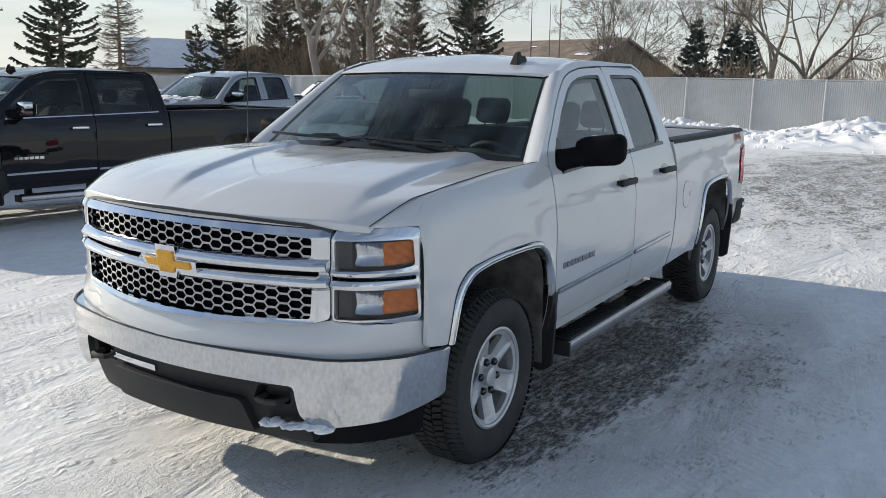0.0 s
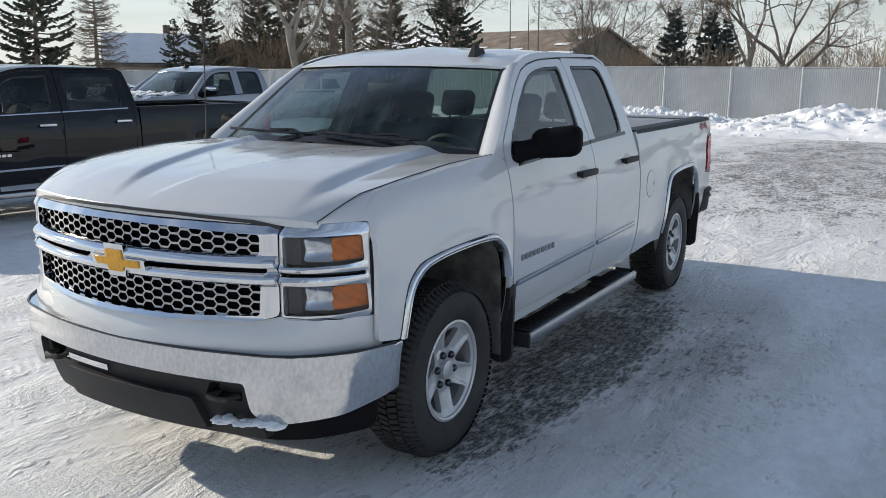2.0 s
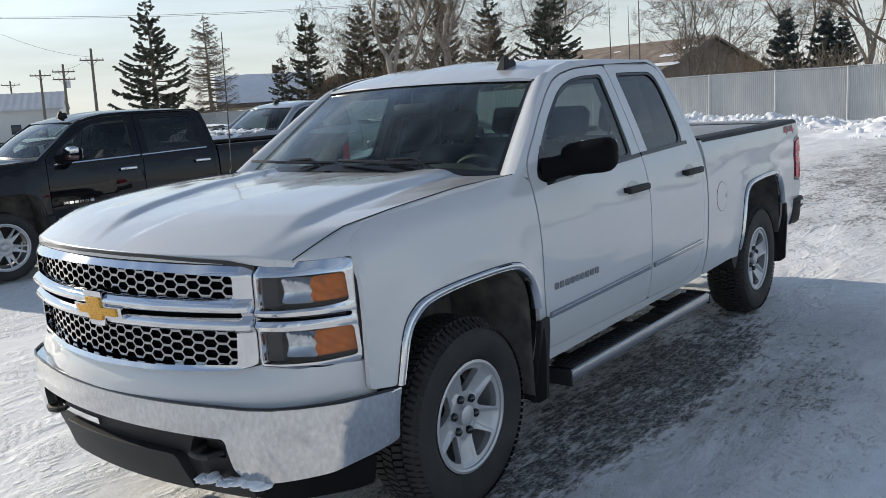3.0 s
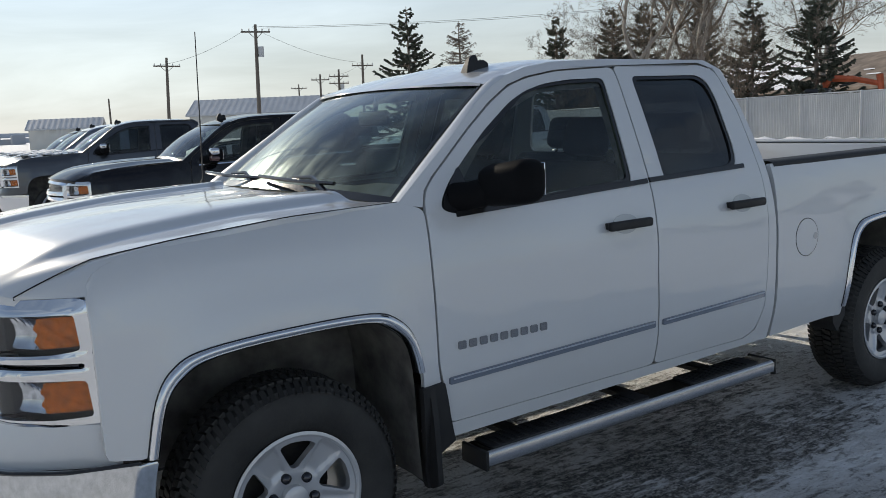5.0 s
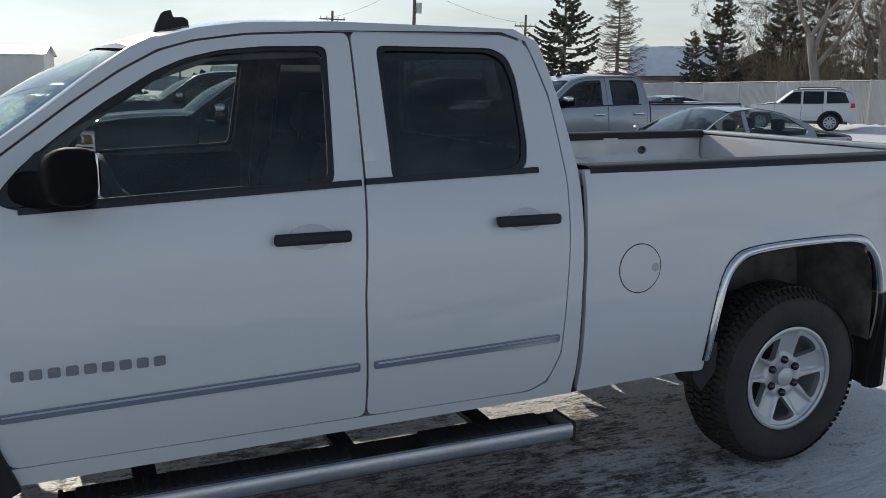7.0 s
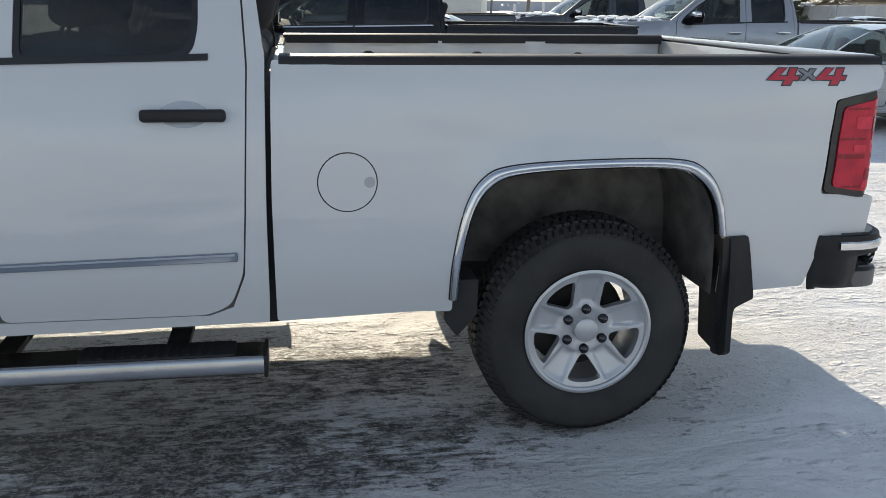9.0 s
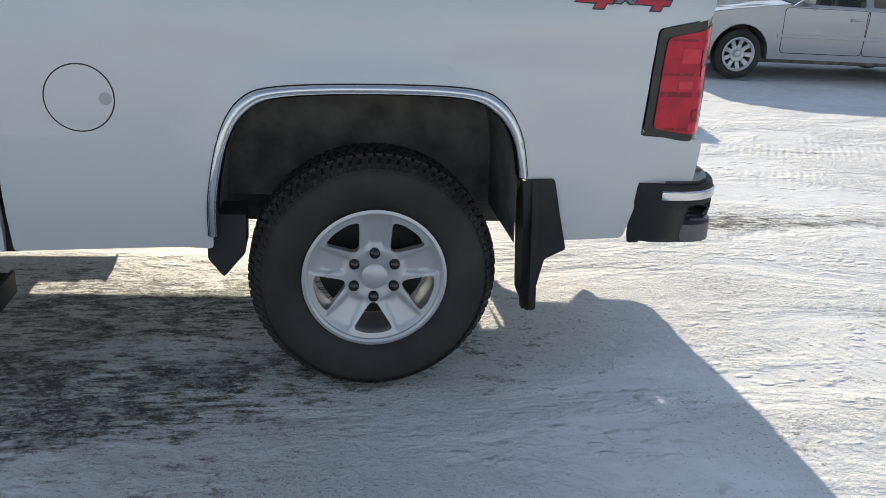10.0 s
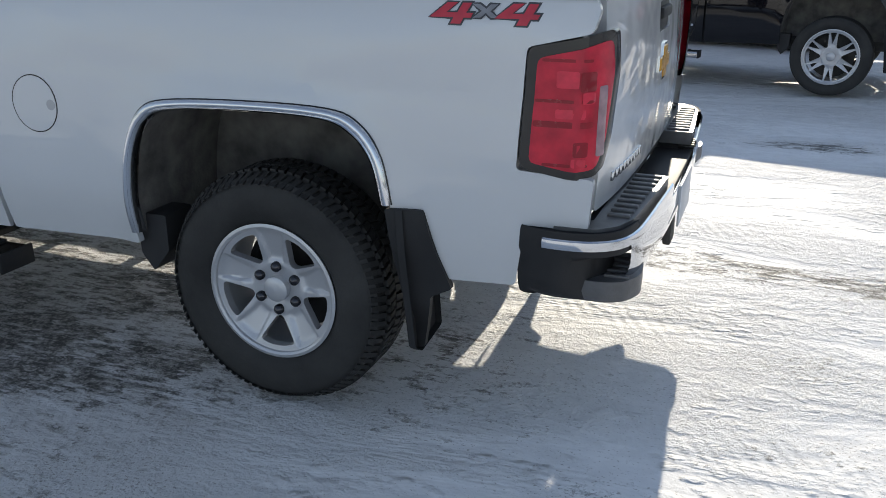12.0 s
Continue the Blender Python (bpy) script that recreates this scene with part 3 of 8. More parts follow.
def small_disc(r, d0, d1, material, name, n=20, dome=0.0):
    bm = bmesh.new()
    lathe(bm, [(r * 0.99, d1), (r, d0 + 0.003), (r * 0.9, d0), (r * 0.5, d0 - dome * 0.7), (0.0005, d0 - dome)], n)
    bmesh.ops.recalc_face_normals(bm, faces=bm.faces[:])
    return finish(name, bm, material)


def link(name, mesh, parent, m, label=""):
    ob = new(name, mesh)
    ob.parent = parent
    ob.matrix_basis = m
    if label:
        ob["label"] = label
    return ob


def wheel_set(R, width, rim_r, spokes, split=False, blocks=True):
    tyre, tread = tyre_mesh(R, width, rim_r, blocks)
    return dict(
        tyre=tyre, tread=tread,
        rim=rim_mesh(rim_r, spokes, width * 0.36, rim_r * (0.43 if not split else 0.36), rim_r * (0.85 if not split else 0.88), 0.56 if not split else 0.66, split),
        cap=small_disc(0.043, -0.016, 0.02, ALLOY, "hub_cap", 24, 0.006),
        nut=small_disc(0.0175, -0.020, 0.02, DARK_CHROME, "wheel_nut", 12, 0.008),
        brake=small_disc(rim_r * 0.80, 0.03, 0.06, STEEL, "brake_disc", 32),
        well_nuts=6, face=width * 0.36)


def add_wheel(ws, parent, x, y, z, side, turn=0.0, fancy=True):
    """One wheel under a vehicle. side: -1 faces -y, 1 faces +y."""
    w = new("wheel")
    w.parent = parent
    w.matrix_basis = Matrix.Translation((x, y, z)) @ Matrix.Rotation(0 if side < 0 else math.pi, 4, "Z") @ Matrix.Rotation(radians(turn), 4, "Y")
    for key in ("tyre", "rim", "brake"):
        link("brake_disc" if key == "brake" else key, ws[key], w, Matrix())
    if ws["tread"]:
        tagged(link("tread", ws["tread"], w, Matrix(), "knobbly tread blocks"), kind="stuff")
    link("hub_cap", ws["cap"], w, Matrix.Translation((0, -ws["face"] + 0.012, 0)))
    if fancy:
        for i in range(6):
            a = 2 * math.pi * (i + 0.5) / 6
            link("wheel_nut", ws["nut"], w, Matrix.Translation((0.075 * math.cos(a), -ws["face"] + 0.024, 0.075 * math.sin(a))))
    return w

# ---- pickup trucks ----
BODY_Y = smooth_table([(0.40, 0.945), (0.50, 0.962), (0.58, 0.984), (0.66, 0.998), (0.80, 1.005), (1.00, 1.004), (1.10, 0.995), (1.20, 0.974), (1.26, 0.958), (1.33, 0.930), (1.45, 0.882), (1.60, 0.815), (1.75, 0.745), (1.81, 0.708), (1.90, 0.63)], 0.022)


FENDER_TOP = ((-0.572, -0.555, -0.50, -0.35, 0.025, 0.3, 0.5), (1.168, 1.215, 1.250, 1.278, 1.306, 1.323, 1.328))


class Pickup:
    """Builds one pickup, nose towards -x, front axle above its origin."""

    def __init__(self, name, m, label, paint_mat, cab_rear=2.535, wheelbase=3.645, wheels=None, fine=True, group="", bright=True, snow=False, dressed=False):
        self.dressed = dressed
        self.w, self.cr, self.fine = wheelbase, cab_rear, fine
        self.step = 0.06 if fine else 0.14
        self.paint, self.bright = paint_mat, bright
        self.end = wheelbase + 1.035
        self.t = thing(name, m, label, "pickup truck", group)
        self.wheels = wheels
        self.sides()
        self.front()
        self.top()
        self.bed()
        self.under()
        self.cabin()
        self.fittings()
        if snow:
            self.snow_cover()

    def Y(self, x, z):
        y = BODY_Y(z)
        if x < -0.2:
            y -= 0.036 * ((-0.2 - x) / 0.42) ** 2
        if x > self.cr + 0.03:
            y += (0.012 + 0.024 * max(0, min(1, (x - self.cr - 0.1) / 1.5))) * max(0, min(1, (z - 1.08) / 0.20)) - 0.024 * (max(0, x - self.w - 0.25) / 0.75) ** 1.4
        if x < 0.5:
            top = np.interp(x, *FENDER_TOP)
            y -= 0.030 * max(0.0, (z - top + 0.075) / 0.075) ** 2 * min(1.0, (0.5 - x) / 0.3)
        for xc in (0.02, self.w - 0.02):
            if z > 0.40:
                r = ((abs(x - xc) / 0.48) ** 3 + ((z - 0.40) / 0.60) ** 3) ** (1 / 3)
                y += 0.022 * math.exp(-(((r - 1) / 0.13) ** 2))
        return y

    def side_map(self, off=0.0):
        return lambda x, z: Vector((x, -self.Y(x, z) - off, z))

    def both(self, name, bm, material, label="", bevel=0.0, parent=None, angle=38):
        other = mirrored(bm)
        a = part(name, bm, material, parent or self.t, label, bevel, angle)
        b = part(name, other, material, parent or self.t, label, bevel, angle)
        return a, b

    def arch(self, xc, grow=0.0):
        lift = 0.013 if xc > 1 else -0.015
        ahead = 0.006 if xc > 1 else 0.0
        pts = [(-0.475, 0.545), (-0.470, 0.68), (-0.435, 0.85), (-0.375, 0.945), (-0.27, 0.985), (0.0, 1.000), (0.27, 0.996), (0.375, 0.958), (0.440, 0.875), (0.470, 0.75), (0.480, 0.52)]
        return [(xc + x * (1 + grow / 0.48) - ahead * max(0, -x) / 0.48, z + (grow + lift if z > 0.9 else (grow + lift) * 0.5 if z > 0.8 else 0)) for x, z in pts]

    def sides(self):
        s, cr = self.step, self.cr
        inw = (0, 1, 0)
        mid = 1.715 if cr < 2.7 else 1.74
        dr = cr - 0.055
        af = self.arch(0.012)
        fender = [(0.597, 0.495), (0.558, 0.75), (0.554, 1.08), (0.568, 1.30), (0.50, 1.328), (0.30, 1.323), (0.025, 1.306), (-0.35, 1.278), (-0.50, 1.250), (-0.555, 1.215), (-0.572, 1.168), (-0.572, 0.80), (-0.568, 0.69)] + [p for p in af if p[1] > 0.66] + [(0.492, 0.60), (0.50, 0.495)]
        self.both("fender", panel(rounded(fender, 0.02, 2), self.side_map(), inw, 0.02, step=s), self.paint, bevel=0.004)
        front_door = [(0.622, 0.515), (0.566, 0.75), (0.562, 1.08), (0.577, 1.31), (0.598, 1.362), (0.642, 1.405), (0.743, 1.480), (0.860, 1.567), (1.00, 1.661), (1.12, 1.727), (1.23, 1.760), (1.40, 1.786), (mid + 0.034, 1.804), (mid + 0.016, 1.35), (mid - 0.008, 0.95), (mid - 0.001, 0.515)]
        win_f = [(0.644, 1.292), (0.652, 1.325), (0.712, 1.394), (0.816, 1.476), (0.938, 1.566), (1.10, 1.666), (1.20, 1.709), (1.31, 1.736), (1.45, 1.751), (mid - 0.05, 1.757), (mid - 0.085, 1.312), (0.70, 1.272)]
        rear_door = [(mid + 0.007, 0.515), (mid + 0.000, 0.95), (mid + 0.024, 1.35), (mid + 0.042, 1.808), (dr - 0.13, 1.812), (dr - 0.045, 1.782), (dr + 0.005, 1.58), (dr + 0.020, 1.30), (dr + 0.012, 1.10), (dr, 0.85), (dr - 0.012, 0.66), (dr - 0.055, 0.55), (dr - 0.13, 0.515)]
        win_r = [(mid + 0.115, 1.312), (mid + 0.125, 1.762), (dr - 0.19, 1.764), (dr - 0.135, 1.735), (dr - 0.115, 1.66), (dr - 0.118, 1.42), (dr - 0.135, 1.345), (dr - 0.185, 1.325)]
        self.mid, self.dr = mid, dr
        for nm, outline, win, pane_mat in (("front_door", front_door, win_f, GLASS_TINT), ("rear_door", rear_door, win_r, GLASS_DARK)):
            hole = rounded(win, 0.03, 3)
            for d, sg in zip(self.both(nm, panel(rounded(outline, 0.03, 3), self.side_map(0.001), inw, 0.025, [hole], s), self.paint, bevel=0.004), (-1, 1)):
                d["label"] = "white painted door with a window" if self.paint is WHITE else "painted door with a window"
                grown = panel(hole, self.side_map(-0.012), inw, 0.0, step=0.15)
                rim_in = rounded([(px + (0.018 if px < (win[0][0] + win[-3][0]) / 2 else -0.018), pz + (0.016 if pz < 1.5 else -0.016)) for px, pz in win], 0.03, 3)
                seal = panel(hole, self.side_map(-0.004), inw, 0.012, [rim_in], 0.2)
                if sg > 0:
                    grown, seal = mirrored_in(grown), mirrored_in(seal)
                g = part("window", grown, pane_mat, d, "side window glass")
                g.visible_shadow = pane_mat is GLASS_DARK
                part("window_seal", seal, GLOSS_BLACK, d)
        # black strip under the windows
        for x0, x1, z0, z1 in ((0.70, mid + 0.005, 1.262, 1.306), (mid + 0.02, dr - 0.09, 1.306, 1.326)):
            self.both("belt_strip", panel([(x0, z0), (x1, z1 - 0.002), (x1, z1 + 0.018), (x0, z0 + 0.020)], self.side_map(0.006), inw, 0.012, step=0.2), GLOSS_BLACK)
        # pillars, roof rail and sill in one frame behind the doors
        frame_out = [(0.52, 1.325), (0.64, 1.432), (0.79, 1.540), (0.93, 1.642), (1.06, 1.722), (1.16, 1.768), (1.30, 1.805), (cr - 0.16, 1.836), (cr - 0.055, 1.800), (cr - 0.012, 1.60), (cr + 0.022, 1.33), (cr + 0.018, 1.15), (cr + 0.005, 0.85), (cr - 0.01, 0.55), (cr - 0.02, 0.475), (0.61, 0.455), (0.565, 0.75), (0.562, 1.10), (0.562, 1.30)]
        hole1 = [(0.74, 0.56), (0.69, 1.30), (0.90, 1.50), (1.10, 1.635), (1.28, 1.70), (mid - 0.06, 1.72), (mid - 0.09, 1.2), (mid - 0.09, 0.56)]
        hole2 = [(mid + 0.12, 0.58), (mid + 0.13, 1.72), (dr - 0.16, 1.72), (dr - 0.12, 1.3), (dr - 0.15, 0.62)]
        self.both("cab_side_frame", panel(rounded(frame_out, 0.02, 2), self.side_map(-0.016), inw, 0.05, [hole1, hole2], s * 1.3), LINER)
        # the part of that frame that shows outside the doors
        self.both("roof_rail", panel([(0.567, 1.308), (0.590, 1.364), (0.637, 1.410), (0.739, 1.486), (0.856, 1.573), (0.997, 1.668), (1.118, 1.734), (1.229, 1.767), (1.40, 1.793), (mid, 1.811), (cr - 0.185, 1.8245), (cr - 0.095, 1.793), (cr - 0.045, 1.60), (cr - 0.030, 1.31), (cr - 0.038, 1.10), (cr - 0.050, 0.85), (cr - 0.062, 0.655), (cr - 0.105, 0.54), (cr - 0.18, 0.512), (0.61, 0.512), (0.605, 0.452), (cr + 0.008, 0.478), (cr + 0.012, 0.56), (cr + 0.013, 0.85), (cr + 0.019, 1.15), (cr + 0.022, 1.33), (cr - 0.010, 1.60), (cr - 0.045, 1.790), (cr - 0.13, 1.838), (mid, 1.842), (1.40, 1.828), (1.25, 1.806), (1.14, 1.776), (1.045, 1.734), (0.925, 1.660), (0.782, 1.552), (0.646, 1.457), (0.57, 1.403), (0.47, 1.328)], self.side_map(0.0), inw, 0.03, step=s), self.paint, bevel=0.004)
        # bed side with its arch
        ar = self.arch(self.w - 0.02)
        x0, e = cr + 0.034, self.end
        bed = [(x0, 0.480), (x0 - 0.003, 0.90), (x0 + 0.003, 1.20), (x0 + 0.008, 1.328), (e - 0.045, 1.338), (e - 0.02, 1.30), (e - 0.035, 1.243), (e - 0.203, 1.205), (e - 0.222, 0.880), (e - 0.010, 0.868), (e - 0.020, 0.725), (e - 0.19, 0.725), (e - 0.225, 0.53), (self.w + 0.47, 0.515)] + [(x, z) for x, z in ar[::-1] if z > 0.60] + [(self.w - 0.495, 0.50)]
        # black block put in for the shade of the open cab-to-bed gap
        gap = bmesh.new()
        box(gap, (cr - 0.01, -0.945, 0.47), (cr + 0.05, 0.945, 1.27), 0.01)
        part("cab_gap_shade", gap, BLACK_PLASTIC, self.t)
        self.both("bed_side", panel(rounded(bed, 0.012, 2), self.side_map(), inw, 0.025, step=s), self.paint, bevel=0.004)
        if self.fine:
            for xc in (0.012, self.w - 0.02):
                outer, inner = self.arch(xc, 0.006), self.arch(xc, -0.027)
                lo_f, lo_b = (0.68, 0.68) if xc < 1 else (0.54, 0.72)
                oo = [p for i, p in enumerate(outer) if p[1] > (lo_f if i < 5 else lo_b) - 0.01]
                ii = [p for i, p in enumerate(inner) if p[1] > (lo_f if i < 5 else lo_b) - 0.01]
                oo, ii = curve(oo, 5), curve(ii, 5)
                prof = ((0.0, -0.002), (0.06, 0.010), (0.30, 0.015), (0.58, 0.013), (0.66, 0.009), (0.74, 0.013), (0.90, 0.008), (1.0, -0.025))
                band = sheet(lambda k, j: self.side_map(prof[j][1])(*(Vector(oo[k]).lerp(Vector(ii[k]), prof[j][0]))), range(min(len(oo), len(ii))), range(len(prof)))
                bmesh.ops.recalc_face_normals(band, faces=band.faces[:])
                self.both("arch_trim", band, CHROME, "chrome wheel-arch trim", angle=60)
                dark = bmesh.new()
                tube(dark, [self.side_map(0.001)(*q) for q in oo], 0.0028, 5)
                self.both("arch_trim_gap", dark, GLOSS_BLACK)
        # side mouldings, slightly rising
        if self.fine:
            for a, b in ((0.605, mid - 0.028), (mid + 0.022, dr - 0.025)):
                za, zb = 0.670 + (a - 0.6) * 0.019, 0.670 + (b - 0.6) * 0.019
                body = panel(rounded([(a, za), (b, zb), (b, zb + 0.029), (a, za + 0.026)], 0.006, 2), self.side_map(0.012), inw, 0.014, step=0.3)
                pair = self.both("door_moulding", body, BLUE_GREY, "grey door moulding with a bright edge", 0.003)
                lip = panel([(a + 0.01, za + 0.018), (b - 0.01, zb + 0.020), (b - 0.01, zb + 0.027), (a + 0.01, za + 0.024)], self.side_map(0.0155), inw, 0.004, step=0.3)
                part("bright_edge", mirrored(lip), CHROME, pair[1])
                part("bright_edge", lip, CHROME, pair[0])

        if self.dressed:
            for a, b, lift in ((0.66, mid - 0.01, 0.0), (mid + 0.01, dr - 0.06, 0.026)):
                z0 = 1.268 + lift
                self.both("belt_line", panel(rounded([(a, z0), (b, z0 + 0.026), (b, z0 + 0.040), (a, z0 + 0.014)], 0.004, 1), self.side_map(0.012), inw, 0.012, step=0.3), CHROME, "thin chrome line under the windows")
            for a, b in ((0.615, mid - 0.02), (mid + 0.02, dr - 0.03)):
                self.both("chrome_moulding", panel(rounded([(a, 0.628), (b, 0.640), (b, 0.664), (a, 0.652)], 0.004, 1), self.side_map(0.012), inw, 0.014, step=0.3), CHROME, "chrome lower door moulding")
            for k in range(6):
                x0 = 0.70 + 0.062 * k
                self.both("name_bar", panel([(x0, 0.805), (x0 + 0.048, 0.806), (x0 + 0.048, 0.836), (x0, 0.835)], self.side_map(0.006), inw, 0.007, step=0.5), CHROME)

    def FX(self, y):
        y = min(abs(y), 0.950)
        return -0.955 + 0.30 * y * y + 3.4 * max(0, y - 0.75) ** 2

    def front_map(self, off=0.0, lean=0.0):
        return lambda y, z: Vector((self.FX(y) + off + lean * (z - 1.0), y, z))

    def front(self):
        inw, s, t = (1, 0, 0), self.step, self.t
        fm = self.front_map
        # grille
        top = [(0.697, 1.152), (0.60, 1.170), (0.30, 1.186), (0.0, 1.190), (-0.30, 1.186), (-0.60, 1.170), (-0.697, 1.152)]
        outline = [(-0.697, 0.815), (-0.62, 0.794), (-0.30, 0.780), (0.0, 0.776), (0.30, 0.780), (0.62, 0.794), (0.697, 0.815)] + top
        up = rounded([(-0.638, 1.046), (0.0, 1.040), (0.638, 1.046), (0.640, 1.123), (0.30, 1.136), (0, 1.139), (-0.30, 1.136), (-0.640, 1.123)], 0.012, 2)
        low = rounded([(-0.632, 0.814), (-0.30, 0.797), (0, 0.794), (0.30, 0.797), (0.632, 0.814), (0.640, 0.930), (0.640, 0.936), (0, 0.930), (-0.640, 0.936)], 0.012, 2)
        slots = [[(sg * 0.17, 0.975), (sg * 0.66, 0.980), (sg * 0.675, 1.002), (sg * 0.15, 0.998)][::sg] for sg in (1, -1)]
        def surround(y, z):
            off = -0.022 + 0.32 * max(0, abs(y) - 0.660)
            if z > 1.128:
                off += 0.95 * (z - 1.128)
            elif z > 0.985:
                off -= 0.030 * max(0, math.cos(max(-1, min(1, (z - 1.016) / 0.030)) * math.pi / 2))
            elif z > 0.925:
                off -= 0.024 * max(0, math.cos(max(-1, min(1, (z - 0.953) / 0.028)) * math.pi / 2))
            elif z < 0.805:
                off -= 0.6 * (0.805 - z)
            return Vector((self.FX(y) + off, y, z))

        g = part("grille", panel(rounded(outline, 0.02, 3), surround, inw, 0.06, [up, low, *slots], 0.0085 if self.fine else s), CHROME if self.bright else GLOSS_BLACK, t, "chrome grille surround", 0.005)
        grown = [(y * 1.006, z + (0.004 if z > 1 else -0.004)) for y, z in outline]
        part("grille_gap", panel(grown, fm(0.002), inw, 0.01, [[(y * 0.98, z + (-0.008 if z > 1 else 0.008)) for y, z in outline]], 0.1), GLOSS_BLACK, g)
        if self.fine:
            seal = bmesh.new()
            tube(seal, [surround(y, z) + Vector((0.004, 0, 0.003)) for y, z in curve(top, 4)], 0.0030, 6)
            part("hood_seal", seal, GLOSS_BLACK, t)
        part("grille_backing", panel([(-0.68, 0.77), (0.68, 0.77), (0.68, 1.15), (-0.68, 1.15)], fm(0.035), inw, 0.0, step=0.1), MIRROR_BLACK, g)
        seen = set()
        upper_mesh, lower_mesh = bmesh.new(), bmesh.new()
        px, hz, a, b = 0.0470, 0.0375, 0.0305, 0.0165
        for c in range(-14, 15):
            for r in range(-6, 7):
                cy, cz = c * px, 0.975 + (r + (0.5 if c % 2 else 0)) * hz
                ring = [(cy - a, cz), (cy - b, cz + hz / 2), (cy + b, cz + hz / 2), (cy + a, cz), (cy + b, cz - hz / 2), (cy - b, cz - hz / 2)]
                for i in range(6):
                    p, q = ring[i], ring[(i + 1) % 6]
                    mid = ((p[0] + q[0]) / 2, (p[1] + q[1]) / 2)
                    key = (round(mid[0], 3), round(mid[1], 3))
                    inside = abs(mid[0]) < 0.643 and (1.042 < mid[1] < 1.135 or 0.797 < mid[1] < 0.935)
                    if key in seen or not inside:
                        continue
                    seen.add(key)
                    mesh_bm = upper_mesh if mid[1] > 1 else lower_mesh
                    p, q = Vector((*p, 0)), Vector((*q, 0))
                    d = (q - p).normalized()
                    nrm = Vector((-d.y, d.x, 0)) * (0.0044 if abs(d.y) < 0.1 else 0.0030)
                    vs = []
                    for off in (0.0, 0.020):
                        for w in (p - nrm - d * 0.003, q - nrm + d * 0.003, q + nrm + d * 0.003, p + nrm - d * 0.003):
                            vs.append(mesh_bm.verts.new(fm(off)(w.x, w.y)))
                    for f in ((0, 1, 2, 3), (0, 4, 5, 1), (1, 5, 6, 2), (2, 6, 7, 3), (3, 7, 4, 0)):
                        mesh_bm.faces.new([vs[k] for k in f])
        for mesh_bm in (upper_mesh, lower_mesh):
            bmesh.ops.remove_doubles(mesh_bm, verts=mesh_bm.verts[:], dist=0.002)
            bmesh.ops.recalc_face_normals(mesh_bm, faces=mesh_bm.faces[:])
            part("grille_mesh", mesh_bm, SATIN if self.bright else STEEL, g, "chrome honeycomb mesh")
        # emblem: a plain gold cross shape on a chrome plate
        cross = [(-0.125, 0.985), (-0.045, 0.985), (-0.038, 1.035), (0.050, 1.035), (0.043, 0.985), (0.118, 0.985), (0.108, 0.962), (0.100, 0.945), (0.036, 0.945), (0.030, 0.915), (-0.045, 0.915), (-0.050, 0.945), (-0.130, 0.945)]
        cross = [(-0.035 + (y + 0.005) * 1.0, 0.985 + (z - 0.972) * 0.70) for y, z in cross]
        big = [(-0.035 + (y + 0.035) * 1.22, 0.985 + (z - 0.985) * 1.50) for y, z in cross]
        if self.fine:
            plate = part("emblem_plate", panel(rounded(big, 0.006, 2), fm(-0.052), inw, 0.03, step=0.2), CHROME, g, bevel=0.004)
            part("emblem", panel(rounded(cross, 0.003, 1), fm(-0.058), inw, 0.008, step=0.2), GOLD, plate, "plain gold cross-shaped badge", 0.002)
        # fascia under grille and lights
        fascia = [(-0.955, 0.668), (-0.60, 0.672), (0, 0.668), (0.60, 0.672), (0.955, 0.668), (0.960, 0.793), (0.70, 0.810), (0.62, 0.791), (0.30, 0.778), (0.0, 0.774), (-0.30, 0.778), (-0.62, 0.791), (-0.70, 0.810), (-0.960, 0.793)]
        part("front_fascia", panel(fascia, lambda y, z: Vector((self.FX(y) - 0.045 * math.sin(min(1, max(0, (0.80 - z) / 0.10)) * math.pi / 2) * (1 - max(0, abs(y) - 0.7) / 0.27), y, z)), inw, 0.03, step=s), self.paint, t, bevel=0.004)
        # headlights
        for sg in (-1, 1):
            flip = (lambda pts: [(sg * -1 * y, z) for y, z in pts])
            lamp = new("headlight")
            lamp.parent = t
            lamp["label"] = "stacked headlight with amber marker in chrome frame"
            outer = rounded(flip([(-0.700, 0.797), (-0.950, 0.788), (-0.936, 1.150), (-0.922, 1.162), (-0.816, 1.166), (-0.700, 1.160)]), [0.01, 0.02, 0.015, 0.01, 0.0, 0.01], 2)
            h1 = rounded(flip([(-0.716, 1.003), (-0.89, 1.005), (-0.931, 1.015), (-0.926, 1.118), (-0.716, 1.117)]), 0.01, 2)
            h2 = rounded(flip([(-0.714, 0.817), (-0.88, 0.815), (-0.940, 0.822), (-0.935, 0.928), (-0.714, 0.933)]), 0.01, 2)
            h3 = rounded(flip([(-0.703, 0.966), (-0.934, 0.962), (-0.934, 0.978), (-0.703, 0.983)]), 0.003, 1)
            def lamp_front(y, z):
                """A frame that swells between the lenses and rolls back at its rims."""
                roll = max(0, z - 1.122) * 0.7 + max(0, 0.812 - z) * 0.8 + max(0, 0.712 - abs(y)) * 0.7
                return Vector((self.FX(y) - 0.014 + roll - 0.012 * math.exp(-((z - 0.993) / 0.010) ** 2) - 0.012 * math.exp(-((z - 0.948) / 0.012) ** 2), y, z))

            grown = [(y + (-0.006 if abs(y) > 0.8 else -0.003) * (1 if y > 0 else -1), z + (0.004 if z > 1 else -0.004)) for y, z in outer]
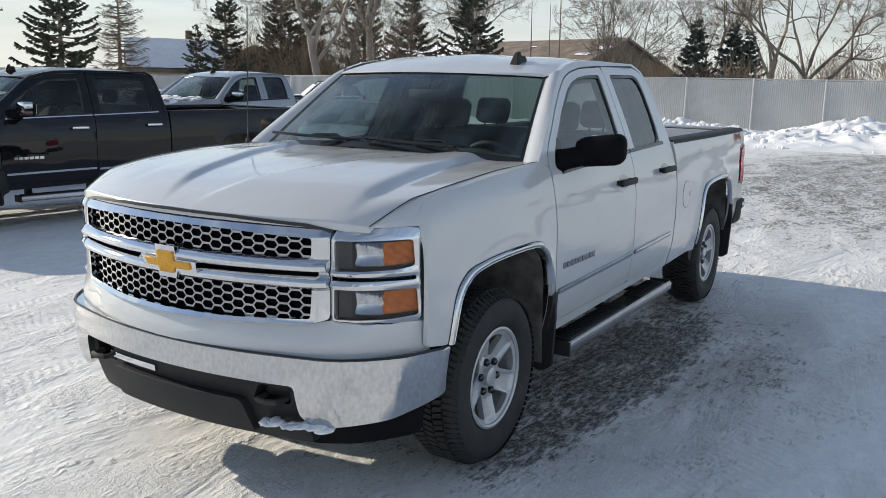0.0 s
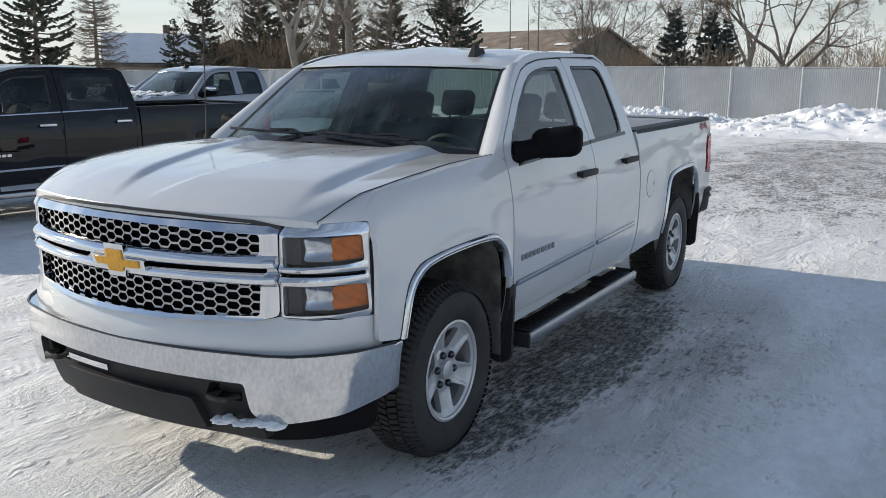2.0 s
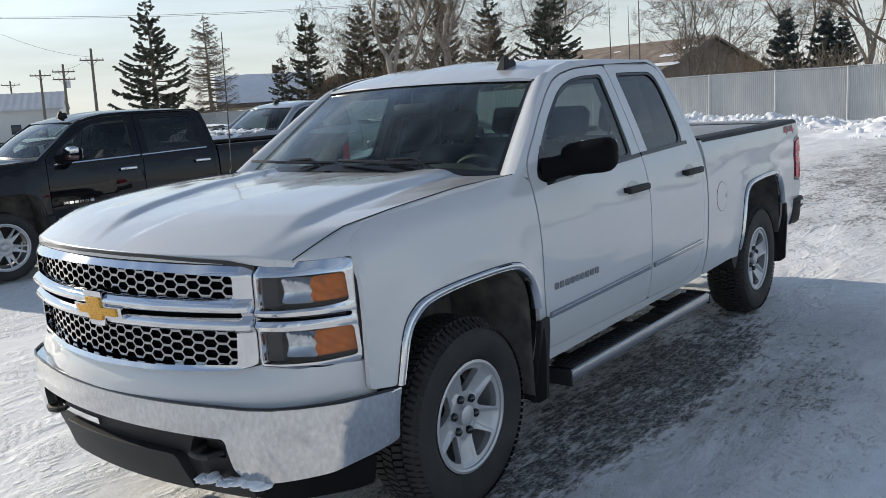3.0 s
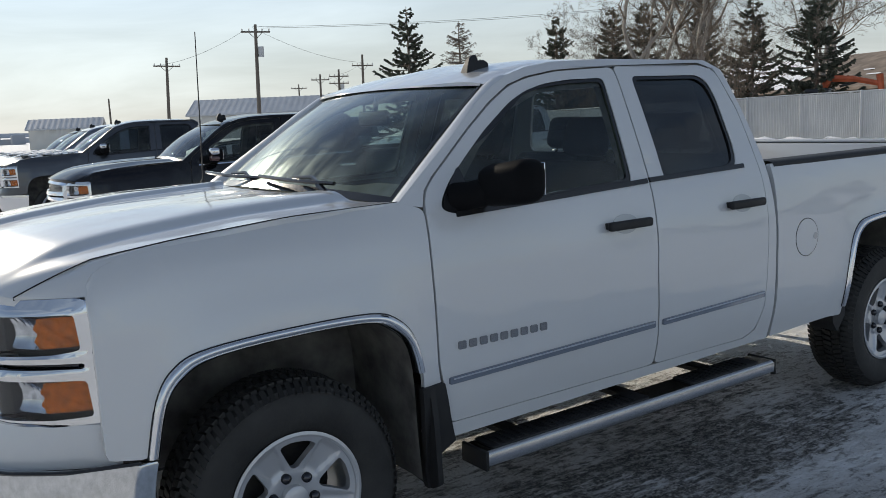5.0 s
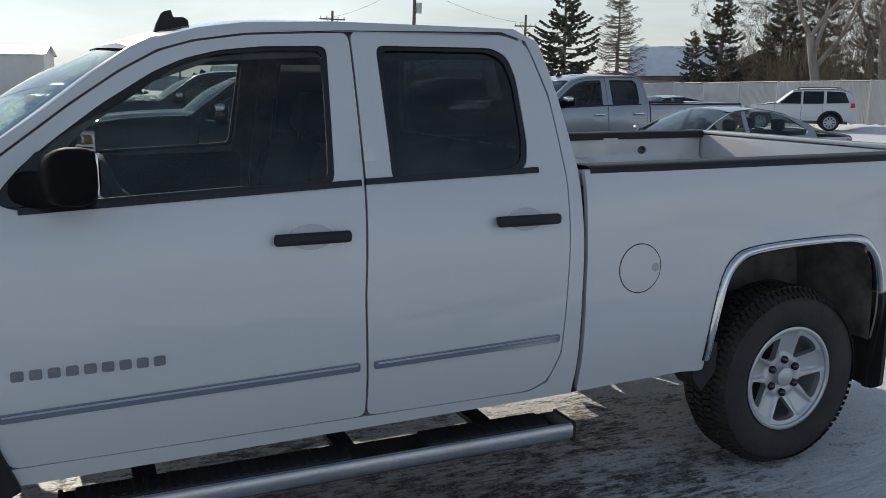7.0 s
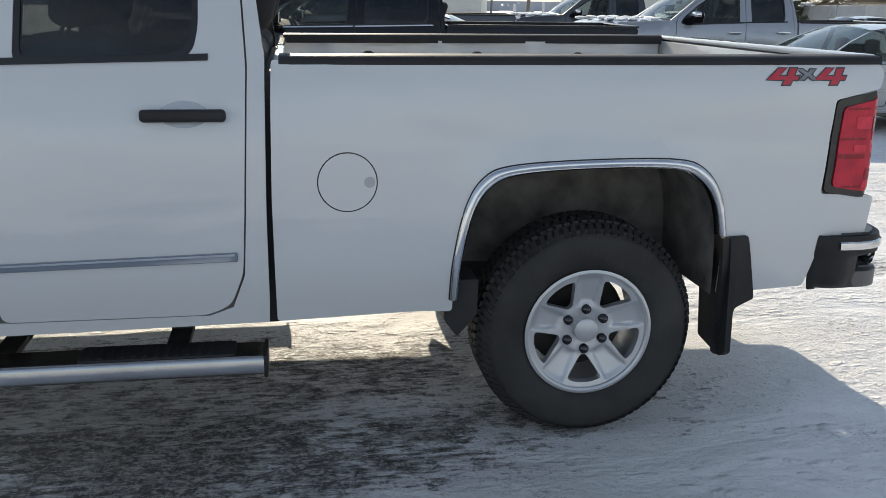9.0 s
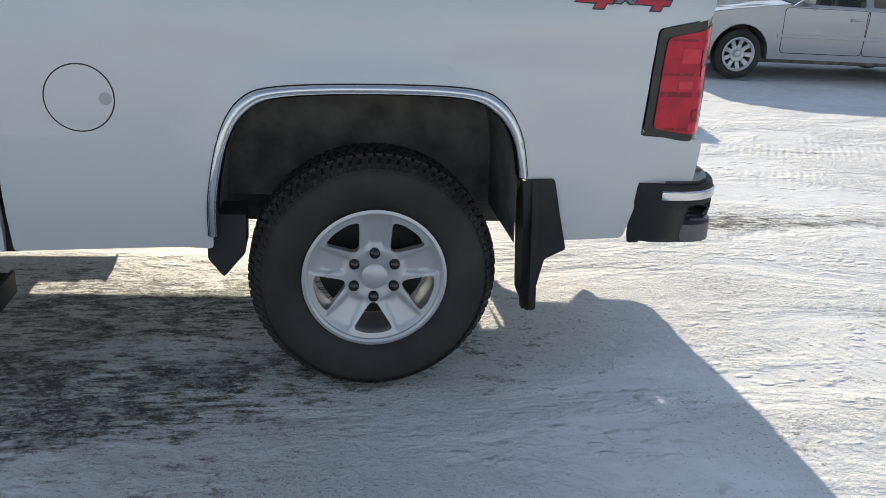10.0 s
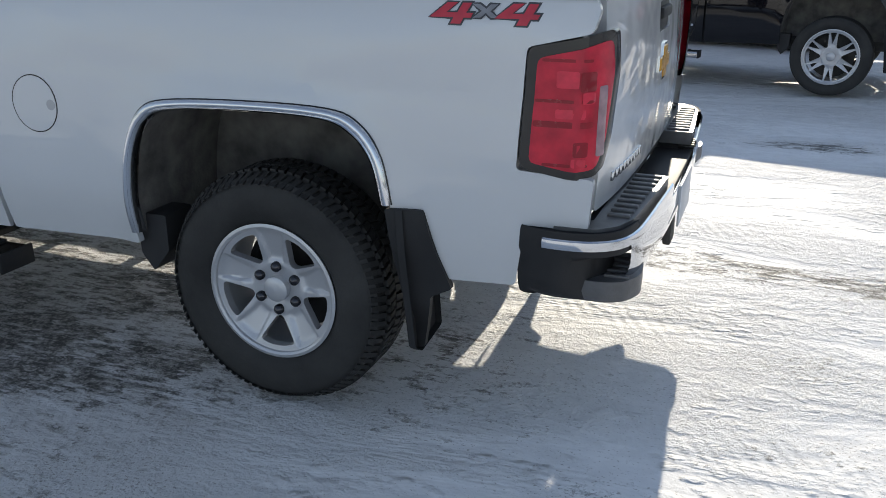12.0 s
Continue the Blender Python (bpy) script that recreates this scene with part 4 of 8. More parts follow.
            part("lamp_gap", panel(grown, fm(0.045), inw, 0.012, [[(y + (-0.014 if abs(y) > 0.8 else 0.004) * (1 if y > 0 else -1), z + (-0.004 if z > 1 else 0.004)) for y, z in outer]], 0.1), GLOSS_BLACK, lamp)
            part("chrome_frame", panel(outer, lamp_front, inw, 0.062, [h1, h2, h3], 0.012 if self.fine else s), CHROME if self.bright else GLOSS_BLACK, lamp, bevel=0.003)
            part("housing", panel([(y * 0.965, z) for y, z in outer], fm(0.066), inw, 0.0, step=0.1), LAMP_DARK, lamp)
            for z0, z1 in ((1.004, 1.118), (0.816, 0.932)):
                zc, hh = (z0 + z1) / 2, (z1 - z0) / 2
                def cup(y, z):
                    """A hollow reflector, deepest a little inboard of its middle."""
                    q = ((abs(y) - 0.792) / 0.062) ** 2 * 0.62 + ((z - zc) / hh) ** 2 * 0.55
                    return Vector((self.FX(y) + 0.006 + 0.056 * max(0.0, 1 - q) + 0.0007 * math.sin(abs(y) * 460), y, z))

                ring = rounded([(sg * 0.748, z0 + 0.010), (sg * 0.852, z0 + 0.012), (sg * 0.856, z1 - 0.012), (sg * 0.750, z1 - 0.010)], [0.035, 0.012, 0.012, 0.035], 4)
                part("reflector_bowl", panel(ring, cup, inw, 0.0, step=0.0045 if self.fine else 0.05), REFLECTOR, lamp)
                sleeve = rounded([(sg * 0.716, z0 + 0.006), (sg * 0.757, z0 + 0.006), (sg * 0.757, z1 - 0.006), (sg * 0.716, z1 - 0.006)], 0.006, 2)
                part("lamp_sleeve", panel(sleeve, lambda y, z: Vector((self.FX(y) + 0.012 + 0.5 * max(0, abs(y) - 0.735), y, z)), inw, 0.03, step=0.02), LAMP_DARK, lamp)
                blk = rounded([(sg * 0.852, z0 + 0.016), (sg * (0.927 if z0 > 1 else 0.936), z0 + 0.022), (sg * (0.924 if z0 > 1 else 0.933), z1 - 0.006), (sg * 0.852, z1 - 0.010)], 0.008, 2)
                part("amber_marker", panel(blk, lambda y, z: Vector((self.FX(y) + 0.006 + 0.005 * math.sin(abs(y) * 190) * math.sin(z * 170), y, z)), inw, 0.03, step=0.0075 if self.fine else 0.03), AMBER, lamp, "faceted amber marker lens")
                win = h1 if z0 > 1 else h2
                lens = part("lens", panel(win, fm(-0.006), inw, 0.0, step=0.06), LENS, lamp, "clear lens cover")
                lens.visible_shadow = False
            strip = bmesh.new()
            tube(strip, [Vector((self.FX(sg * (0.715 + 0.018 * k)) + 0.014, sg * (0.715 + 0.018 * k), 0.974 - 0.0004 * k)) for k in range(12)], 0.007, 6)
            part("running_light_strip", strip, DARK_CHROME, lamp)
        # bumper
        def BX(y):
            return -1.000 + 0.215 * y * y + 2.4 * max(0, abs(y) - 0.70) ** 2 + 1.5 * max(0, abs(y) - 0.940)

        def bmap(off=0.0):
            return lambda y, z: Vector((BX(y) + off + 0.9 * (z - 0.575) ** 2 - 0.02 * (z - 0.55), y, z))

        half = [(0.60, 0.560), (0.612, 0.44), (0.660, 0.392), (0.90, 0.425), (0.990, 0.470), (0.998, 0.668), (0.90, 0.672), (0.62, 0.672), (0.30, 0.668), (0, 0.666)]
        outline = half + [(-y, z) for y, z in half[-2::-1]]
        b = part("front_bumper", panel(rounded(outline, [0.02, 0.02, 0.03, 0.02, 0.02, 0.01] + [0] * (len(outline) - 12) + [0.01, 0.02, 0.02, 0.03, 0.02, 0.02], 3), bmap(), inw, 0.05, step=0.03 if self.fine else s), CHROME_SALTED if self.fine else CHROME, t, "chrome front bumper with dried salt spray", 0.006)
        if self.fine:
            gap = bmesh.new()
            tube(gap, [bmap(-0.002)(y, z + 0.004) for y, z in curve(outline[5:-5], 4)], 0.006, 6)
            part("bumper_gap", gap, GLOSS_BLACK, b)
        val = rounded([(-0.615, 0.30), (0.615, 0.30), (0.605, 0.575), (-0.605, 0.575)], 0.02, 2)
        hook = [rounded([(sg * 0.40, 0.475), (sg * 0.56, 0.470), (sg * 0.565, 0.535), (sg * 0.43, 0.540)][::sg], 0.012, 2) for sg in (1, -1)]
        v = part("bumper_insert", panel(val, bmap(0.032), inw, 0.06, hook, s), BLACK_PLASTIC, b, "black plastic lower bumper insert", 0.004)
        part("insert_backing", panel(val, bmap(0.10), inw, 0.0, step=0.2), LINER, v)
        shelf = rounded([(-0.40, 0.325), (0.40, 0.325), (0.37, 0.475), (-0.37, 0.475)], 0.03, 3)
        part("plate_recess", panel(shelf, bmap(-0.006), inw, 0.04, step=s), BLACK_PLASTIC, v, bevel=0.006)
        part("bright_strip", panel([(0.10, 0.500), (0.42, 0.497), (0.43, 0.522), (0.10, 0.526)], bmap(0.018), inw, 0.02, step=0.1), CHROME, v)
        for sg in (-1, 1):
            hk = bmesh.new()
            tube(hk, [(BX(0.48) + 0.06, sg * 0.44, 0.49), (BX(0.48) - 0.005, sg * 0.45, 0.49), (BX(0.48) - 0.012, sg * 0.49, 0.49), (BX(0.5) - 0.002, sg * 0.53, 0.49), (BX(0.5) + 0.06, sg * 0.54, 0.49)], 0.012, 8)
            part("tow_hook", hk, STEEL, v)
        dam = [(-0.93, 0.325), (-0.60, 0.275), (0, 0.265), (0.60, 0.275), (0.93, 0.325), (0.95, 0.445), (-0.95, 0.445)]
        part("air_dam", panel(rounded(dam, 0.02, 2), bmap(0.075), inw, 0.02, step=s), MIRROR_BLACK, b, "black rubber air dam")
        if self.fine:
            clump = bmesh.new()
            rng = random.Random(3)
            for k in range(90):
                y0 = -0.47 - 0.26 * rng.random() ** 1.3
                r0 = rng.uniform(0.006, 0.019)
                bmesh.ops.create_icosphere(clump, subdivisions=2, radius=r0, matrix=Matrix.Translation((BX(y0) + 0.012 + rng.uniform(-0.006, 0.03), y0, 0.398 + rng.uniform(-0.010, 0.006))) @ Matrix.Rotation(rng.uniform(0, 3), 4, "Z") @ Matrix.Scale(1.9, 4, (0, 1, 0)) @ Matrix.Scale(0.42, 4, (0, 0, 1)))
            part("snow_clump", clump, SNOW, b, "snow stuck under the bumper")

    def top(self):
        t, s = self.t, self.step
        cr = self.cr
        front_z = smooth_table([(0, 1.188), (0.06, 1.228), (0.14, 1.252), (0.3, 1.283), (0.6, 1.316), (1.0, 1.330)], 0.04)

        def hood(u, v):
            y = v * (0.915 - 0.097 * math.exp(-u / 0.16))
            x0 = self.FX(y * 0.97) + 0.014 + 0.10 * max(0, abs(v) - 0.9)
            x1 = 0.34 + 0.19 * v * v
            x = x0 + (x1 - x0) * u
            ease = min(1, u * 5)
            z = front_z(u) + 0.012 * (1 - v * v) * (0.25 + 0.75 * ease) + (-0.020 + 0.030 * min(1, u * 8)) * (max(0, abs(v) - 0.80) / 0.20) ** 1.5
            grow = min(1, max(0, (u - 0.03) * 6))
            inner, outer = 0.07 + 0.42 * u, 0.735 - 0.11 * u
            shoulder = 0.5 * (1 + math.tanh((abs(y) - inner) / 0.014))
            shelf = 0.5 * (1 - math.tanh((abs(y) - outer) / (0.018 + 0.016 * u)))
            z += grow * ((0.023 + 0.013 * u) * shelf - 0.008 * u - 0.020 * (1 - shoulder))
            return Vector((x, y, z))

        us = [i / 40 for i in range(41)] if self.fine else [i / 14 for i in range(15)]
        vs = [-1 + i / 76 for i in range(153)] if self.fine else [-1 + i / 10 for i in range(21)]
        hb = sheet(hood, us, vs)
        bmesh.ops.reverse_faces(hb, faces=hb.faces[:]) if hb.faces and (hb.normal_update() or hb.faces[:][0].normal.z < 0) else None
        rim = [e for e in hb.edges if e.is_boundary]
        for v in bmesh.ops.extrude_edge_only(hb, edges=rim)["geom"]:
            if isinstance(v, bmesh.types.BMVert):
                v.co.z -= 0.03
        part("hood", hb, self.paint, t, bevel=0.005)
        if self.fine:
            for sv in (-1, 1):
                gap = bmesh.new()
                line = [Vector((self.FX(0.816) + 0.006, sv * 0.818, 1.162))] + [hood(u, sv) for u in us]
                for q in line[1:]:
                    q.z += 0.003
                tube(gap, line, 0.0022, 6)
                part("hood_gap", gap, GLOSS_BLACK, t)
        # fender tops, rounding over from the hood's seam to the side, and ahead of it down to the headlight
        for sv in (-1, 1):
            u0 = next(u for u in [i / 200 for i in range(200)] if hood(u, 1).x > -0.64)

            def crest(u, f):
                a = hood(u, sv) + Vector((0, sv * 0.004, -0.003))
                if u > u0:
                    cx = np.interp(a.x, (-0.64, -0.40, -0.30, 0.6), (-0.566, -0.40, -0.30, 0.6))
                    z = np.interp(cx, *FENDER_TOP) - 0.006
                    c = Vector((cx, sv * (self.Y(cx, z) - 0.002), z))
                else:
                    q = u / u0
                    y = 0.822 + (0.932 - 0.822) * q
                    c = Vector((self.FX(y) + 0.010, sv * y, 1.164))
                p = a.lerp(c, f)
                p.z += 0.009 * math.sin(math.pi * f) * min(1, u / u0)
                return p

            ft = sheet(crest, [u0 * i / 8 for i in range(9)] + [u0 + (0.985 - u0) * (i + 1) / 16 for i in range(16)], [i / 8 for i in range(9)])
            bmesh.ops.recalc_face_normals(ft, faces=ft.faces[:])
            part("fender_crest", ft, self.paint, t, angle=70)
        # dark tray below the hood gap and cowl
        tray = bmesh.new()
        sheet(lambda u, v: Vector((-0.86 + 0.28 * v * v + u * 1.45, 0.83 * v, 1.155 + 0.12 * u)), [0, 0.5, 1], [-1 + i / 4 for i in range(9)], tray)
        part("engine_bay_lid", tray, LINER, t)
        part("cowl", sheet(lambda u, v: Vector((0.30 + 0.20 * v * v + 0.20 * u, 0.86 * v, 1.305 + 0.008 * u + 0.030 * (1 - v * v))), [0, 0.5, 1], [-1 + i / 12 for i in range(25)]), BLACK_PLASTIC, t, "black plastic cowl at the windscreen foot")

        def ws(u, v):
            y = v * (0.830 + (0.686 - 0.830) * u)
            xb, xt = 0.365 + 0.135 * v * v, 0.962 + 0.083 * v * v
            bow = 0.034 * math.sin(math.pi * u) * (1 - 0.85 * v * v)
            zb, zt = 1.352 - 0.036 * v * v, 1.750 - 0.014 * v * v
            return Vector((xb + (xt - xb) * u - bow * 0.7, y, zb + (zt - zb) * u + bow))

        us = [i / 12 for i in range(13)]
        vs = [-1 + i / 12 for i in range(25)]
        g = part("windshield", sheet(ws, us, vs), GLASS_SALTED if self.fine else GLASS_CLEAR, t, "windscreen with dried salt streaks")
        g.visible_shadow = False
        band = bmesh.new()
        sheet(lambda u, v: ws(u, v) + Vector((-0.003, 0, 0.003)), [0, 0.05], vs, band)
        for sv in (-1, 1):
            sheet(lambda u, v: ws(u, v) + Vector((-0.003, 0, 0.003)), us, [sv * 0.982, sv], band)
        part("windshield_band", band, GLOSS_BLACK, g)

        # front pillars between the glass and the side panels
        edge = [(0.47, 1.328), (0.57, 1.403), (0.646, 1.457), (0.782, 1.552), (0.925, 1.660), (1.045, 1.734), (1.14, 1.776)]

        def pillar(k, f):
            x, z = edge[k]
            u = min(1, max(0, (x - 0.50) / 0.545))
            a, c = Vector((x, self.Y(x, z), z)), ws(u, 1)
            p = a.lerp(c, f)
            return p + Vector((-0.45, 0.2, 0.6)).normalized() * 0.012 * math.sin(math.pi * f)

        pl = sheet(pillar, range(len(edge)), [0, 0.2, 0.4, 0.6, 0.8, 1.0])
        bmesh.ops.recalc_face_normals(pl, faces=pl.faces[:])
        self.both("front_pillar", pl, self.paint)

        def roof(u, v):
            y = 0.712 * v
            x0, x1 = 0.954 + 0.083 * v * v, cr - 0.075
            x = x0 + (x1 - x0) * u
            z = 1.868 - 0.040 * v * v - (0.116 - 0.044 * v * v) * max(0, 1 - u / 0.42) ** 2.2 - 0.030 * max(0, u - 0.86) / 0.14 - 0.016 * max(0, abs(v) - 0.85) / 0.15
            z += 0.006 * math.cos(v * math.pi * 3) * math.sin(math.pi * min(1, max(0, (u - 0.08) / 0.84)))
            return Vector((x, y, z))

        rb = sheet(roof, [(i / 30) ** 1.4 for i in range(31)], [-1 + i / 20 for i in range(41)])
        hd = sheet(lambda u, v: (roof(0, v * 0.975) + Vector((0, 0, 0.001))).lerp(ws(0.985, v) + Vector((-0.004, 0, 0.005)), u), [0, 0.5, 1], [-1 + i / 20 for i in range(41)])
        part("roof_lip", hd, self.paint, t)
        part("roof", rb, self.paint, t, bevel=0.0)
        part("headliner", sheet(lambda u, v: roof(u, v * 0.93) - Vector((0, 0, 0.035)), [0.03 + 0.97 * i / 8 for i in range(9)], [-1 + i / 6 for i in range(13)]), HEADLINER, t)
        # rear wall of the cab with its window
        def back(y, z):
            return Vector((cr - 0.012 - 0.16 * max(0, z - 1.33) - 0.02 * (y / 0.8) ** 2, y, z))

        wall = [(-0.90, 0.50), (0.90, 0.50), (0.93, 1.15), (0.905, 1.33), (0.70, 1.815), (0, 1.848), (-0.70, 1.815), (-0.905, 1.33), (-0.93, 1.15)]
        pane = rounded([(-0.70, 1.385), (0.70, 1.385), (0.60, 1.745), (-0.60, 1.745)], 0.06, 4)
        part("cab_back", panel(wall, back, (-1, 0, 0), 0.02, [pane], 0.2), self.paint, t, bevel=0.004)
        rw = part("rear_window", panel(pane, lambda y, z: back(y, z) + Vector((-0.006, 0, 0)), (-1, 0, 0), 0.0, step=0.3), GLASS_TINT, t, "rear window of the cab")
        rw.visible_shadow = False

    def bed(self):
        t, cr, e = self.t, self.cr, self.end
        x0 = cr + 0.065
        inner = 0.795
        lift = 0.012

        def top_z(x):
            return 1.326 + lift * (x - x0) / (e - x0)

        for sg in (-1, 1):
            cap = bmesh.new()
            own = bmesh.new()
            prof = [(0.815, -0.030), (0.815, 0.008), (0.830, 0.014), (0.935, 0.014), (0.953, 0.008), (0.962, -0.004), (0.9625, -0.014)]
            sheet(lambda x, k: Vector((x, sg * (prof[k][0] - 0.961 + self.Y(x, 1.318)), top_z(x) + prof[k][1])), [x0 + (e - 0.03 - x0) * i / 14 for i in range(15)], range(len(prof)), own)
            bmesh.ops.holes_fill(own, edges=[q for q in own.edges if q.is_boundary], sides=30)
            merge(cap, own)
            bmesh.ops.recalc_face_normals(cap, faces=cap.faces[:])
            part("rail_cap", cap, BLACK_PLASTIC, t, "black plastic bed rail cap", 0.004)
            # inside wall with stake pockets and holes
            holes = []
            for hx in (0.42, 0.98, 1.52):
                c = (x0 + hx * (e - x0) / 2.05, 1.235)
                holes.append([(c[0] + 0.034 * math.cos(q), c[1] + 0.026 * math.sin(q)) for q in [math.pi * 2 * k / 10 for k in range(10)]])
            pk = [(x0, 0.83), (self.w - 0.56, 0.83), (self.w - 0.56, 1.05), (self.w + 0.52, 1.05), (self.w + 0.52, 0.83), (e - 0.09, 0.83), (e - 0.09, 1.315), (x0, 1.310)]
            part("bed_wall", panel(pk, lambda x, z: Vector((x, sg * (inner + (0.035 if z > 1.19 else 0) - 0.02 * math.exp(-(((x - x0) % 0.52 - 0.26) / 0.06) ** 2) * (z > 1.15)), z)), (0, sg, 0), 0.015, holes, 0.05 if self.fine else 0.3), self.paint, t)
            part("bed_wall_backing", panel([(x0, 1.06), (e - 0.09, 1.06), (e - 0.09, 1.31), (x0, 1.31)], lambda x, z: Vector((x, sg * 0.865, z)), (0, sg, 0), 0, step=0.8), LINER, t)
        ribs = bmesh.new()
        sheet(lambda u, v: Vector((x0 + u * (e - 0.08 - x0), 0.54 * v, 0.845 + 0.008 * (1 if int((v + 1) * 8) % 2 else -1))), [0, 1], [-1 + i / 16 for i in range(33)], ribs)
        part("bed_floor", ribs, self.paint, t)
        fw = bmesh.new()
        box(fw, (x0 - 0.02, -0.90, 0.80), (x0 + 0.012, 0.90, 1.322), 0.006)
        part("bed_front_wall", fw, self.paint, t)
        # tailgate
        def gate(y, z):
            return Vector((e + 0.004 - 0.030 * (abs(y) / 0.8) ** 3 + 0.012 * math.sin((z - 0.72) * 5), y, z))

        out = rounded([(-0.850, 0.740), (0.850, 0.740), (0.850, 1.335), (-0.850, 1.335)], 0.02, 2)
        recess = rounded([(-0.12, 1.165), (0.12, 1.165), (0.12, 1.265), (-0.12, 1.265)], 0.015, 2)
        g = part("tailgate", panel(out, gate, (-1, 0, 0), 0.055, [recess], self.step * 1.3), self.paint, t, "white tailgate" if self.paint is WHITE else "", 0.006)
        inside = bmesh.new()
        box(inside, (e - 0.085, -0.84, 0.74), (e - 0.052, 0.84, 1.325), 0.006)
        part("tailgate_inner", inside, self.paint, g)
        lip = bmesh.new()
        box(lip, (e - 0.085, -0.845, 1.330), (e + 0.018, 0.845, 1.352), 0.008)
        part("tailgate_lip", lip, self.paint, g)
        hb = bmesh.new()
        box(hb, (e - 0.04, -0.125, 1.16), (e + 0.006, 0.125, 1.27), 0.01)
        box(hb, (e - 0.01, -0.10, 1.205), (e + 0.022, 0.10, 1.245), 0.01)
        part("tailgate_handle", hb, BLACK_PLASTIC, g, "black tailgate handle")
        if self.fine:
            bars = bmesh.new()
            cross = [(-0.10, 1.075), (-0.034, 1.075), (-0.028, 1.11), (0.040, 1.11), (0.034, 1.075), (0.095, 1.075), (0.082, 1.035), (0.030, 1.035), (0.024, 1.005), (-0.036, 1.005), (-0.040, 1.035), (-0.104, 1.035)]
            pl = part("badge_plate", panel([(y * 1.15, 1.057 + (z - 1.057) * 1.2) for y, z in cross], lambda y, z: gate(y, z) + Vector((0.006, 0, 0)), (-1, 0, 0), 0.008, step=0.3), CHROME, g)
            part("badge", panel(cross, lambda y, z: gate(y, z) + Vector((0.010, 0, 0)), (-1, 0, 0), 0.004, step=0.3), GOLD, pl, "plain gold cross-shaped badge")
            for k in range(9):
                y0 = -0.72 + 0.044 * k
                box(bars, (e + 0.004 - 0.030 * (abs(y0) / 0.8) ** 3, y0, 0.80), (e + 0.016 - 0.030 * (abs(y0) / 0.8) ** 3, y0 + 0.030, 0.828), 0.002)
            part("name_bars", bars, CHROME, g, "row of small chrome bars")
        # tail lights
        for sg in (-1, 1):
            def tmap(off):
                def f(x, z):
                    y = self.Y(min(x, e - 0.10), z) + off
                    wrap = max(0, x - (e - 0.055))
                    return Vector((x - wrap * 0.35, sg * (y - 5.5 * wrap * wrap - 0.45 * wrap), z))
                return f
            lamp = new("tail_light")
            lamp.parent = t
            lamp["label"] = "red tail light with dark surround"
            out = rounded([(e - 0.214, 0.888), (e - 0.075, 0.864), (e + 0.014, 0.872), (e + 0.036, 0.96), (e + 0.050, 1.15), (e + 0.040, 1.252), (e - 0.199, 1.205)], 0.02, 3)
            ins = rounded([(e - 0.186, 0.906), (e - 0.075, 0.888), (e + 0.006, 0.892), (e + 0.030, 0.965), (e + 0.044, 1.15), (e + 0.034, 1.226), (e - 0.172, 1.180)], 0.018, 3)
            part("dark_surround", panel(out, tmap(0.002), (0, -sg, 0), 0.05, [ins], 0.04), GLOSS_BLACK, lamp, bevel=0.003)
            part("red_lens", panel(ins, tmap(0.008), (0, -sg, 0), 0.03, step=0.03), RED_LENS, lamp)
            for nm, mt, z0, z1, x_a, x_b in (("lens_block", RED_DARK, 1.098, 1.148, -0.056, -0.006), ("lens_block", RED_DARK, 0.928, 0.968, -0.068, -0.022), ("lens_ridge", RED_DARK, 1.068, 1.076, -0.176, -0.010), ("lens_ridge", RED_DARK, 1.004, 1.020, -0.178, -0.010), ("lens_ridge", RED_DARK, 0.900, 0.908, -0.150, -0.020), ("lens_ridge", RED_DARK, 1.172, 1.180, -0.160, -0.020), ("bright_block", RED_BRIGHT, 1.066, 1.096, -0.048, -0.008), ("bright_block", RED_BRIGHT, 0.900, 0.924, -0.072, -0.026), ("bright_block", RED_BRIGHT, 1.106, 1.150, -0.120, -0.060), ("bright_block", RED_BRIGHT, 1.028, 1.052, -0.120, -0.034), ("reverse_lens", REVERSE_LENS, 0.925, 1.110, 0.004, 0.028)):
                part(nm, panel(rounded([(e + x_a, z0), (e + x_b, z0), (e + x_b, z1), (e + x_a, z1)], 0.006, 2), tmap(0.0095), (0, -sg, 0), 0.003, step=0.04), mt, lamp)
        # rear bumper
        plan = curve([(e - 0.218, -0.965), (e - 0.195, -0.992), (e - 0.114, -1.016), (e - 0.01, -1.006), (e + 0.062, -0.955), (e + 0.094, -0.860), (e + 0.106, -0.70), (e + 0.114, -0.52), (e + 0.122, -0.34), (e + 0.126, 0.0)], 5)

        def lip_at(k, sg, out, z):
            """A point on the bumper's outline, moved outward."""
            p, q = Vector(plan[max(0, k - 1)]), Vector(plan[min(len(plan) - 1, k + 1)])
            d = (q - p).normalized()
            c = Vector(plan[k]) + Vector((d.y, -d.x)) * out
            return Vector((c.x, -sg * c.y, z))

        b = new("rear_bumper")
        b.parent = t
        b["label"] = "chrome rear bumper with black corner steps"
        for sg in (-1, 1):
            pad = bmesh.new()
            prof = [(-0.100, 0.742), (-0.018, 0.738), (-0.004, 0.728), (0.0, 0.712), (0.0, 0.660), (-0.010, 0.640), (-0.012, 0.585), (-0.020, 0.545), (-0.045, 0.520), (-0.10, 0.512)]
            sheet(lambda k, j: lip_at(k, sg, (prof[j][0] - (0.055 * min(1, max(0, (k - 11) / 7)) if j in (5, 6, 7) else 0)) * min(1, 0.25 + k / 8), prof[j][1] - 0.004 * min(4, k) * (j < 2)), range(27), range(len(prof)), pad)
            bmesh.ops.recalc_face_normals(pad, faces=pad.faces[:])
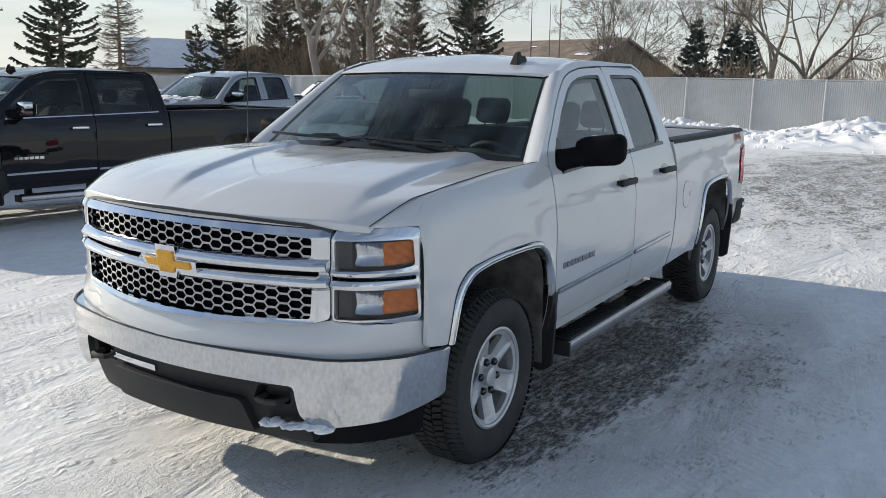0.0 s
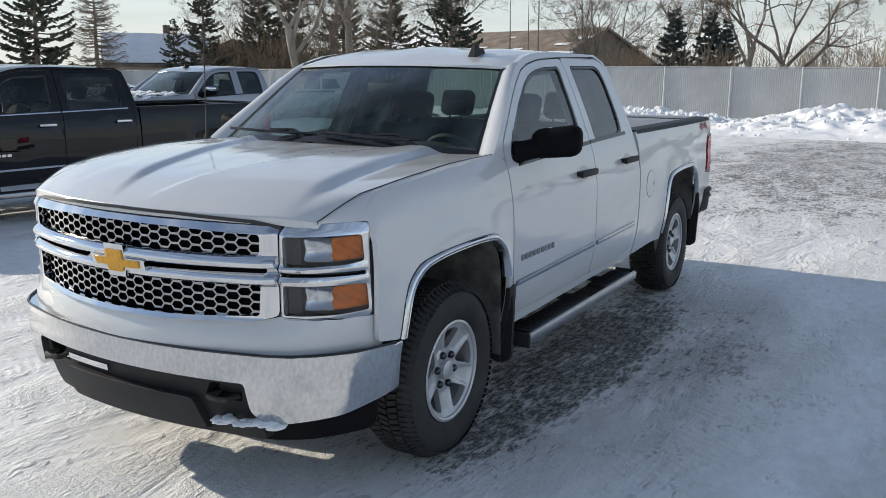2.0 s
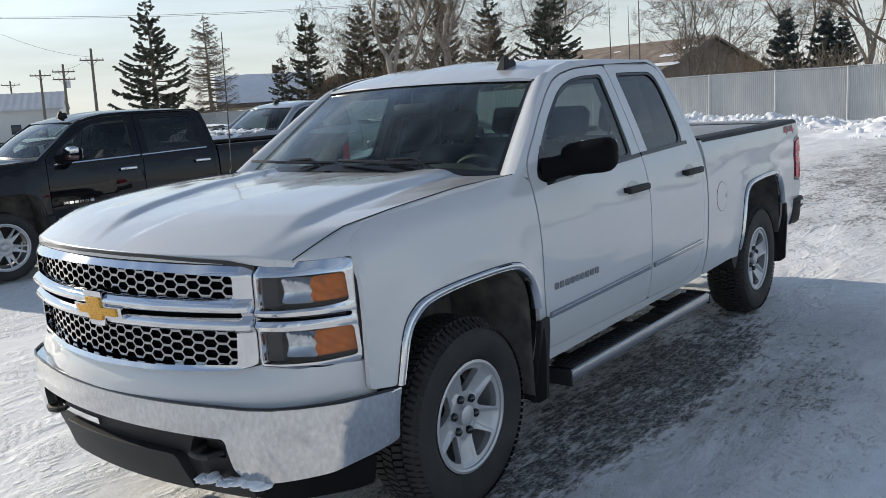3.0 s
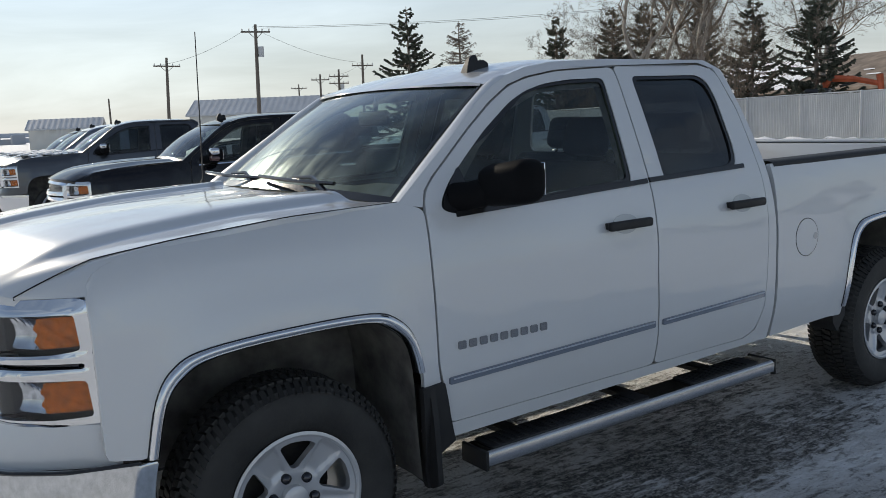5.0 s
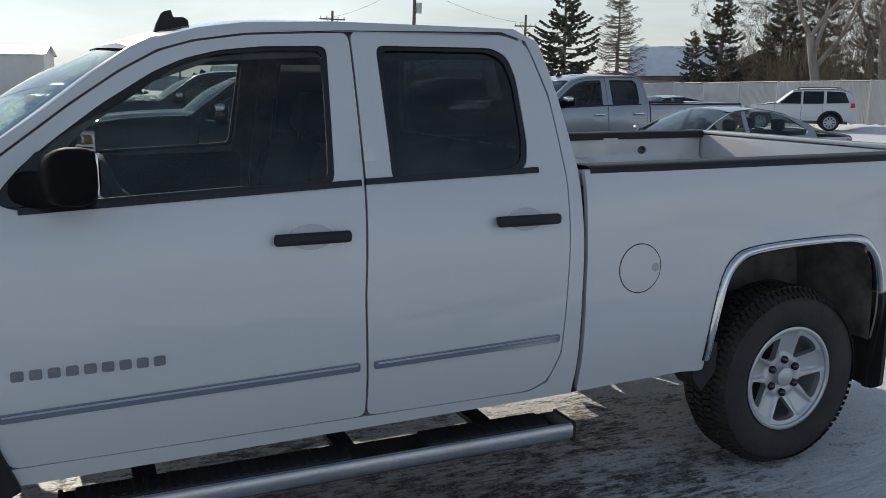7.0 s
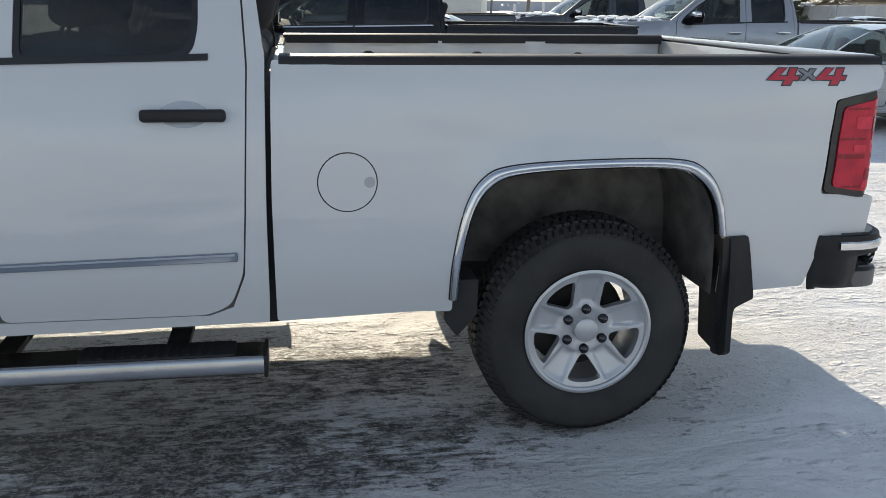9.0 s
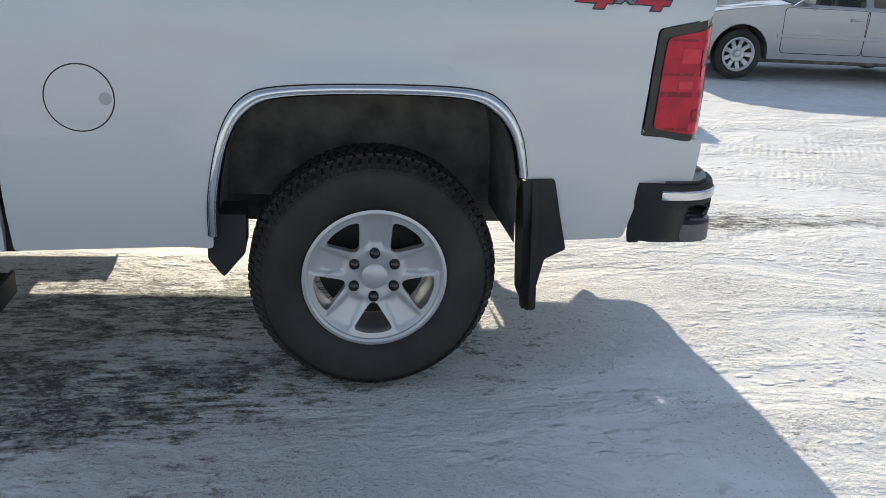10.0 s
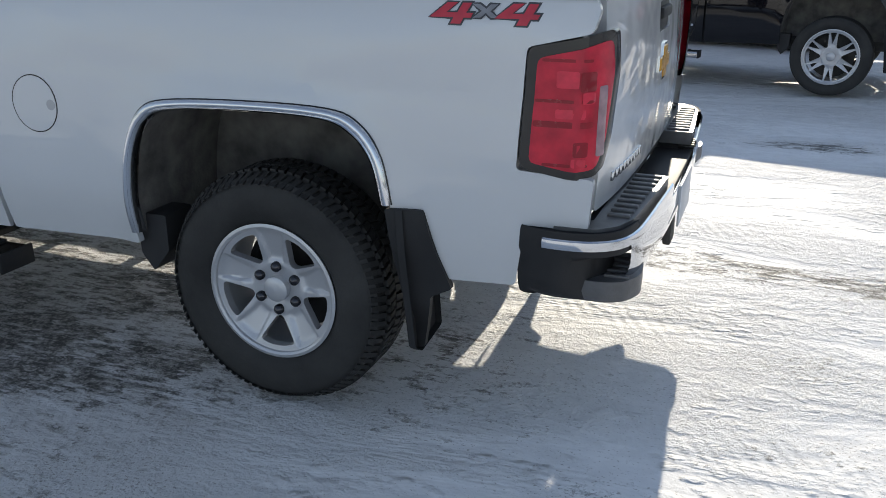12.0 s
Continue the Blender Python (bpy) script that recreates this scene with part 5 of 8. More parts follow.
            part("corner_pad", pad, BLACK_PLASTIC, b, "black plastic corner pad", 0.003)
            strip = bmesh.new()
            lip = [(0.001, 0.708), (0.007, 0.704), (0.009, 0.692), (0.007, 0.680), (0.001, 0.676)]
            sheet(lambda k, j: lip_at(k, sg, lip[j][0], lip[j][1]), range(9, 41), range(len(lip)), strip)
            bmesh.ops.recalc_face_normals(strip, faces=strip.faces[:])
            part("chrome_edge", strip, CHROME, b)
            face = bmesh.new()
            fall = [(0.002, 0.700), (0.006, 0.66), (0.006, 0.60), (0.0, 0.55), (-0.02, 0.505), (-0.05, 0.485)]
            sheet(lambda k, j: lip_at(k, sg, fall[j][0], fall[j][1] + 0.10 * max(0, (27 - k) / 4) * (j / 5) ** 1.5 - 0.045 * (k > 40) * (j == 0)), range(23, 46), range(len(fall)), face)
            bmesh.ops.recalc_face_normals(face, faces=face.faces[:])
            part("bumper_face", face, CHROME, b, "chrome bumper face", 0.003)
            tread = bmesh.new()
            top = rounded([(e - 0.19, -0.955), (e - 0.10, -0.985), (e + 0.0, -0.975), (e + 0.052, -0.925), (e + 0.082, -0.84), (e + 0.104, -0.52), (e + 0.112, -0.35), (e - 0.02, -0.35), (e - 0.02, -0.90), (e - 0.19, -0.90)], 0.012, 2)
            panel(top, lambda x, y: Vector((x, -sg * y, 0.7325)), (0, 0, -1), 0.05, step=0.2, bm=tread)
            for k in range(10):
                y0 = 0.385 + 0.050 * k
                hi_x = np.interp(y0, (0.35, 0.84, 0.92), (0.095, 0.070, 0.045))
                box(tread, (e + 0.006, -0.010, 0.728), (e + hi_x, 0.010, 0.7405), 0.004, Matrix.Translation((0, sg * y0, 0)))
            part("step_tread", tread, TREAD_SUNLIT, b, "ribbed black step tread")
            foot = bmesh.new()
            lower = rounded([(e - 0.10, -0.960), (e + 0.03, -0.962), (e + 0.085, -0.935), (e + 0.118, -0.860), (e + 0.100, -0.70), (e - 0.10, -0.70)], 0.03, 3)
            panel(lower, lambda x, y: Vector((x, -sg * y, 0.578)), (0, 0, -1), 0.060, step=0.2, bm=foot)
            for k in range(5):
                box(foot, (e + 0.02, -0.008, 0.576), (e + 0.09, 0.008, 0.586), 0.003, Matrix.Translation((0, sg * (0.74 + 0.042 * k), 0)))
            part("corner_step", foot, TREAD_SUNLIT, b, "black foot step in bumper corner")
        deck = bmesh.new()
        box(deck, (e - 0.03, -0.36, 0.640), (e + 0.118, 0.36, 0.662), 0.006)
        box(deck, (e - 0.05, -0.90, 0.690), (e - 0.012, 0.90, 0.722), 0.008)
        part("bumper_deck", deck, BLACK_PLASTIC, b, "black recessed bumper middle")
        pl = bmesh.new()
        box(pl, (e + 0.130, -0.16, 0.50), (e + 0.138, 0.16, 0.65), 0.003)
        part("number_plate", pl, PLATE, b, "pale number plate with plain bars")
        hitch = bmesh.new()
        box(hitch, (e - 0.1, -0.04, 0.40), (e + 0.10, 0.04, 0.48), 0.008)
        box(hitch, (e + 0.075, -0.052, 0.388), (e + 0.105, 0.052, 0.492), 0.008)
        part("hitch_receiver", hitch, STEEL, b)

    def under(self):
        t = self.t
        f = bmesh.new()
        for y in (-0.42, 0.42):
            box(f, (-0.75, y - 0.05, 0.42), (self.end - 0.05, y + 0.05, 0.58), 0.01)
        for x in (-0.4, 0.7, 1.6, 2.6, self.end - 0.4):
            box(f, (x, -0.42, 0.46), (x + 0.1, 0.42, 0.54), 0.01)
        part("chassis_frame", f, STEEL, t)
        for x in (0.0, self.w):
            a = bmesh.new()
            tube(a, [(x, -0.80, 0.40), (x, 0.80, 0.40)], 0.045, 12)
            bmesh.ops.create_icosphere(a, subdivisions=2, radius=0.16, matrix=Matrix.Translation((x, 0.05, 0.40)))
            part("axle", a, STEEL, t)
            for sg in (-1, 1):
                liner = bmesh.new()
                xc = 0.012 if x == 0 else self.w - 0.02
                arc = curve(self.arch(xc, -0.02 if self.fine else 0.006), 4)
                if x == 0:
                    arc += [(arc[-1][0] + 0.005, 0.43), (arc[-1][0] + 0.012, 0.34)]
                sheet(lambda k, y: Vector((arc[k][0], sg * y, arc[k][1])), range(len(arc)), [0.55, 0.75, 0.985 if self.fine else 0.975], liner)
                vs = [liner.verts.new((px, sg * 0.55, pz)) for px, pz in arc]
                liner.faces.new(vs)
                part("wheel_liner", liner, LINER, t, "black wheel-well liner")
        pan = bmesh.new()
        box(pan, (0.62, -0.90, 0.475), (self.cr - 0.04, 0.90, 0.50), 0.004)
        box(pan, (-0.45, -0.53, 0.45), (0.44, 0.53, 0.90), 0.02)
        part("floor_pan", pan, LINER, t)
        ex = bmesh.new()
        tube(ex, [(2.2, 0.55, 0.42), (self.w - 0.5, 0.60, 0.45), (self.w + 0.2, 0.62, 0.58), (self.end - 0.25, 0.66, 0.46), (self.end - 0.1, 0.80, 0.43)], 0.035, 10)
        box(ex, (1.3, 0.42, 0.36), (2.2, 0.68, 0.50), 0.05)
        part("exhaust", ex, STEEL, t)
        if self.wheels:
            for x, tr, hub_z in ((0.006, 0.860, 0.402 if self.fine else 0.398), (self.w, 0.852, 0.391 if self.fine else 0.398)):
                for sg in (-1, 1):
                    add_wheel(self.wheels, t, x, sg * tr, hub_z, sg, 0 if x > 1 else 41, self.fine)

    def cabin(self):
        t, cr = self.t, self.cr
        d = bmesh.new()
        prof = [(0.44, 1.10), (0.46, 1.335), (0.62, 1.350), (0.78, 1.335), (0.90, 1.27), (0.93, 1.12), (0.86, 0.95), (0.80, 0.70)]
        sheet(lambda k, v: Vector((prof[k][0] + 0.06 * v * v, 0.80 * v, prof[k][1] - 0.012 * v * v + (0.02 if abs(v + 0.45) < 0.2 and k in (3, 4) else 0))), range(len(prof)), [-1 + i / 12 for i in range(25)], d)
        part("dashboard", d, CABIN, t, "dark grey dashboard")
        w = bmesh.new()
        ring = [(0.19 * math.cos(2 * math.pi * i / 24), 0.19 * math.sin(2 * math.pi * i / 24)) for i in range(25)]
        tilt = Matrix.Translation((1.02, -0.40, 1.20)) @ Matrix.Rotation(radians(-25), 4, "Y")
        tube(w, [tilt @ Vector((0, a, b)) for a, b in ring], 0.017, 8, caps=False)
        for a in (0, math.pi, -math.pi / 2):
            tube(w, [tilt @ Vector((0, 0, 0)), tilt @ Vector((0, 0.185 * math.cos(a), 0.185 * math.sin(a)))], 0.016, 6)
        bmesh.ops.create_icosphere(w, subdivisions=2, radius=0.07, matrix=tilt @ Matrix.Scale(0.5, 4, (1, 0, 0)))
        tube(w, [tilt @ Vector((0, 0, 0)), tilt @ Vector((-0.22, 0, -0.02))], 0.035, 8)
        part("steering_wheel", w, CABIN, t, "dark steering wheel")
        for y in (-0.40, 0.40):
            s = new("front_seat")
            s.parent = t
            self.seat(s, 1.28, y, 0.50)
        bench = new("rear_bench")
        bench.parent = t
        for y in (-0.42, 0.42):
            self.seat(bench, cr - 0.62, y, 0.72)
        c = bmesh.new()
        box(c, (0.95, -0.14, 0.55), (1.75, 0.14, 0.92), 0.04)
        part("centre_console", c, CABIN, t)
        m = bmesh.new()
        box(m, (0.93, -0.13, 1.590), (0.96, 0.13, 1.660), 0.02)
        tube(m, [(0.95, 0, 1.65), (0.97, 0, 1.73)], 0.012, 6)
        part("inside_mirror", m, CABIN, t, "inside rear-view mirror")
        for sg in (-1, 1):
            for a, b in ((0.66, self.mid - 0.05), (self.mid + 0.05, self.dr - 0.08)):
                dp = panel(rounded([(a, 0.56), (b, 0.56), (b, 1.285), (a, 1.27)], 0.04, 2), lambda x, z: Vector((x, sg * (self.Y(x, z) - 0.075), z)), (0, sg, 0), 0.03, step=0.2)
                part("door_lining", dp, CABIN, t)

    def seat(self, parent, x, y, w):
        lean = Matrix.Translation((x + 0.42, y, 0.86)) @ Matrix.Rotation(radians(17), 4, "Y")
        b = bmesh.new()
        box(b, (x - 0.10, y - w / 2, 0.70), (x + 0.44, y + w / 2, 0.88), 0.06, seg=3)
        part("seat_cushion", b, CLOTH, parent)
        b = bmesh.new()
        box(b, (-0.08, -w / 2, -0.05), (0.08, w / 2, 0.54), 0.06, lean, 3)
        part("backrest", b, CLOTH, parent)
        b = bmesh.new()
        box(b, (-0.05, -0.13, 0.57), (0.06, 0.13, 0.76), 0.045, lean, 3)
        tube(b, [lean @ Vector((0, -0.05, 0.48)), lean @ Vector((0, -0.05, 0.60))], 0.007, 6)
        tube(b, [lean @ Vector((0, 0.05, 0.48)), lean @ Vector((0, 0.05, 0.60))], 0.007, 6)
        part("headrest", b, CLOTH, parent)

    def fittings(self):
        t, cr, mid, dr = self.t, self.cr, self.mid, self.dr
        bright = self.bright and not self.fine
        for sg in (-1, 1):
            # door handles in their scoops
            for xa, xb, z in ((1.425, 1.640, 1.152), (2.205 + (cr - 2.535), 2.420 + (cr - 2.535), 1.166)):
                h = bmesh.new()
                if self.fine:
                    xa, xb = xa - 0.016, xb + 0.020
                yy = self.Y((xa + xb) / 2, z)
                box(h, (xa, yy + 0.018, z - 0.019), (xb, yy + 0.046, z + 0.019), 0.012, seg=3)
                box(h, (xa + 0.01, yy - 0.01, z - 0.013), (xa + 0.05, yy + 0.03, z + 0.013), 0.004)
                box(h, (xb - 0.05, yy - 0.01, z - 0.013), (xb - 0.01, yy + 0.03, z + 0.013), 0.004)
                h2 = h if sg > 0 else mirrored_in(h)
                hd = part("door_handle", h2, CHROME if bright else BLACK_PLASTIC, t, "chrome door handle" if bright else "black door handle")
                # on white doors the scoop's shade is put in as a flat silver patch
                sc = [((xa + xb) / 2 + 0.074 * math.cos(q), z + 0.040 * math.sin(q)) for q in [2 * math.pi * k / 24 for k in range(24)]]
                cup = panel(sc, lambda x, zz: Vector((x, sg * (self.Y(x, zz) + 0.0025), zz)), (0, -sg, 0), 0.004, step=0.3)
                part("scoop_patch", cup, SILVER if self.paint is WHITE else self.paint, hd)
            # mirror
            m = new("door_mirror")
            m.parent = t
            m["label"] = "black door mirror"
            b = bmesh.new()
            box(b, (0.765, 0.975, 1.312), (0.900, 1.228 if sg < 0 or not self.fine else 1.150, 1.466), 0.050, Matrix.Translation((0.82, 1.12, 0)) @ Matrix.Rotation(radians(-8), 4, "Z") @ Matrix.Translation((-0.81, -1.12, 0)), 4)
            for v in b.verts:  # the foot of the shell slopes down to the door, its shoulder rounds off
                q = max(0.0, min(1.0, (1.22 - v.co.y) / 0.22))
                v.co.z -= 0.022 * q * max(0.0, (1.40 - v.co.z) / 0.09) + 0.030 * q * q * max(0.0, (v.co.z - 1.38) / 0.09)
            part("mirror_shell", b if sg > 0 else mirrored_in(b), MIRROR_BLACK, m)
            b = bmesh.new()
            tube(b, [(0.72, 0.905, 1.325), (0.765, 0.955, 1.332), (0.80, 1.00, 1.345), (0.825, 1.05, 1.355)], [0.056, 0.052, 0.052, 0.05], 12)
            part("mirror_arm", b if sg > 0 else mirrored_in(b), MIRROR_BLACK, m)
            b = bmesh.new()
            box(b, (0.905, 1.02, 1.335), (0.912, 1.20 if sg < 0 or not self.fine else 1.12, 1.448), 0.003)
            part("mirror_glass", b if sg > 0 else mirrored_in(b), CHROME, m)
            if bright:
                b = bmesh.new()
                box(b, (0.755, 1.015, 1.385), (0.87, 1.232, 1.474), 0.03, seg=3)
                part("mirror_cap", b if sg > 0 else mirrored_in(b), CHROME, m, "chrome mirror cap")
            if self.dressed:
                b = bmesh.new()
                box(b, (0.757, 1.03, 1.318), (0.86, 1.232, 1.380), 0.02, seg=2)
                part("mirror_lamp", b if sg > 0 else mirrored_in(b), MAROON, m, "brown lower mirror lamp")
            sail = [(0.650, 1.285), (0.665, 1.335), (0.765, 1.445), (0.80, 1.285)]
            sp = panel(rounded(sail, 0.02, 2), self.side_map(0.002), (0, 1, 0), 0.02, step=0.2)
            part("mirror_sail", sp if sg < 0 else mirrored_in(sp), GLOSS_BLACK, m)
            # step bar
            st = new("side_step")
            st.parent = t
            st["label"] = "polished side step with black treads"
            xa, xb = 0.745, cr - 0.005
            b = bmesh.new()
            prof = [(0.872, 0.325), (0.940, 0.312), (1.006, 0.314), (1.021, 0.326), (1.022, 0.368), (1.014, 0.382), (0.878, 0.380)]
            sheet(lambda x, k: Vector((x, sg * prof[k % 7][0], prof[k % 7][1])), [xa, xa + 0.02, (xa + xb) / 2, xb - 0.02, xb], range(8), b)
            bmesh.ops.remove_doubles(b, verts=b.verts[:], dist=1e-5)
            bmesh.ops.holes_fill(b, edges=[q for q in b.edges if q.is_boundary], sides=12)
            bmesh.ops.recalc_face_normals(b, faces=b.faces[:])
            part("step_bar", b, STEP_METAL, st, "", 0.006)
            for x0, x1 in ((xa - 0.004, xa + 0.012), (xb - 0.010, xb + 0.004)):
                b = bmesh.new()
                box(b, (x0, 0.868, 0.308), (x1, 1.024, 0.385), 0.005)
                part("end_cap", b if sg > 0 else mirrored_in(b), BLACK_PLASTIC, st)
            for x0, x1 in ((0.79, 1.66), (cr - 0.60, cr - 0.105)):
                pad = rounded([(x0, 0.880), (x1, 0.880), (x1, 1.004), (x0, 1.004)], 0.02, 3)
                b = panel(pad, lambda x, y: Vector((x, y, 0.3885)), (0, 0, -1), 0.012, step=0.12)
                pd = part("step_pad", b if sg > 0 else mirrored_in(b), BLACK_PLASTIC, st, "black rubber tread pad", 0.003)
                for k in range(int((x1 - x0 - 0.06) / 0.034) if self.fine else 0):
                    b = box(bmesh.new(), (x0 + 0.03 + 0.034 * k, 0.892, 0.386), (x0 + 0.044 + 0.034 * k, 0.994, 0.3925), 0.0015, seg=1)
                    part("pad_rib", b if sg > 0 else mirrored_in(b), BLACK_PLASTIC, pd)
            for x0 in (xa + 0.22, (xa + xb) / 2, xb - 0.34):
                b = bmesh.new()
                box(b, (x0, 0.66, 0.345), (x0 + 0.075, 0.93, 0.370), 0.004)
                box(b, (x0, 0.64, 0.345), (x0 + 0.075, 0.70, 0.50), 0.004)
                part("step_bracket", b if sg > 0 else mirrored_in(b), STEEL, st)
            # mud flaps: a leaning flap across the tyre, and a wing on the body
            for x0, z0, z1 in ((0.470, 0.285, 0.690), (self.w + 0.440, 0.275, 0.742)):
                b, own = bmesh.new(), bmesh.new()
                shape = rounded([(0.80, z0 + 0.02), (0.97, z0), (1.015, z0 + 0.03), (1.034, z1 - 0.12), (1.030, z1), (0.92, z1 - 0.01), (0.80, z1 - 0.12)], 0.012, 2)
                panel(shape, lambda y, z: Vector((x0 + 0.030 + 0.034 * (z1 - z) / (z1 - z0), sg * y, z)), (1, 0, 0), 0.022, step=0.06, bm=own)
                merge(b, own)
                own = bmesh.new()
                wing = rounded([(x0, z1), (x0 + 0.107, z1 - 0.002), (x0 + 0.140, z1 - 0.125), (x0 + 0.180, z1 - 0.250), (x0 + 0.112, z1 - 0.285), (x0 + 0.086, z0 + 0.005), (x0 + 0.052, z0)], 0.008, 2)
                panel(wing, lambda x, z: Vector((x, sg * (self.Y(x, z) + 0.014), z)), (0, -sg, 0), 0.024, step=0.06, bm=own)
                merge(b, own)
                part("mud_flap", b, BLACK_PLASTIC, t, "black plastic mud flap", 0.003)
            b = bmesh.new()
            fl = rounded([(self.w - 0.518, 0.60), (self.w - 0.40, 0.60), (self.w - 0.402, 0.475), (self.w - 0.470, 0.395), (self.w - 0.516, 0.455)], 0.008, 2)
            panel(fl, lambda x, z: Vector((x, sg * 0.958, z)), (0, -sg, 0), 0.14, step=0.1, bm=b)
            part("arch_deflector", b, BLACK_PLASTIC, t)
        # roof fin: a tall blade with a low tail
        if self.fine or self.bright:
            y0 = -0.44 if self.fine else 0.0
            side = [(1.136, -0.004), (1.150, 0.036), (1.168, 0.068), (1.180, 0.074), (1.202, 0.074), (1.208, 0.048), (1.240, 0.044), (1.256, 0.030), (1.258, -0.004)]

            def blade(sgn):
                return lambda x, h: Vector((x, y0 + sgn * (0.030 - 0.27 * h), 1.790 + (x - 1.14) * 0.20 + h + (0 if self.fine else 0.02)))

            b = bmesh.new()
            lo, hi = [[b.verts.new(blade(sgn)(x, h)) for x, h in side] for sgn in (-1, 1)]
            b.faces.new(lo)
            b.faces.new(hi[::-1])
            for k in range(len(side)):
                j = (k + 1) % len(side)
                b.faces.new((lo[j], lo[k], hi[k], hi[j]))
            bmesh.ops.recalc_face_normals(b, faces=b.faces[:])
            part("roof_fin", b, BLACK_PLASTIC, t, "black roof aerial fin", 0.004)
        if not self.fine:
            return
        # whip aerial on the far fender
        wa = bmesh.new()
        tube(wa, [(0.45, 0.925, 1.31), (0.45, 0.925, 1.345), (0.452, 0.925, 1.36), (0.475, 0.93, 2.10)], [0.016, 0.013, 0.004, 0.0025], 6)
        part("whip_aerial", wa, STEEL, t, "thin whip aerial")
        # wipers
        for y0, y1 in ((-0.62, 0.02), (0.05, 0.66)):
            wp = bmesh.new()
            pa = Vector((0.445, y0, 1.378))
            pb = Vector((0.400, y1, 1.392))
            tube(wp, [pa + Vector((-0.05, 0.06, -0.03)), pa.lerp(pb, 0.3) + Vector((-0.03, 0, 0.028)), pa.lerp(pb, 0.55) + Vector((-0.02, 0, 0.020))], [0.016, 0.009, 0.007], 6)
            tube(wp, [pa.lerp(pb, f) + Vector((-0.022 - 0.03 * math.sin(f * 3.14), 0, 0.012)) for f in (0.06, 0.3, 0.55, 0.8, 1.0)], 0.0085, 6)
            part("wiper", wp, GLOSS_BLACK, t, "black windscreen wiper")
        # plain chrome bars where the name stands
        for k in range(9):
            x0 = 0.648 + 0.0485 * k
            lt = panel(rounded([(x0, 0.792), (x0 + 0.034, 0.792), (x0 + 0.034, 0.822), (x0, 0.822)], 0.004, 1), self.side_map(0.006), (0, 1, 0), 0.007, step=0.5)
            part("name_bar", mirrored(lt), NAME_CHROME, t)
            part("name_bar", lt, NAME_CHROME, t, "small chrome name bar")
        # fuel flap: its seam, lid and finger notch, whose shade is a silver disc
        cx, cz, r = 2.803, 0.953, 0.096
        circ = [(cx + r * math.cos(q), cz + r * math.sin(q)) for q in [2 * math.pi * k / 40 for k in range(40)]]
        circ_in = [(cx + (r - 0.004) * math.cos(q), cz + (r - 0.004) * math.sin(q)) for q in [2 * math.pi * k / 40 for k in range(40)]]
        ff = part("fuel_flap", panel(circ_in, self.side_map(0.0016), (0, 1, 0), 0.004, step=0.06), self.paint, t, "round white fuel flap", 0.0012)
        part("flap_seam", panel(circ, self.side_map(0.0008), (0, 1, 0), 0.002, [circ_in], 0.3), GLOSS_BLACK, ff)
        part("notch_shade", panel([(cx + r - 0.026 + 0.018 * math.cos(q), cz + 0.018 * math.sin(q)) for q in [2 * math.pi * k / 14 for k in range(14)]], self.side_map(0.0022), (0, 1, 0), 0.002, step=0.2), SILVER, ff)
        # 4x4 decal: blocky slanted figures, red with a dark edge, the x between them grey
        four = [(0, 0.30), (0.60, 1), (1.0, 1), (0.64, 0.56), (0.96, 0.56), (1.12, 1), (1.48, 1), (1.32, 0.56), (1.56, 0.56), (1.46, 0.28), (1.22, 0.28), (1.12, 0), (0.72, 0), (0.82, 0.28)]
        ex_ = [(-0.02, 0.30), (0.28, 0.30), (0.44, 0.50), (0.62, 0.30), (0.92, 0.30), (0.62, 0.62), (0.86, 0.95), (0.56, 0.95), (0.44, 0.76), (0.22, 0.95), (-0.08, 0.95), (0.26, 0.62)]

        def grow(loop, d):
            """The outline moved outward by d."""
            out, k = [], len(loop)
            turn = 1 if sum(loop[i - 1][0] * loop[i][1] - loop[i][0] * loop[i - 1][1] for i in range(k)) > 0 else -1
            for i in range(k):
                p, a, c = Vector(loop[i]), Vector(loop[i - 1]), Vector(loop[(i + 1) % k])
                n1, n2 = [Vector((w.y, -w.x)).normalized() * turn for w in (p - a, c - p)]
                m2 = n1 + n2
                out.append(tuple(p + m2 * (d / max(0.55, m2.dot(n1)))))
            return out

        for nm, glyph, dx, mt in (("figure", four, 0.0, DECAL_RED), ("cross", ex_, 1.50, DECAL_GREY), ("figure", four, 2.22, DECAL_RED)):
            loop = [(4.205 + 0.0805 * (gx_ + dx), 1.256 + 0.056 * gz_) for gx_, gz_ in glyph]
            edge = part("decal_edge", panel(grow(loop, 0.0030), self.side_map(0.0010 + 0.0003 * (nm == "cross")), (0, 1, 0), 0.0, step=0.2), DECAL_EDGE, t, "dark edge of the 4x4 decal")
            part("decal_" + nm, panel(grow(loop, -0.0018), self.side_map(0.0020), (0, 1, 0), 0.0, step=0.2), mt, edge, "red figure of the 4x4 decal" if nm == "figure" else "grey x of the 4x4 decal")

    def snow_cover(self):
        t = self.t
        b = bmesh.new()
        rng = random.Random(8)
        for k in range(60):
            x, y = rng.uniform(-0.6, 0.45), rng.uniform(-0.8, 0.8)
            bmesh.ops.create_icosphere(b, subdivisions=1, radius=rng.uniform(0.03, 0.10), matrix=Matrix.Translation((x, y, 1.31 + 0.05 * (1 - y * y))) @ Matrix.Scale(0.35, 4, (0, 0, 1)))
        tagged(part("hood_snow", b, SNOW, t), "thin snow left on the hood", kind="stuff")


def mirrored_in(bm):
    other = mirrored(bm)
    bm.free()
    return other


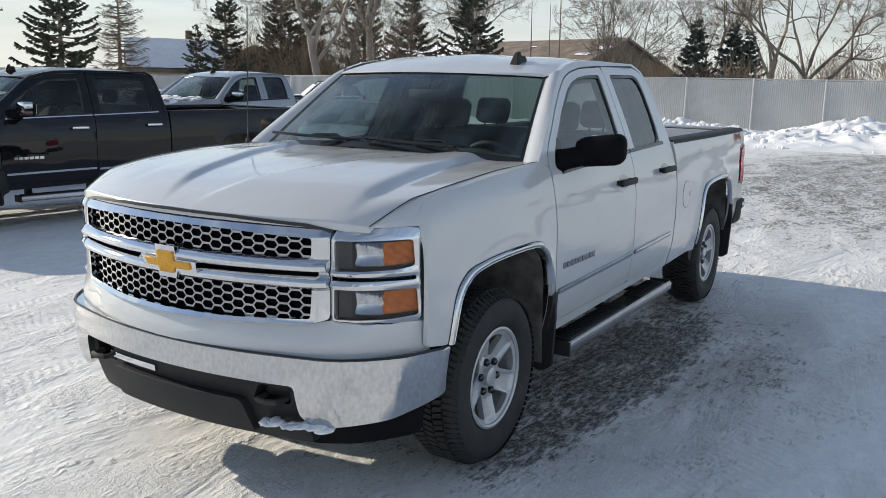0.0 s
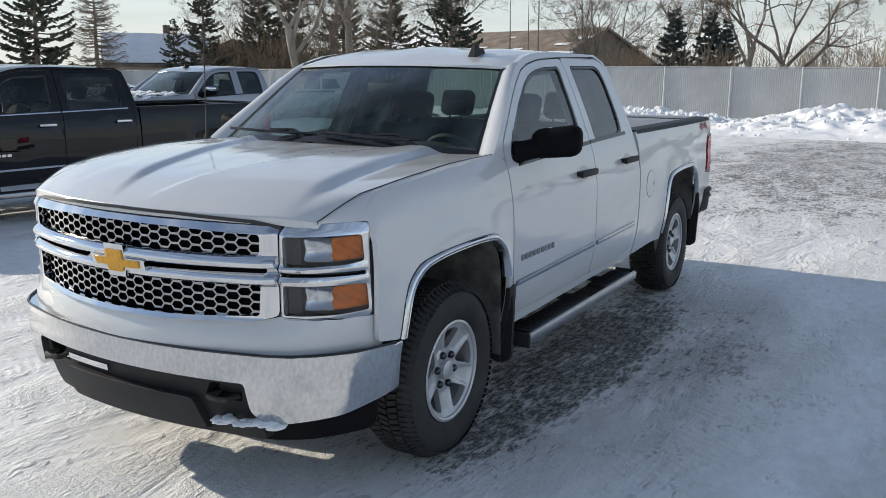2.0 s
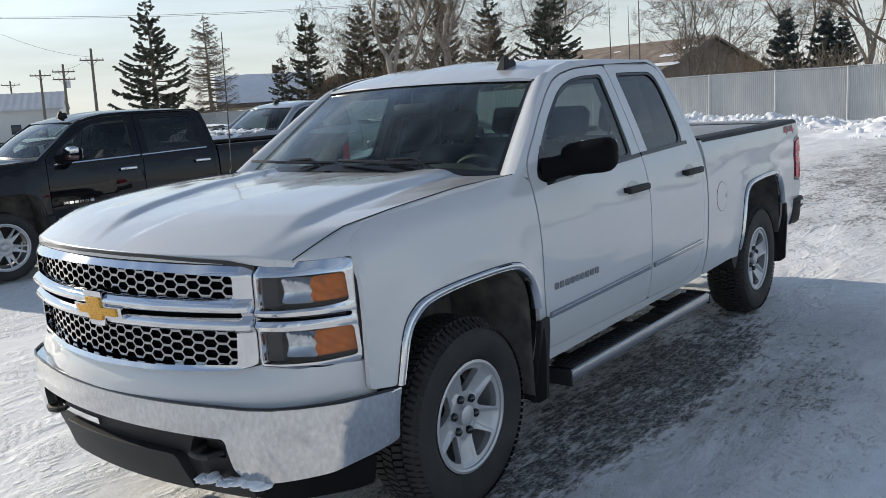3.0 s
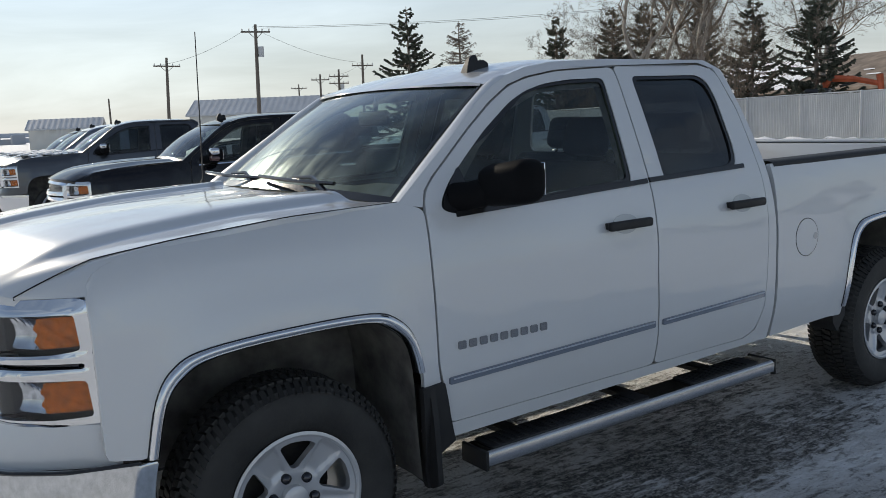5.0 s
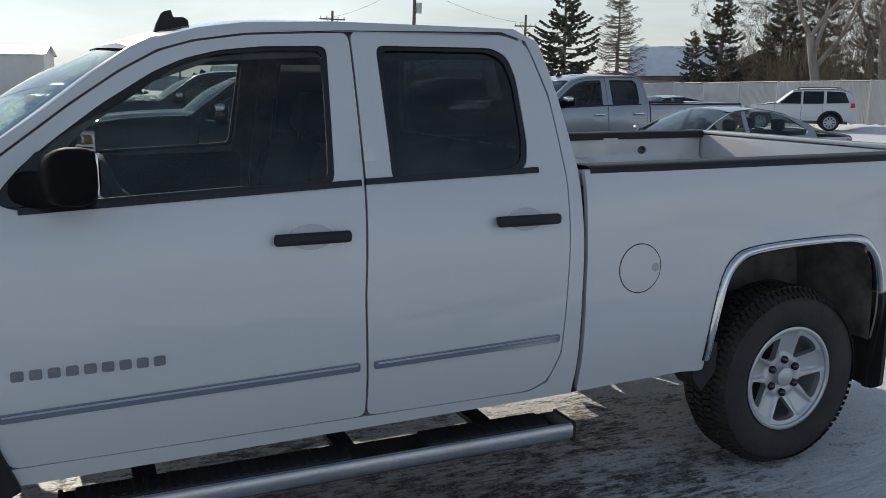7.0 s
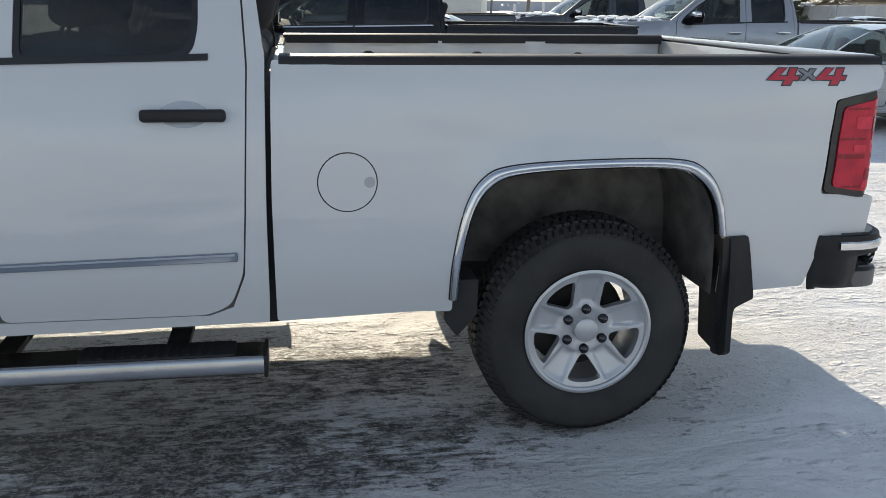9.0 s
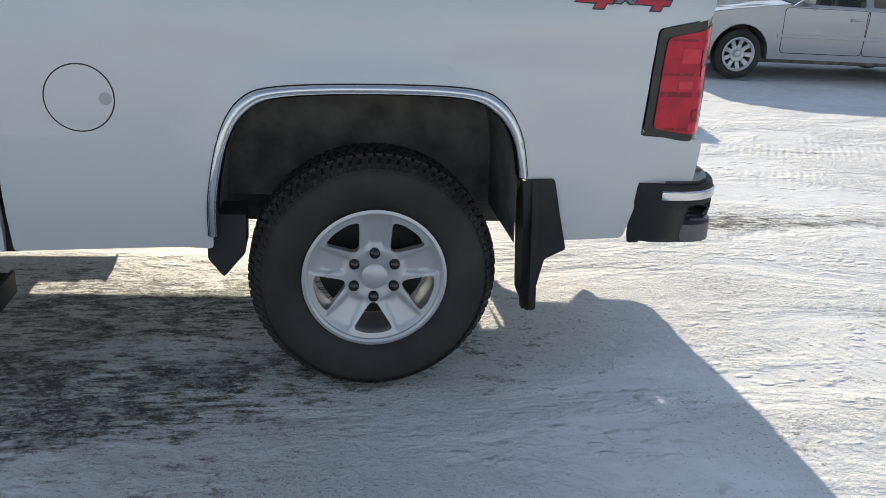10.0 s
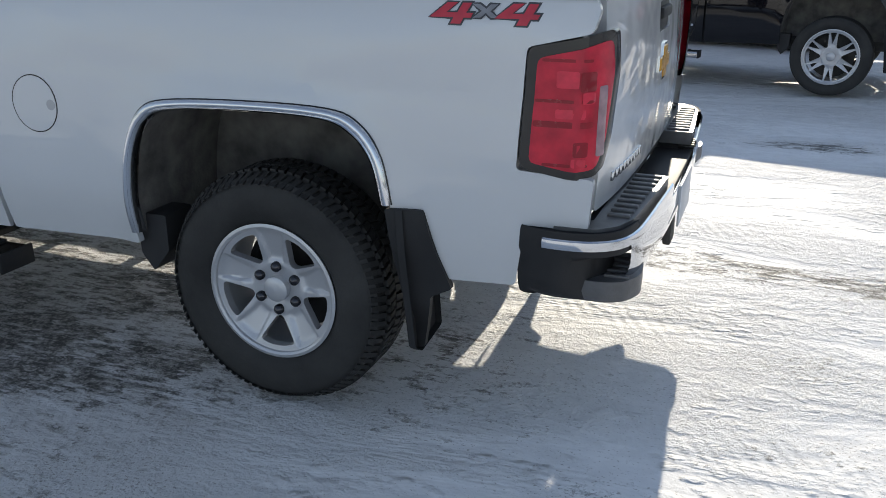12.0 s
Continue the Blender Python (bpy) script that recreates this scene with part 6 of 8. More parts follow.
def curve(pts, n):
    """A Catmull-Rom curve through points."""
    out = []
    for i in range(len(pts) - 1):
        p0, p1, p2, p3 = (Vector(pts[max(0, min(len(pts) - 1, i + k))]) for k in (-1, 0, 1, 2))
        for j in range(n):
            t = j / n
            out.append(tuple(0.5 * (2 * p1 + (p2 - p0) * t + (2 * p0 - 5 * p1 + 4 * p2 - p3) * t * t + (3 * p1 - p0 - 3 * p2 + p3) * t ** 3)))
    out.append(tuple(pts[-1]))
    return out


TRUCK_WHEELS = wheel_set(0.398, 0.265, 0.228, 5)
FANCY_WHEELS = wheel_set(0.400, 0.275, 0.268, 6, split=True, blocks=False)
Pickup("pickup_truck", Matrix(), "white pickup truck with chrome grille on packed snow", WHITE, wheels=TRUCK_WHEELS)

# ---- the lot: ground, snow banks, fence ----


def axis(lo, hi, fine, far):
    """Coordinates that are close together between lo and hi and spread out beyond."""
    mid = list(np.arange(lo, hi, fine))
    out, d, c = [], fine * 1.6, hi
    while c < far:
        out.append(c)
        c += d
        d *= 1.28
    left, d, c = [], fine * 1.6, lo - fine * 1.6
    while c > -far:
        left.append(c)
        c -= d
        d *= 1.28
    return left[::-1] + mid + out + [far * 1.3]


def lie(y):
    """The lot falls gently away beyond the white truck, then runs level."""
    q = min(40.0, max(0.0, y - 8.0))
    return -0.0115 * q * q / (q + 2.0)


def ground_height(x, y):
    near = max(0.0, 1 - max(abs(x - 6), abs(y - 2)) / 45)
    h = 0.010 * noise.noise((x * 0.9, y * 1.6, 0.0)) + 0.006 * noise.noise((x * 3.1, y * 6.0, 2.0)) + 0.003 * noise.noise((x * 11.0, y * 15.0, 5.0))
    under = math.exp(-(((x - 1.9) / 3.4) ** 4) - ((y / 1.7) ** 4))
    return (h - 0.006) * near * (1 - 0.6 * under) - 0.004 + lie(y)


gx, gy = axis(-5, 13, 0.075, 3000), axis(-5, 5, 0.075, 3000)
gv = [(x, y, ground_height(x, y)) for x in gx for y in gy]
ny = len(gy)
gf = [(i * ny + j, (i + 1) * ny + j, (i + 1) * ny + j + 1, i * ny + j + 1) for i in range(len(gx) - 1) for j in range(ny - 1)]
gm = bpy.data.meshes.new("ground")
gm.from_pydata(gv, [], gf)
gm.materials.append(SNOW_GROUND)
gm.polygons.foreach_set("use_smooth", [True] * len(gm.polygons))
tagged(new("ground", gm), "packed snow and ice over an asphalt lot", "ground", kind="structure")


def snow_bank(name, x0, x1, y0, y1, height, seed, label, nx=70, nyy=90, chunks=160, peak=0.62):
    """A ploughed ridge: a lumpy heap with blocks of crusted snow lying on it."""
    rng = random.Random(seed)

    def heap(u, v):
        x, y = x0 + (x1 - x0) * u, y0 + (y1 - y0) * v
        prof = math.sin(math.pi * min(1, u / peak * 0.5 if u < peak else 0.5 + (u - peak) / (1 - peak) * 0.5))
        ends = min(1, v * 7, (1 - v) * 7)
        lump = 0.75 + 0.55 * noise.fractal((x * 0.55 + seed, y * 0.45, seed), 1.0, 2.0, 4) + 0.30 * abs(noise.noise((x * 1.7, y * 1.5, seed + 3)))
        rough = 0.15 * noise.noise((x * 2.5, y * 2.3, seed)) + 0.10 * abs(noise.noise((x * 5.5, y * 5, seed))) + 0.06 * noise.noise((x * 9, y * 9, seed))
        return Vector((x, y, lie(y) + max(-0.05, height * max(0, prof) ** 0.8 * ends * max(0.12, lump) + rough * max(0, prof) - 0.04)))

    bm = sheet(heap, [i / nx for i in range(nx + 1)], [i / nyy for i in range(nyy + 1)])
    for k in range(chunks):
        u, v = min(0.97, max(0.03, rng.gauss(0.33, 0.2))), rng.uniform(0.03, 0.97)
        p = heap(u, v)
        r = rng.choice((0.025, 0.03, 0.04, 0.05, 0.07, 0.11)) * rng.uniform(0.7, 1.3)
        own = bmesh.new()
        bmesh.ops.create_icosphere(own, subdivisions=1, radius=r)
        for q in own.verts:
            q.co *= rng.uniform(0.6, 1.35)
        merge(bm, own, Matrix.Translation(p + Vector((0, 0, r * 0.3))) @ Matrix.Rotation(rng.uniform(0, 6), 4, "Z"))
    return solo(name, bm, SNOW, label, "snow", kind="stuff", angle=60)


snow_bank("snow_bank", 22.5, 31.6, -16.0, 4.2, 0.66, 3, "high ploughed bank of lumpy white snow", 130, 240, 420)
snow_bank("snow_bank", 27.8, 31.9, 4.0, 12.5, 0.50, 7, "low ploughed snow bank along the fence", 80, 150, 260)
snow_bank("snow_bank", 30.2, 32.0, 12.0, 40.0, 0.30, 9, "thin snow drift at the fence foot", 16, 90, 40)

FENCE_X = 32.3
fence = thing("fence", Matrix.Translation((FENCE_X, 0, 0)), "white slatted chain-link fence with steel posts", "fence")
BAY, H = 2.62, 2.02


def slat_panel():
    bm = bmesh.new()
    n = 34
    for k in range(n):
        y0, y1 = BAY * k / n + 0.011, BAY * (k + 1) / n - 0.011
        vs = [bm.verts.new(p) for p in ((0, y0, 0.05), (-0.022, (y0 + y1) / 2, 0.05), (0, y1, 0.05), (0, y1, H - 0.04), (-0.022, (y0 + y1) / 2, H - 0.04), (0, y0, H - 0.04))]
        bm.faces.new((vs[0], vs[1], vs[4], vs[5]))
        bm.faces.new((vs[1], vs[2], vs[3], vs[4]))
    # the wire in front of the slats: a lattice of thin slanting strands
    for sgn in (1, -1):
        c = -H
        while c < BAY:
            a = (max(0, c), max(0, -c)) if sgn > 0 else (max(0, c), H - max(0, -c))
            ln = min(BAY - a[0], (H - a[1]) if sgn > 0 else a[1])
            if ln > 0.05:
                p, q = Vector((-0.016, a[0], a[1])), Vector((-0.016, a[0] + ln, a[1] + sgn * ln))
                w = Vector((0, 0.003, -0.003 * sgn))
                bm.faces.new([bm.verts.new(z) for z in (p - w, q - w, q + w, p + w)])
            c += 0.105
    backing = [bm.verts.new(p) for p in ((0.012, 0, 0.05), (0.012, BAY, 0.05), (0.012, BAY, H - 0.04), (0.012, 0, H - 0.04))]
    bm.faces.new(backing)
    return finish("slat_panel", bm, FENCE_WHITE)


slats = slat_panel()
pb = bmesh.new()
tube(pb, [(0, 0, -0.1), (0, 0, H + 0.02), (0, 0, H + 0.05)], [0.04, 0.04, 0.012], 10)
post_mesh = finish("post", pb, FENCE_POST)
rb_ = bmesh.new()
tube(rb_, [(-0.01, 0, H), (-0.01, BAY, H)], 0.024, 8)
rail_mesh = finish("top_rail", rb_, FENCE_POST)
frng = random.Random(12)
for k in range(-13, 17):
    y = 2.17 + BAY * k
    link("post", post_mesh, fence, Matrix.Translation((-0.03, y, lie(y))))
    link("slat_panel", slats, fence, Matrix.Translation((frng.uniform(-0.02, 0.02), y, lie(y + BAY / 2) + frng.uniform(-0.02, 0.02))) @ Matrix.Rotation(radians(frng.uniform(-0.6, 0.6)), 4, "Y"))
    link("top_rail", rail_mesh, fence, Matrix.Translation((0, y, lie(y))) @ Matrix.Rotation((lie(y + BAY) - lie(y)) / BAY, 4, "X"))

# ---- parked pickups ----


def at(x, y, turn=0.0):
    """Where a vehicle's front axle stands, and its turn."""
    return pose(x, y, lie(y), 0, 0, turn)


Pickup("pickup_truck", at(1.80, 7.22, -7.5) @ Matrix.Scale(0.945, 4), "black crew-cab pickup with chrome mirrors and sill step", BLACK_PAINT, cab_rear=2.78, wheelbase=4.06, wheels=FANCY_WHEELS, fine=False, group="parked pickups", dressed=True)
Pickup("pickup_truck", at(8.02, 10.30, -3) @ Matrix.Scale(0.975, 4), "silver crew-cab pickup with thin snow on its hood", SILVER, cab_rear=2.58, wheelbase=3.66, wheels=FANCY_WHEELS, fine=False, group="parked pickups", snow=True)
Pickup("pickup_truck", at(2.15, 13.6, -9), "dark grey pickup with a chrome front bumper", GREY_DARK, cab_rear=2.58, wheelbase=3.66, wheels=FANCY_WHEELS, fine=False, group="parked pickups", snow=True)
Pickup("pickup_truck", at(2.45, 16.8, -8), "blue-grey pickup under light frost", BLUE_GREY, cab_rear=2.58, wheelbase=3.66, wheels=FANCY_WHEELS, fine=False, group="parked pickups", snow=True)
Pickup("pickup_truck", at(2.9, 20.2, -8), "black pickup with a frosted hood", BLACK_PAINT, cab_rear=2.62, wheelbase=3.72, wheels=FANCY_WHEELS, fine=False, group="parked pickups", snow=True)
Pickup("pickup_truck", at(8.7, 18.2, -4), "dark pickup with a snowy hood and windscreen", GREY_DARK, cab_rear=2.58, wheelbase=3.66, wheels=FANCY_WHEELS, fine=False, group="parked pickups", snow=True)
Pickup("pickup_truck", at(0.4, 42.6, 55), "white pickup standing across the lot", WHITE, cab_rear=2.58, wheelbase=3.66, wheels=FANCY_WHEELS, fine=False, group="parked pickups")
Pickup("pickup_truck", at(4.3, 48.5, 90), "dark pickup seen head-on across the lot", GREY_DARK, cab_rear=2.58, wheelbase=3.66, wheels=FANCY_WHEELS, fine=False, group="parked pickups")

# ---- parked cars ----
CAR_WHEELS = wheel_set(0.320, 0.205, 0.208, 9, blocks=False)
CAR_KINDS = dict(
    sedan=dict(wb=2.78, half=0.90, R=0.32, top=[(-0.92, 0.42, "front_bumper"), (-0.95, 0.58, "front_bumper"), (-0.88, 0.72, "hood"), (-0.40, 0.86, "hood"), (0.30, 0.955, "hood"), (0.62, 0.985, "windshield"), (1.05, 1.22, "windshield"), (1.42, 1.375, "roof"), (1.80, 1.415, "roof"), (2.25, 1.395, "roof"), (2.62, 1.31, "rear_window"), (3.28, 1.045, "trunk_lid"), (3.75, 1.00, "trunk_lid"), (3.84, 0.95, "rear_bumper"), (3.90, 0.70, "rear_bumper"), (3.86, 0.40, None)],
               belt=0.93, bottom=0.26, doors=(0.52, 1.62, 2.62), win=[[(0.72, 0.965), (1.10, 1.20), (1.40, 1.330), (1.62, 1.355), (1.60, 0.955)], [(1.68, 0.957), (1.70, 1.360), (2.20, 1.345), (2.52, 1.255), (2.86, 1.06), (2.80, 0.985)]], tumble=0.52),
    suv=dict(wb=2.62, half=0.90, R=0.36, top=[(-0.84, 0.48, "front_bumper"), (-0.86, 0.70, "front_bumper"), (-0.80, 0.90, "hood"), (-0.30, 1.02, "hood"), (0.42, 1.09, "hood"), (0.58, 1.11, "windshield"), (0.95, 1.42, "windshield"), (1.18, 1.60, "roof"), (1.55, 1.665, "roof"), (2.60, 1.675, "roof"), (3.18, 1.635, "roof"), (3.32, 1.56, "rear_window"), (3.52, 1.10, "rear_hatch"), (3.56, 0.70, "rear_bumper"), (3.58, 0.48, "rear_bumper"), (3.50, 0.40, None)],
             belt=1.06, bottom=0.34, doors=(0.52, 1.52, 2.30), win=[[(0.72, 1.09), (1.00, 1.38), (1.20, 1.545), (1.50, 1.575), (1.50, 1.085)], [(1.58, 1.085), (1.58, 1.58), (2.34, 1.585), (2.34, 1.10)], [(2.44, 1.11), (2.44, 1.585), (3.10, 1.555), (3.28, 1.14)]], tumble=0.34))


def car(kind, name, m, label, paint_mat, category, group="parked cars", glass_mat=None, snowy=False):
    """A car, nose towards -x, front axle above its origin: body sides with arches, doors, panes, skins over the top, lamps, wheels."""
    k = CAR_KINDS[kind]
    wb, half, R, top = k["wb"], k["half"], k["R"], k["top"]
    g = glass_mat or GLASS_DARK
    t = thing(name, m, label, category, group)
    xs = [p[0] for p in top]
    x_lo, x_hi = min(xs), max(xs)

    def Y(x, z):
        y = half - 0.10 * max(0, (0.5 - z)) ** 1.2 - (0.05 * max(0, z - 0.68)) - k["tumble"] * max(0, z - k["belt"])
        y -= 0.20 * max(0, (x_lo + 0.65 - x) / 0.65) ** 2 + 0.12 * max(0, (x - x_hi + 0.6) / 0.6) ** 2
        return y

    def zt(x):
        return float(np.interp(x, [p[0] for p in top[1:-2]], [p[1] for p in top[1:-2]]))

    # the skins: strips across the car between the points of the middle line
    groups = {}
    for (xa, za, nm), (xb, zb, _) in zip(top, top[1:]):
        groups.setdefault(nm, []).append(((xa, za), (xb, zb)))
    for nm, segs in groups.items():
        pts = curve([segs[0][0]] + [q for _, q in segs], 4)

        def skin(i, v):
            x, z = pts[i]
            w = Y(x, z - 0.015) - 0.004
            crown = (0.035 if nm in ("hood", "roof", "trunk_lid") else 0.05) * (1 - v * v)
            if nm in ("front_bumper", "rear_bumper"):
                return Vector((x + (0.16 if nm[0] == "f" else -0.12) * v ** 4, w * v, z))
            bend = 0.10 * v * v * (1 if nm in ("windshield",) else -1 if nm in ("rear_window", "rear_hatch") else 0)
            return Vector((x + bend * (0.6 if nm == "windshield" else 0.5), w * v, z - 0.03 + crown))

        bm = sheet(skin, range(len(pts)), [-1 + i / 8 for i in range(17)])
        pane = nm in ("windshield", "rear_window")
        ob = part(nm, bm, GLASS_CLEAR if pane and not snowy else (SNOW if pane and nm == "windshield" else g if pane else paint_mat), t)
        if pane:
            ob.visible_shadow = False
    # sides
    arcs = []
    for xc in (0.0, wb):
        arcs.append([(xc + (R + 0.055) * math.cos(a), R + (R + 0.055) * math.sin(a)) for a in [math.pi * j / 14 - 0.1 + 0.2 * j / 14 for j in range(15)]])
    top_line = [(x, min(zt(x) - 0.03, k["belt"] + 0.012)) for x in np.linspace(x_hi - 0.06, x_lo + 0.06, 24)]
    low = k["bottom"]
    outline = [(x_lo + 0.06, 0.46), (x_lo + 0.16, low + 0.04)] + [p for p in arcs[0][::-1] if p[1] > low] + [p for p in arcs[1][::-1] if p[1] > low] + [(x_hi - 0.12, low + 0.08), (x_hi - 0.05, 0.50)] + top_line
    green = [(x, zt(x) - 0.045) for x in np.linspace(k["win"][0][0][0] - 0.10, k["win"][-1][-1][0] + 0.16, 26)]
    green = [p for p in green if p[1] > k["belt"]]
    green_out = [(green[0][0] - 0.05, k["belt"])] + green + [(green[-1][0] + 0.05, k["belt"])]
    for sg in (-1, 1):
        fm = (lambda off: lambda x, z: Vector((x, sg * (Y(x, z) + off), z)))
        part("body_side", panel(outline, fm(0), (0, -sg, 0), 0.04, step=0.12), paint_mat, t, bevel=0.006)
        holes = [rounded(w, 0.03, 2) for w in k["win"]]
        part("window_frame", panel(green_out, fm(0), (0, -sg, 0), 0.03, holes, 0.12), paint_mat, t)
        for w in holes:
            p = part("window", panel(w, fm(-0.010), (0, -sg, 0), 0, step=0.3), g, t)
            p.visible_shadow = g is GLASS_DARK
        d = k["doors"]
        for a, b in zip(d, d[1:]):
            seam = bmesh.new()
            loop = rounded([(a, low + 0.10), (b, low + 0.10), (b + 0.03, k["belt"] - 0.01), (a - 0.01, k["belt"] - 0.01)], 0.06, 3)
            ins = rounded([(a + 0.008, low + 0.108), (b - 0.008, low + 0.108), (b + 0.022, k["belt"] - 0.016), (a - 0.002, k["belt"] - 0.016)], 0.055, 3)
            panel(loop, fm(0.003), (0, -sg, 0), 0.0, [ins], 0.3, seam)
            dr = part("door_seam", seam, GLOSS_BLACK, t)
            h = bmesh.new()
            yy = Y(b - 0.14, k["belt"] - 0.13)
            box(h, (b - 0.22, sg * yy - 0.02, k["belt"] - 0.145), (b - 0.06, sg * yy + 0.02, k["belt"] - 0.115), 0.008)
            part("door_handle", h, paint_mat, t)
        mo = panel([(0.46, 0.555), (wb - 0.46, 0.555), (wb - 0.46, 0.595), (0.46, 0.595)], fm(0.012), (0, -sg, 0), 0.014, step=0.4)
        part("side_moulding", mo, paint_mat, t, bevel=0.004)
        mr = bmesh.new()
        box(mr, (k["win"][0][0][0] + 0.02, sg * (half + 0.02) - 0.075, k["belt"] + 0.03), (k["win"][0][0][0] + 0.13, sg * (half + 0.02) + 0.075, k["belt"] + 0.15), 0.04, seg=3)
        part("door_mirror", mr, paint_mat if kind == "sedan" else BLACK_PLASTIC, t)
        hl = panel(rounded([(x_lo + 0.10, 0.62), (x_lo + 0.42, 0.66), (x_lo + 0.46, 0.74), (x_lo + 0.14, 0.72)], 0.03, 2), fm(0.006), (0, -sg, 0), 0.02, step=0.1)
        part("headlight", hl, REFLECTOR, t)
        z0 = 0.72 if kind == "sedan" else 0.95
        tl = panel(rounded([(x_hi - 0.26, z0), (x_hi - 0.08, z0), (x_hi - 0.10, z0 + 0.18), (x_hi - 0.24, z0 + 0.18)], 0.02, 2), fm(0.006), (0, -sg, 0), 0.02, step=0.1)
        part("tail_light", tl, RED_LENS, t)
        if kind == "suv":
            rr = bmesh.new()
            yr = Y(1.8, 1.64)
            tube(rr, [(1.35, sg * (yr - 0.04), 1.64), (1.45, sg * (yr - 0.03), 1.72), (2.9, sg * (yr - 0.03), 1.73), (3.02, sg * (yr - 0.04), 1.64)], 0.016, 6)
            part("roof_bar", rr, BLACK_PLASTIC, t)
            for xc in (0.0, wb):
                ring = [(xc + (R + 0.12) * math.cos(a), R + (R + 0.12) * math.sin(a)) for a in [math.pi * j / 14 for j in range(15)]]
                inner = [(xc + (R + 0.05) * math.cos(a), R + (R + 0.05) * math.sin(a)) for a in [math.pi * j / 14 for j in range(15)]]
                part("arch_flare", panel(ring + inner[::-1], fm(0.015), (0, -sg, 0), 0.03, step=0.3), BLACK_PLASTIC, t)
    for xc in (0.0, wb):
        for sg in (-1, 1):
            wl_ = bmesh.new()
            own = arcs[0] if xc == 0 else arcs[1]
            sheet(lambda i, y: Vector((own[i][0], sg * y, own[i][1])), range(len(own)), [half - 0.35, half - 0.02], wl_)
            wl_.faces.new([wl_.verts.new((p[0], sg * (half - 0.35), p[1])) for p in own])
            part("wheel_liner", wl_, LINER, t)
            w = add_wheel(CAR_WHEELS, t, xc, sg * (half - 0.115), R, sg, 11 * (1 + xc), False)
            w.scale = (R / 0.32, 1, R / 0.32)
    fl = bmesh.new()
    box(fl, (x_lo + 0.3, -half + 0.15, low - 0.04), (x_hi - 0.3, half - 0.15, low + 0.06), 0.02)
    part("floor_pan", fl, LINER, t)
    ins_ = bmesh.new()
    for x0, y0, w0 in ((1.25, -0.36, 0.46), (1.25, 0.36, 0.46), (2.25, 0.0, 1.2)):
        box(ins_, (x0 + 0.30, y0 - w0 / 2, low + 0.2), (x0 + 0.46, y0 + w0 / 2, k["belt"] + 0.10), 0.06)
        for yy in ((y0,) if w0 < 1 else (-0.35, 0.35)):
            box(ins_, (x0 + 0.36, yy - 0.13, k["belt"] + 0.10), (x0 + 0.46, yy + 0.13, k["belt"] + 0.29), 0.045)
    part("seats", ins_, CLOTH, t)
    db = bmesh.new()
    box(db, (0.45, -half + 0.12, low + 0.3), (0.95, half - 0.12, k["belt"] - 0.02), 0.06)
    part("dashboard", db, CABIN, t)
    if snowy:
        b = sheet(lambda u, v: Vector((np.interp(u, [0, 1], [top[2][0] + 0.1, top[4][0] + 0.1]), v * (half - 0.12), float(np.interp(u, [0, 1], [top[2][1], top[4][1]])) + 0.035 + 0.015 * noise.noise((u * 9, v * 6, 1)))), [i / 12 for i in range(13)], [-1 + i / 8 for i in range(17)])
        part("snow_cover", b, SNOW, t, "snow lying on the hood")
        b = sheet(lambda u, v: Vector((np.interp(u, [0, 1], [k["win"][0][2][0] + 0.1, top[-6][0] - 0.35]), v * (Y(1.8, zt(1.8)) - 0.08), zt(np.interp(u, [0, 1], [k["win"][0][2][0] + 0.1, top[-6][0] - 0.35])) + 0.035 - 0.02 * v * v + 0.012 * noise.noise((u * 9, v * 6, 4)))), [i / 12 for i in range(13)], [-1 + i / 8 for i in range(17)])
        part("snow_cover", b, SNOW, t, "snow lying on the roof")
    return t


car("sedan", "sedan", at(8.42, 6.95, -2) @ Matrix.Scale(0.93, 4), "silver four-door sedan parked on snow", SILVER, "car", glass_mat=GLASS_TINT)
car("sedan", "sedan", at(2.55, 10.75, -10), "pale sedan with a snow-covered windscreen", WHITE, "car", snowy=True)
car("sedan", "sedan", at(9.0, 14.6, -4), "white sedan with snow on hood and roof", WHITE, "car", snowy=True)
car("sedan", "sedan", at(15.2, 17.4, -6), "grey sedan beyond the silver pickup", BLUE_GREY, "car")
car("suv", "suv", at(27.5, 24.4, -43), "white compact SUV with black arch trim and snow on top", WHITE, "car", snowy=True)
car("suv", "suv", at(2.4, 44.8, -78), "dark red SUV seen from behind across the lot", MAROON, "car")

# ---- trees ----


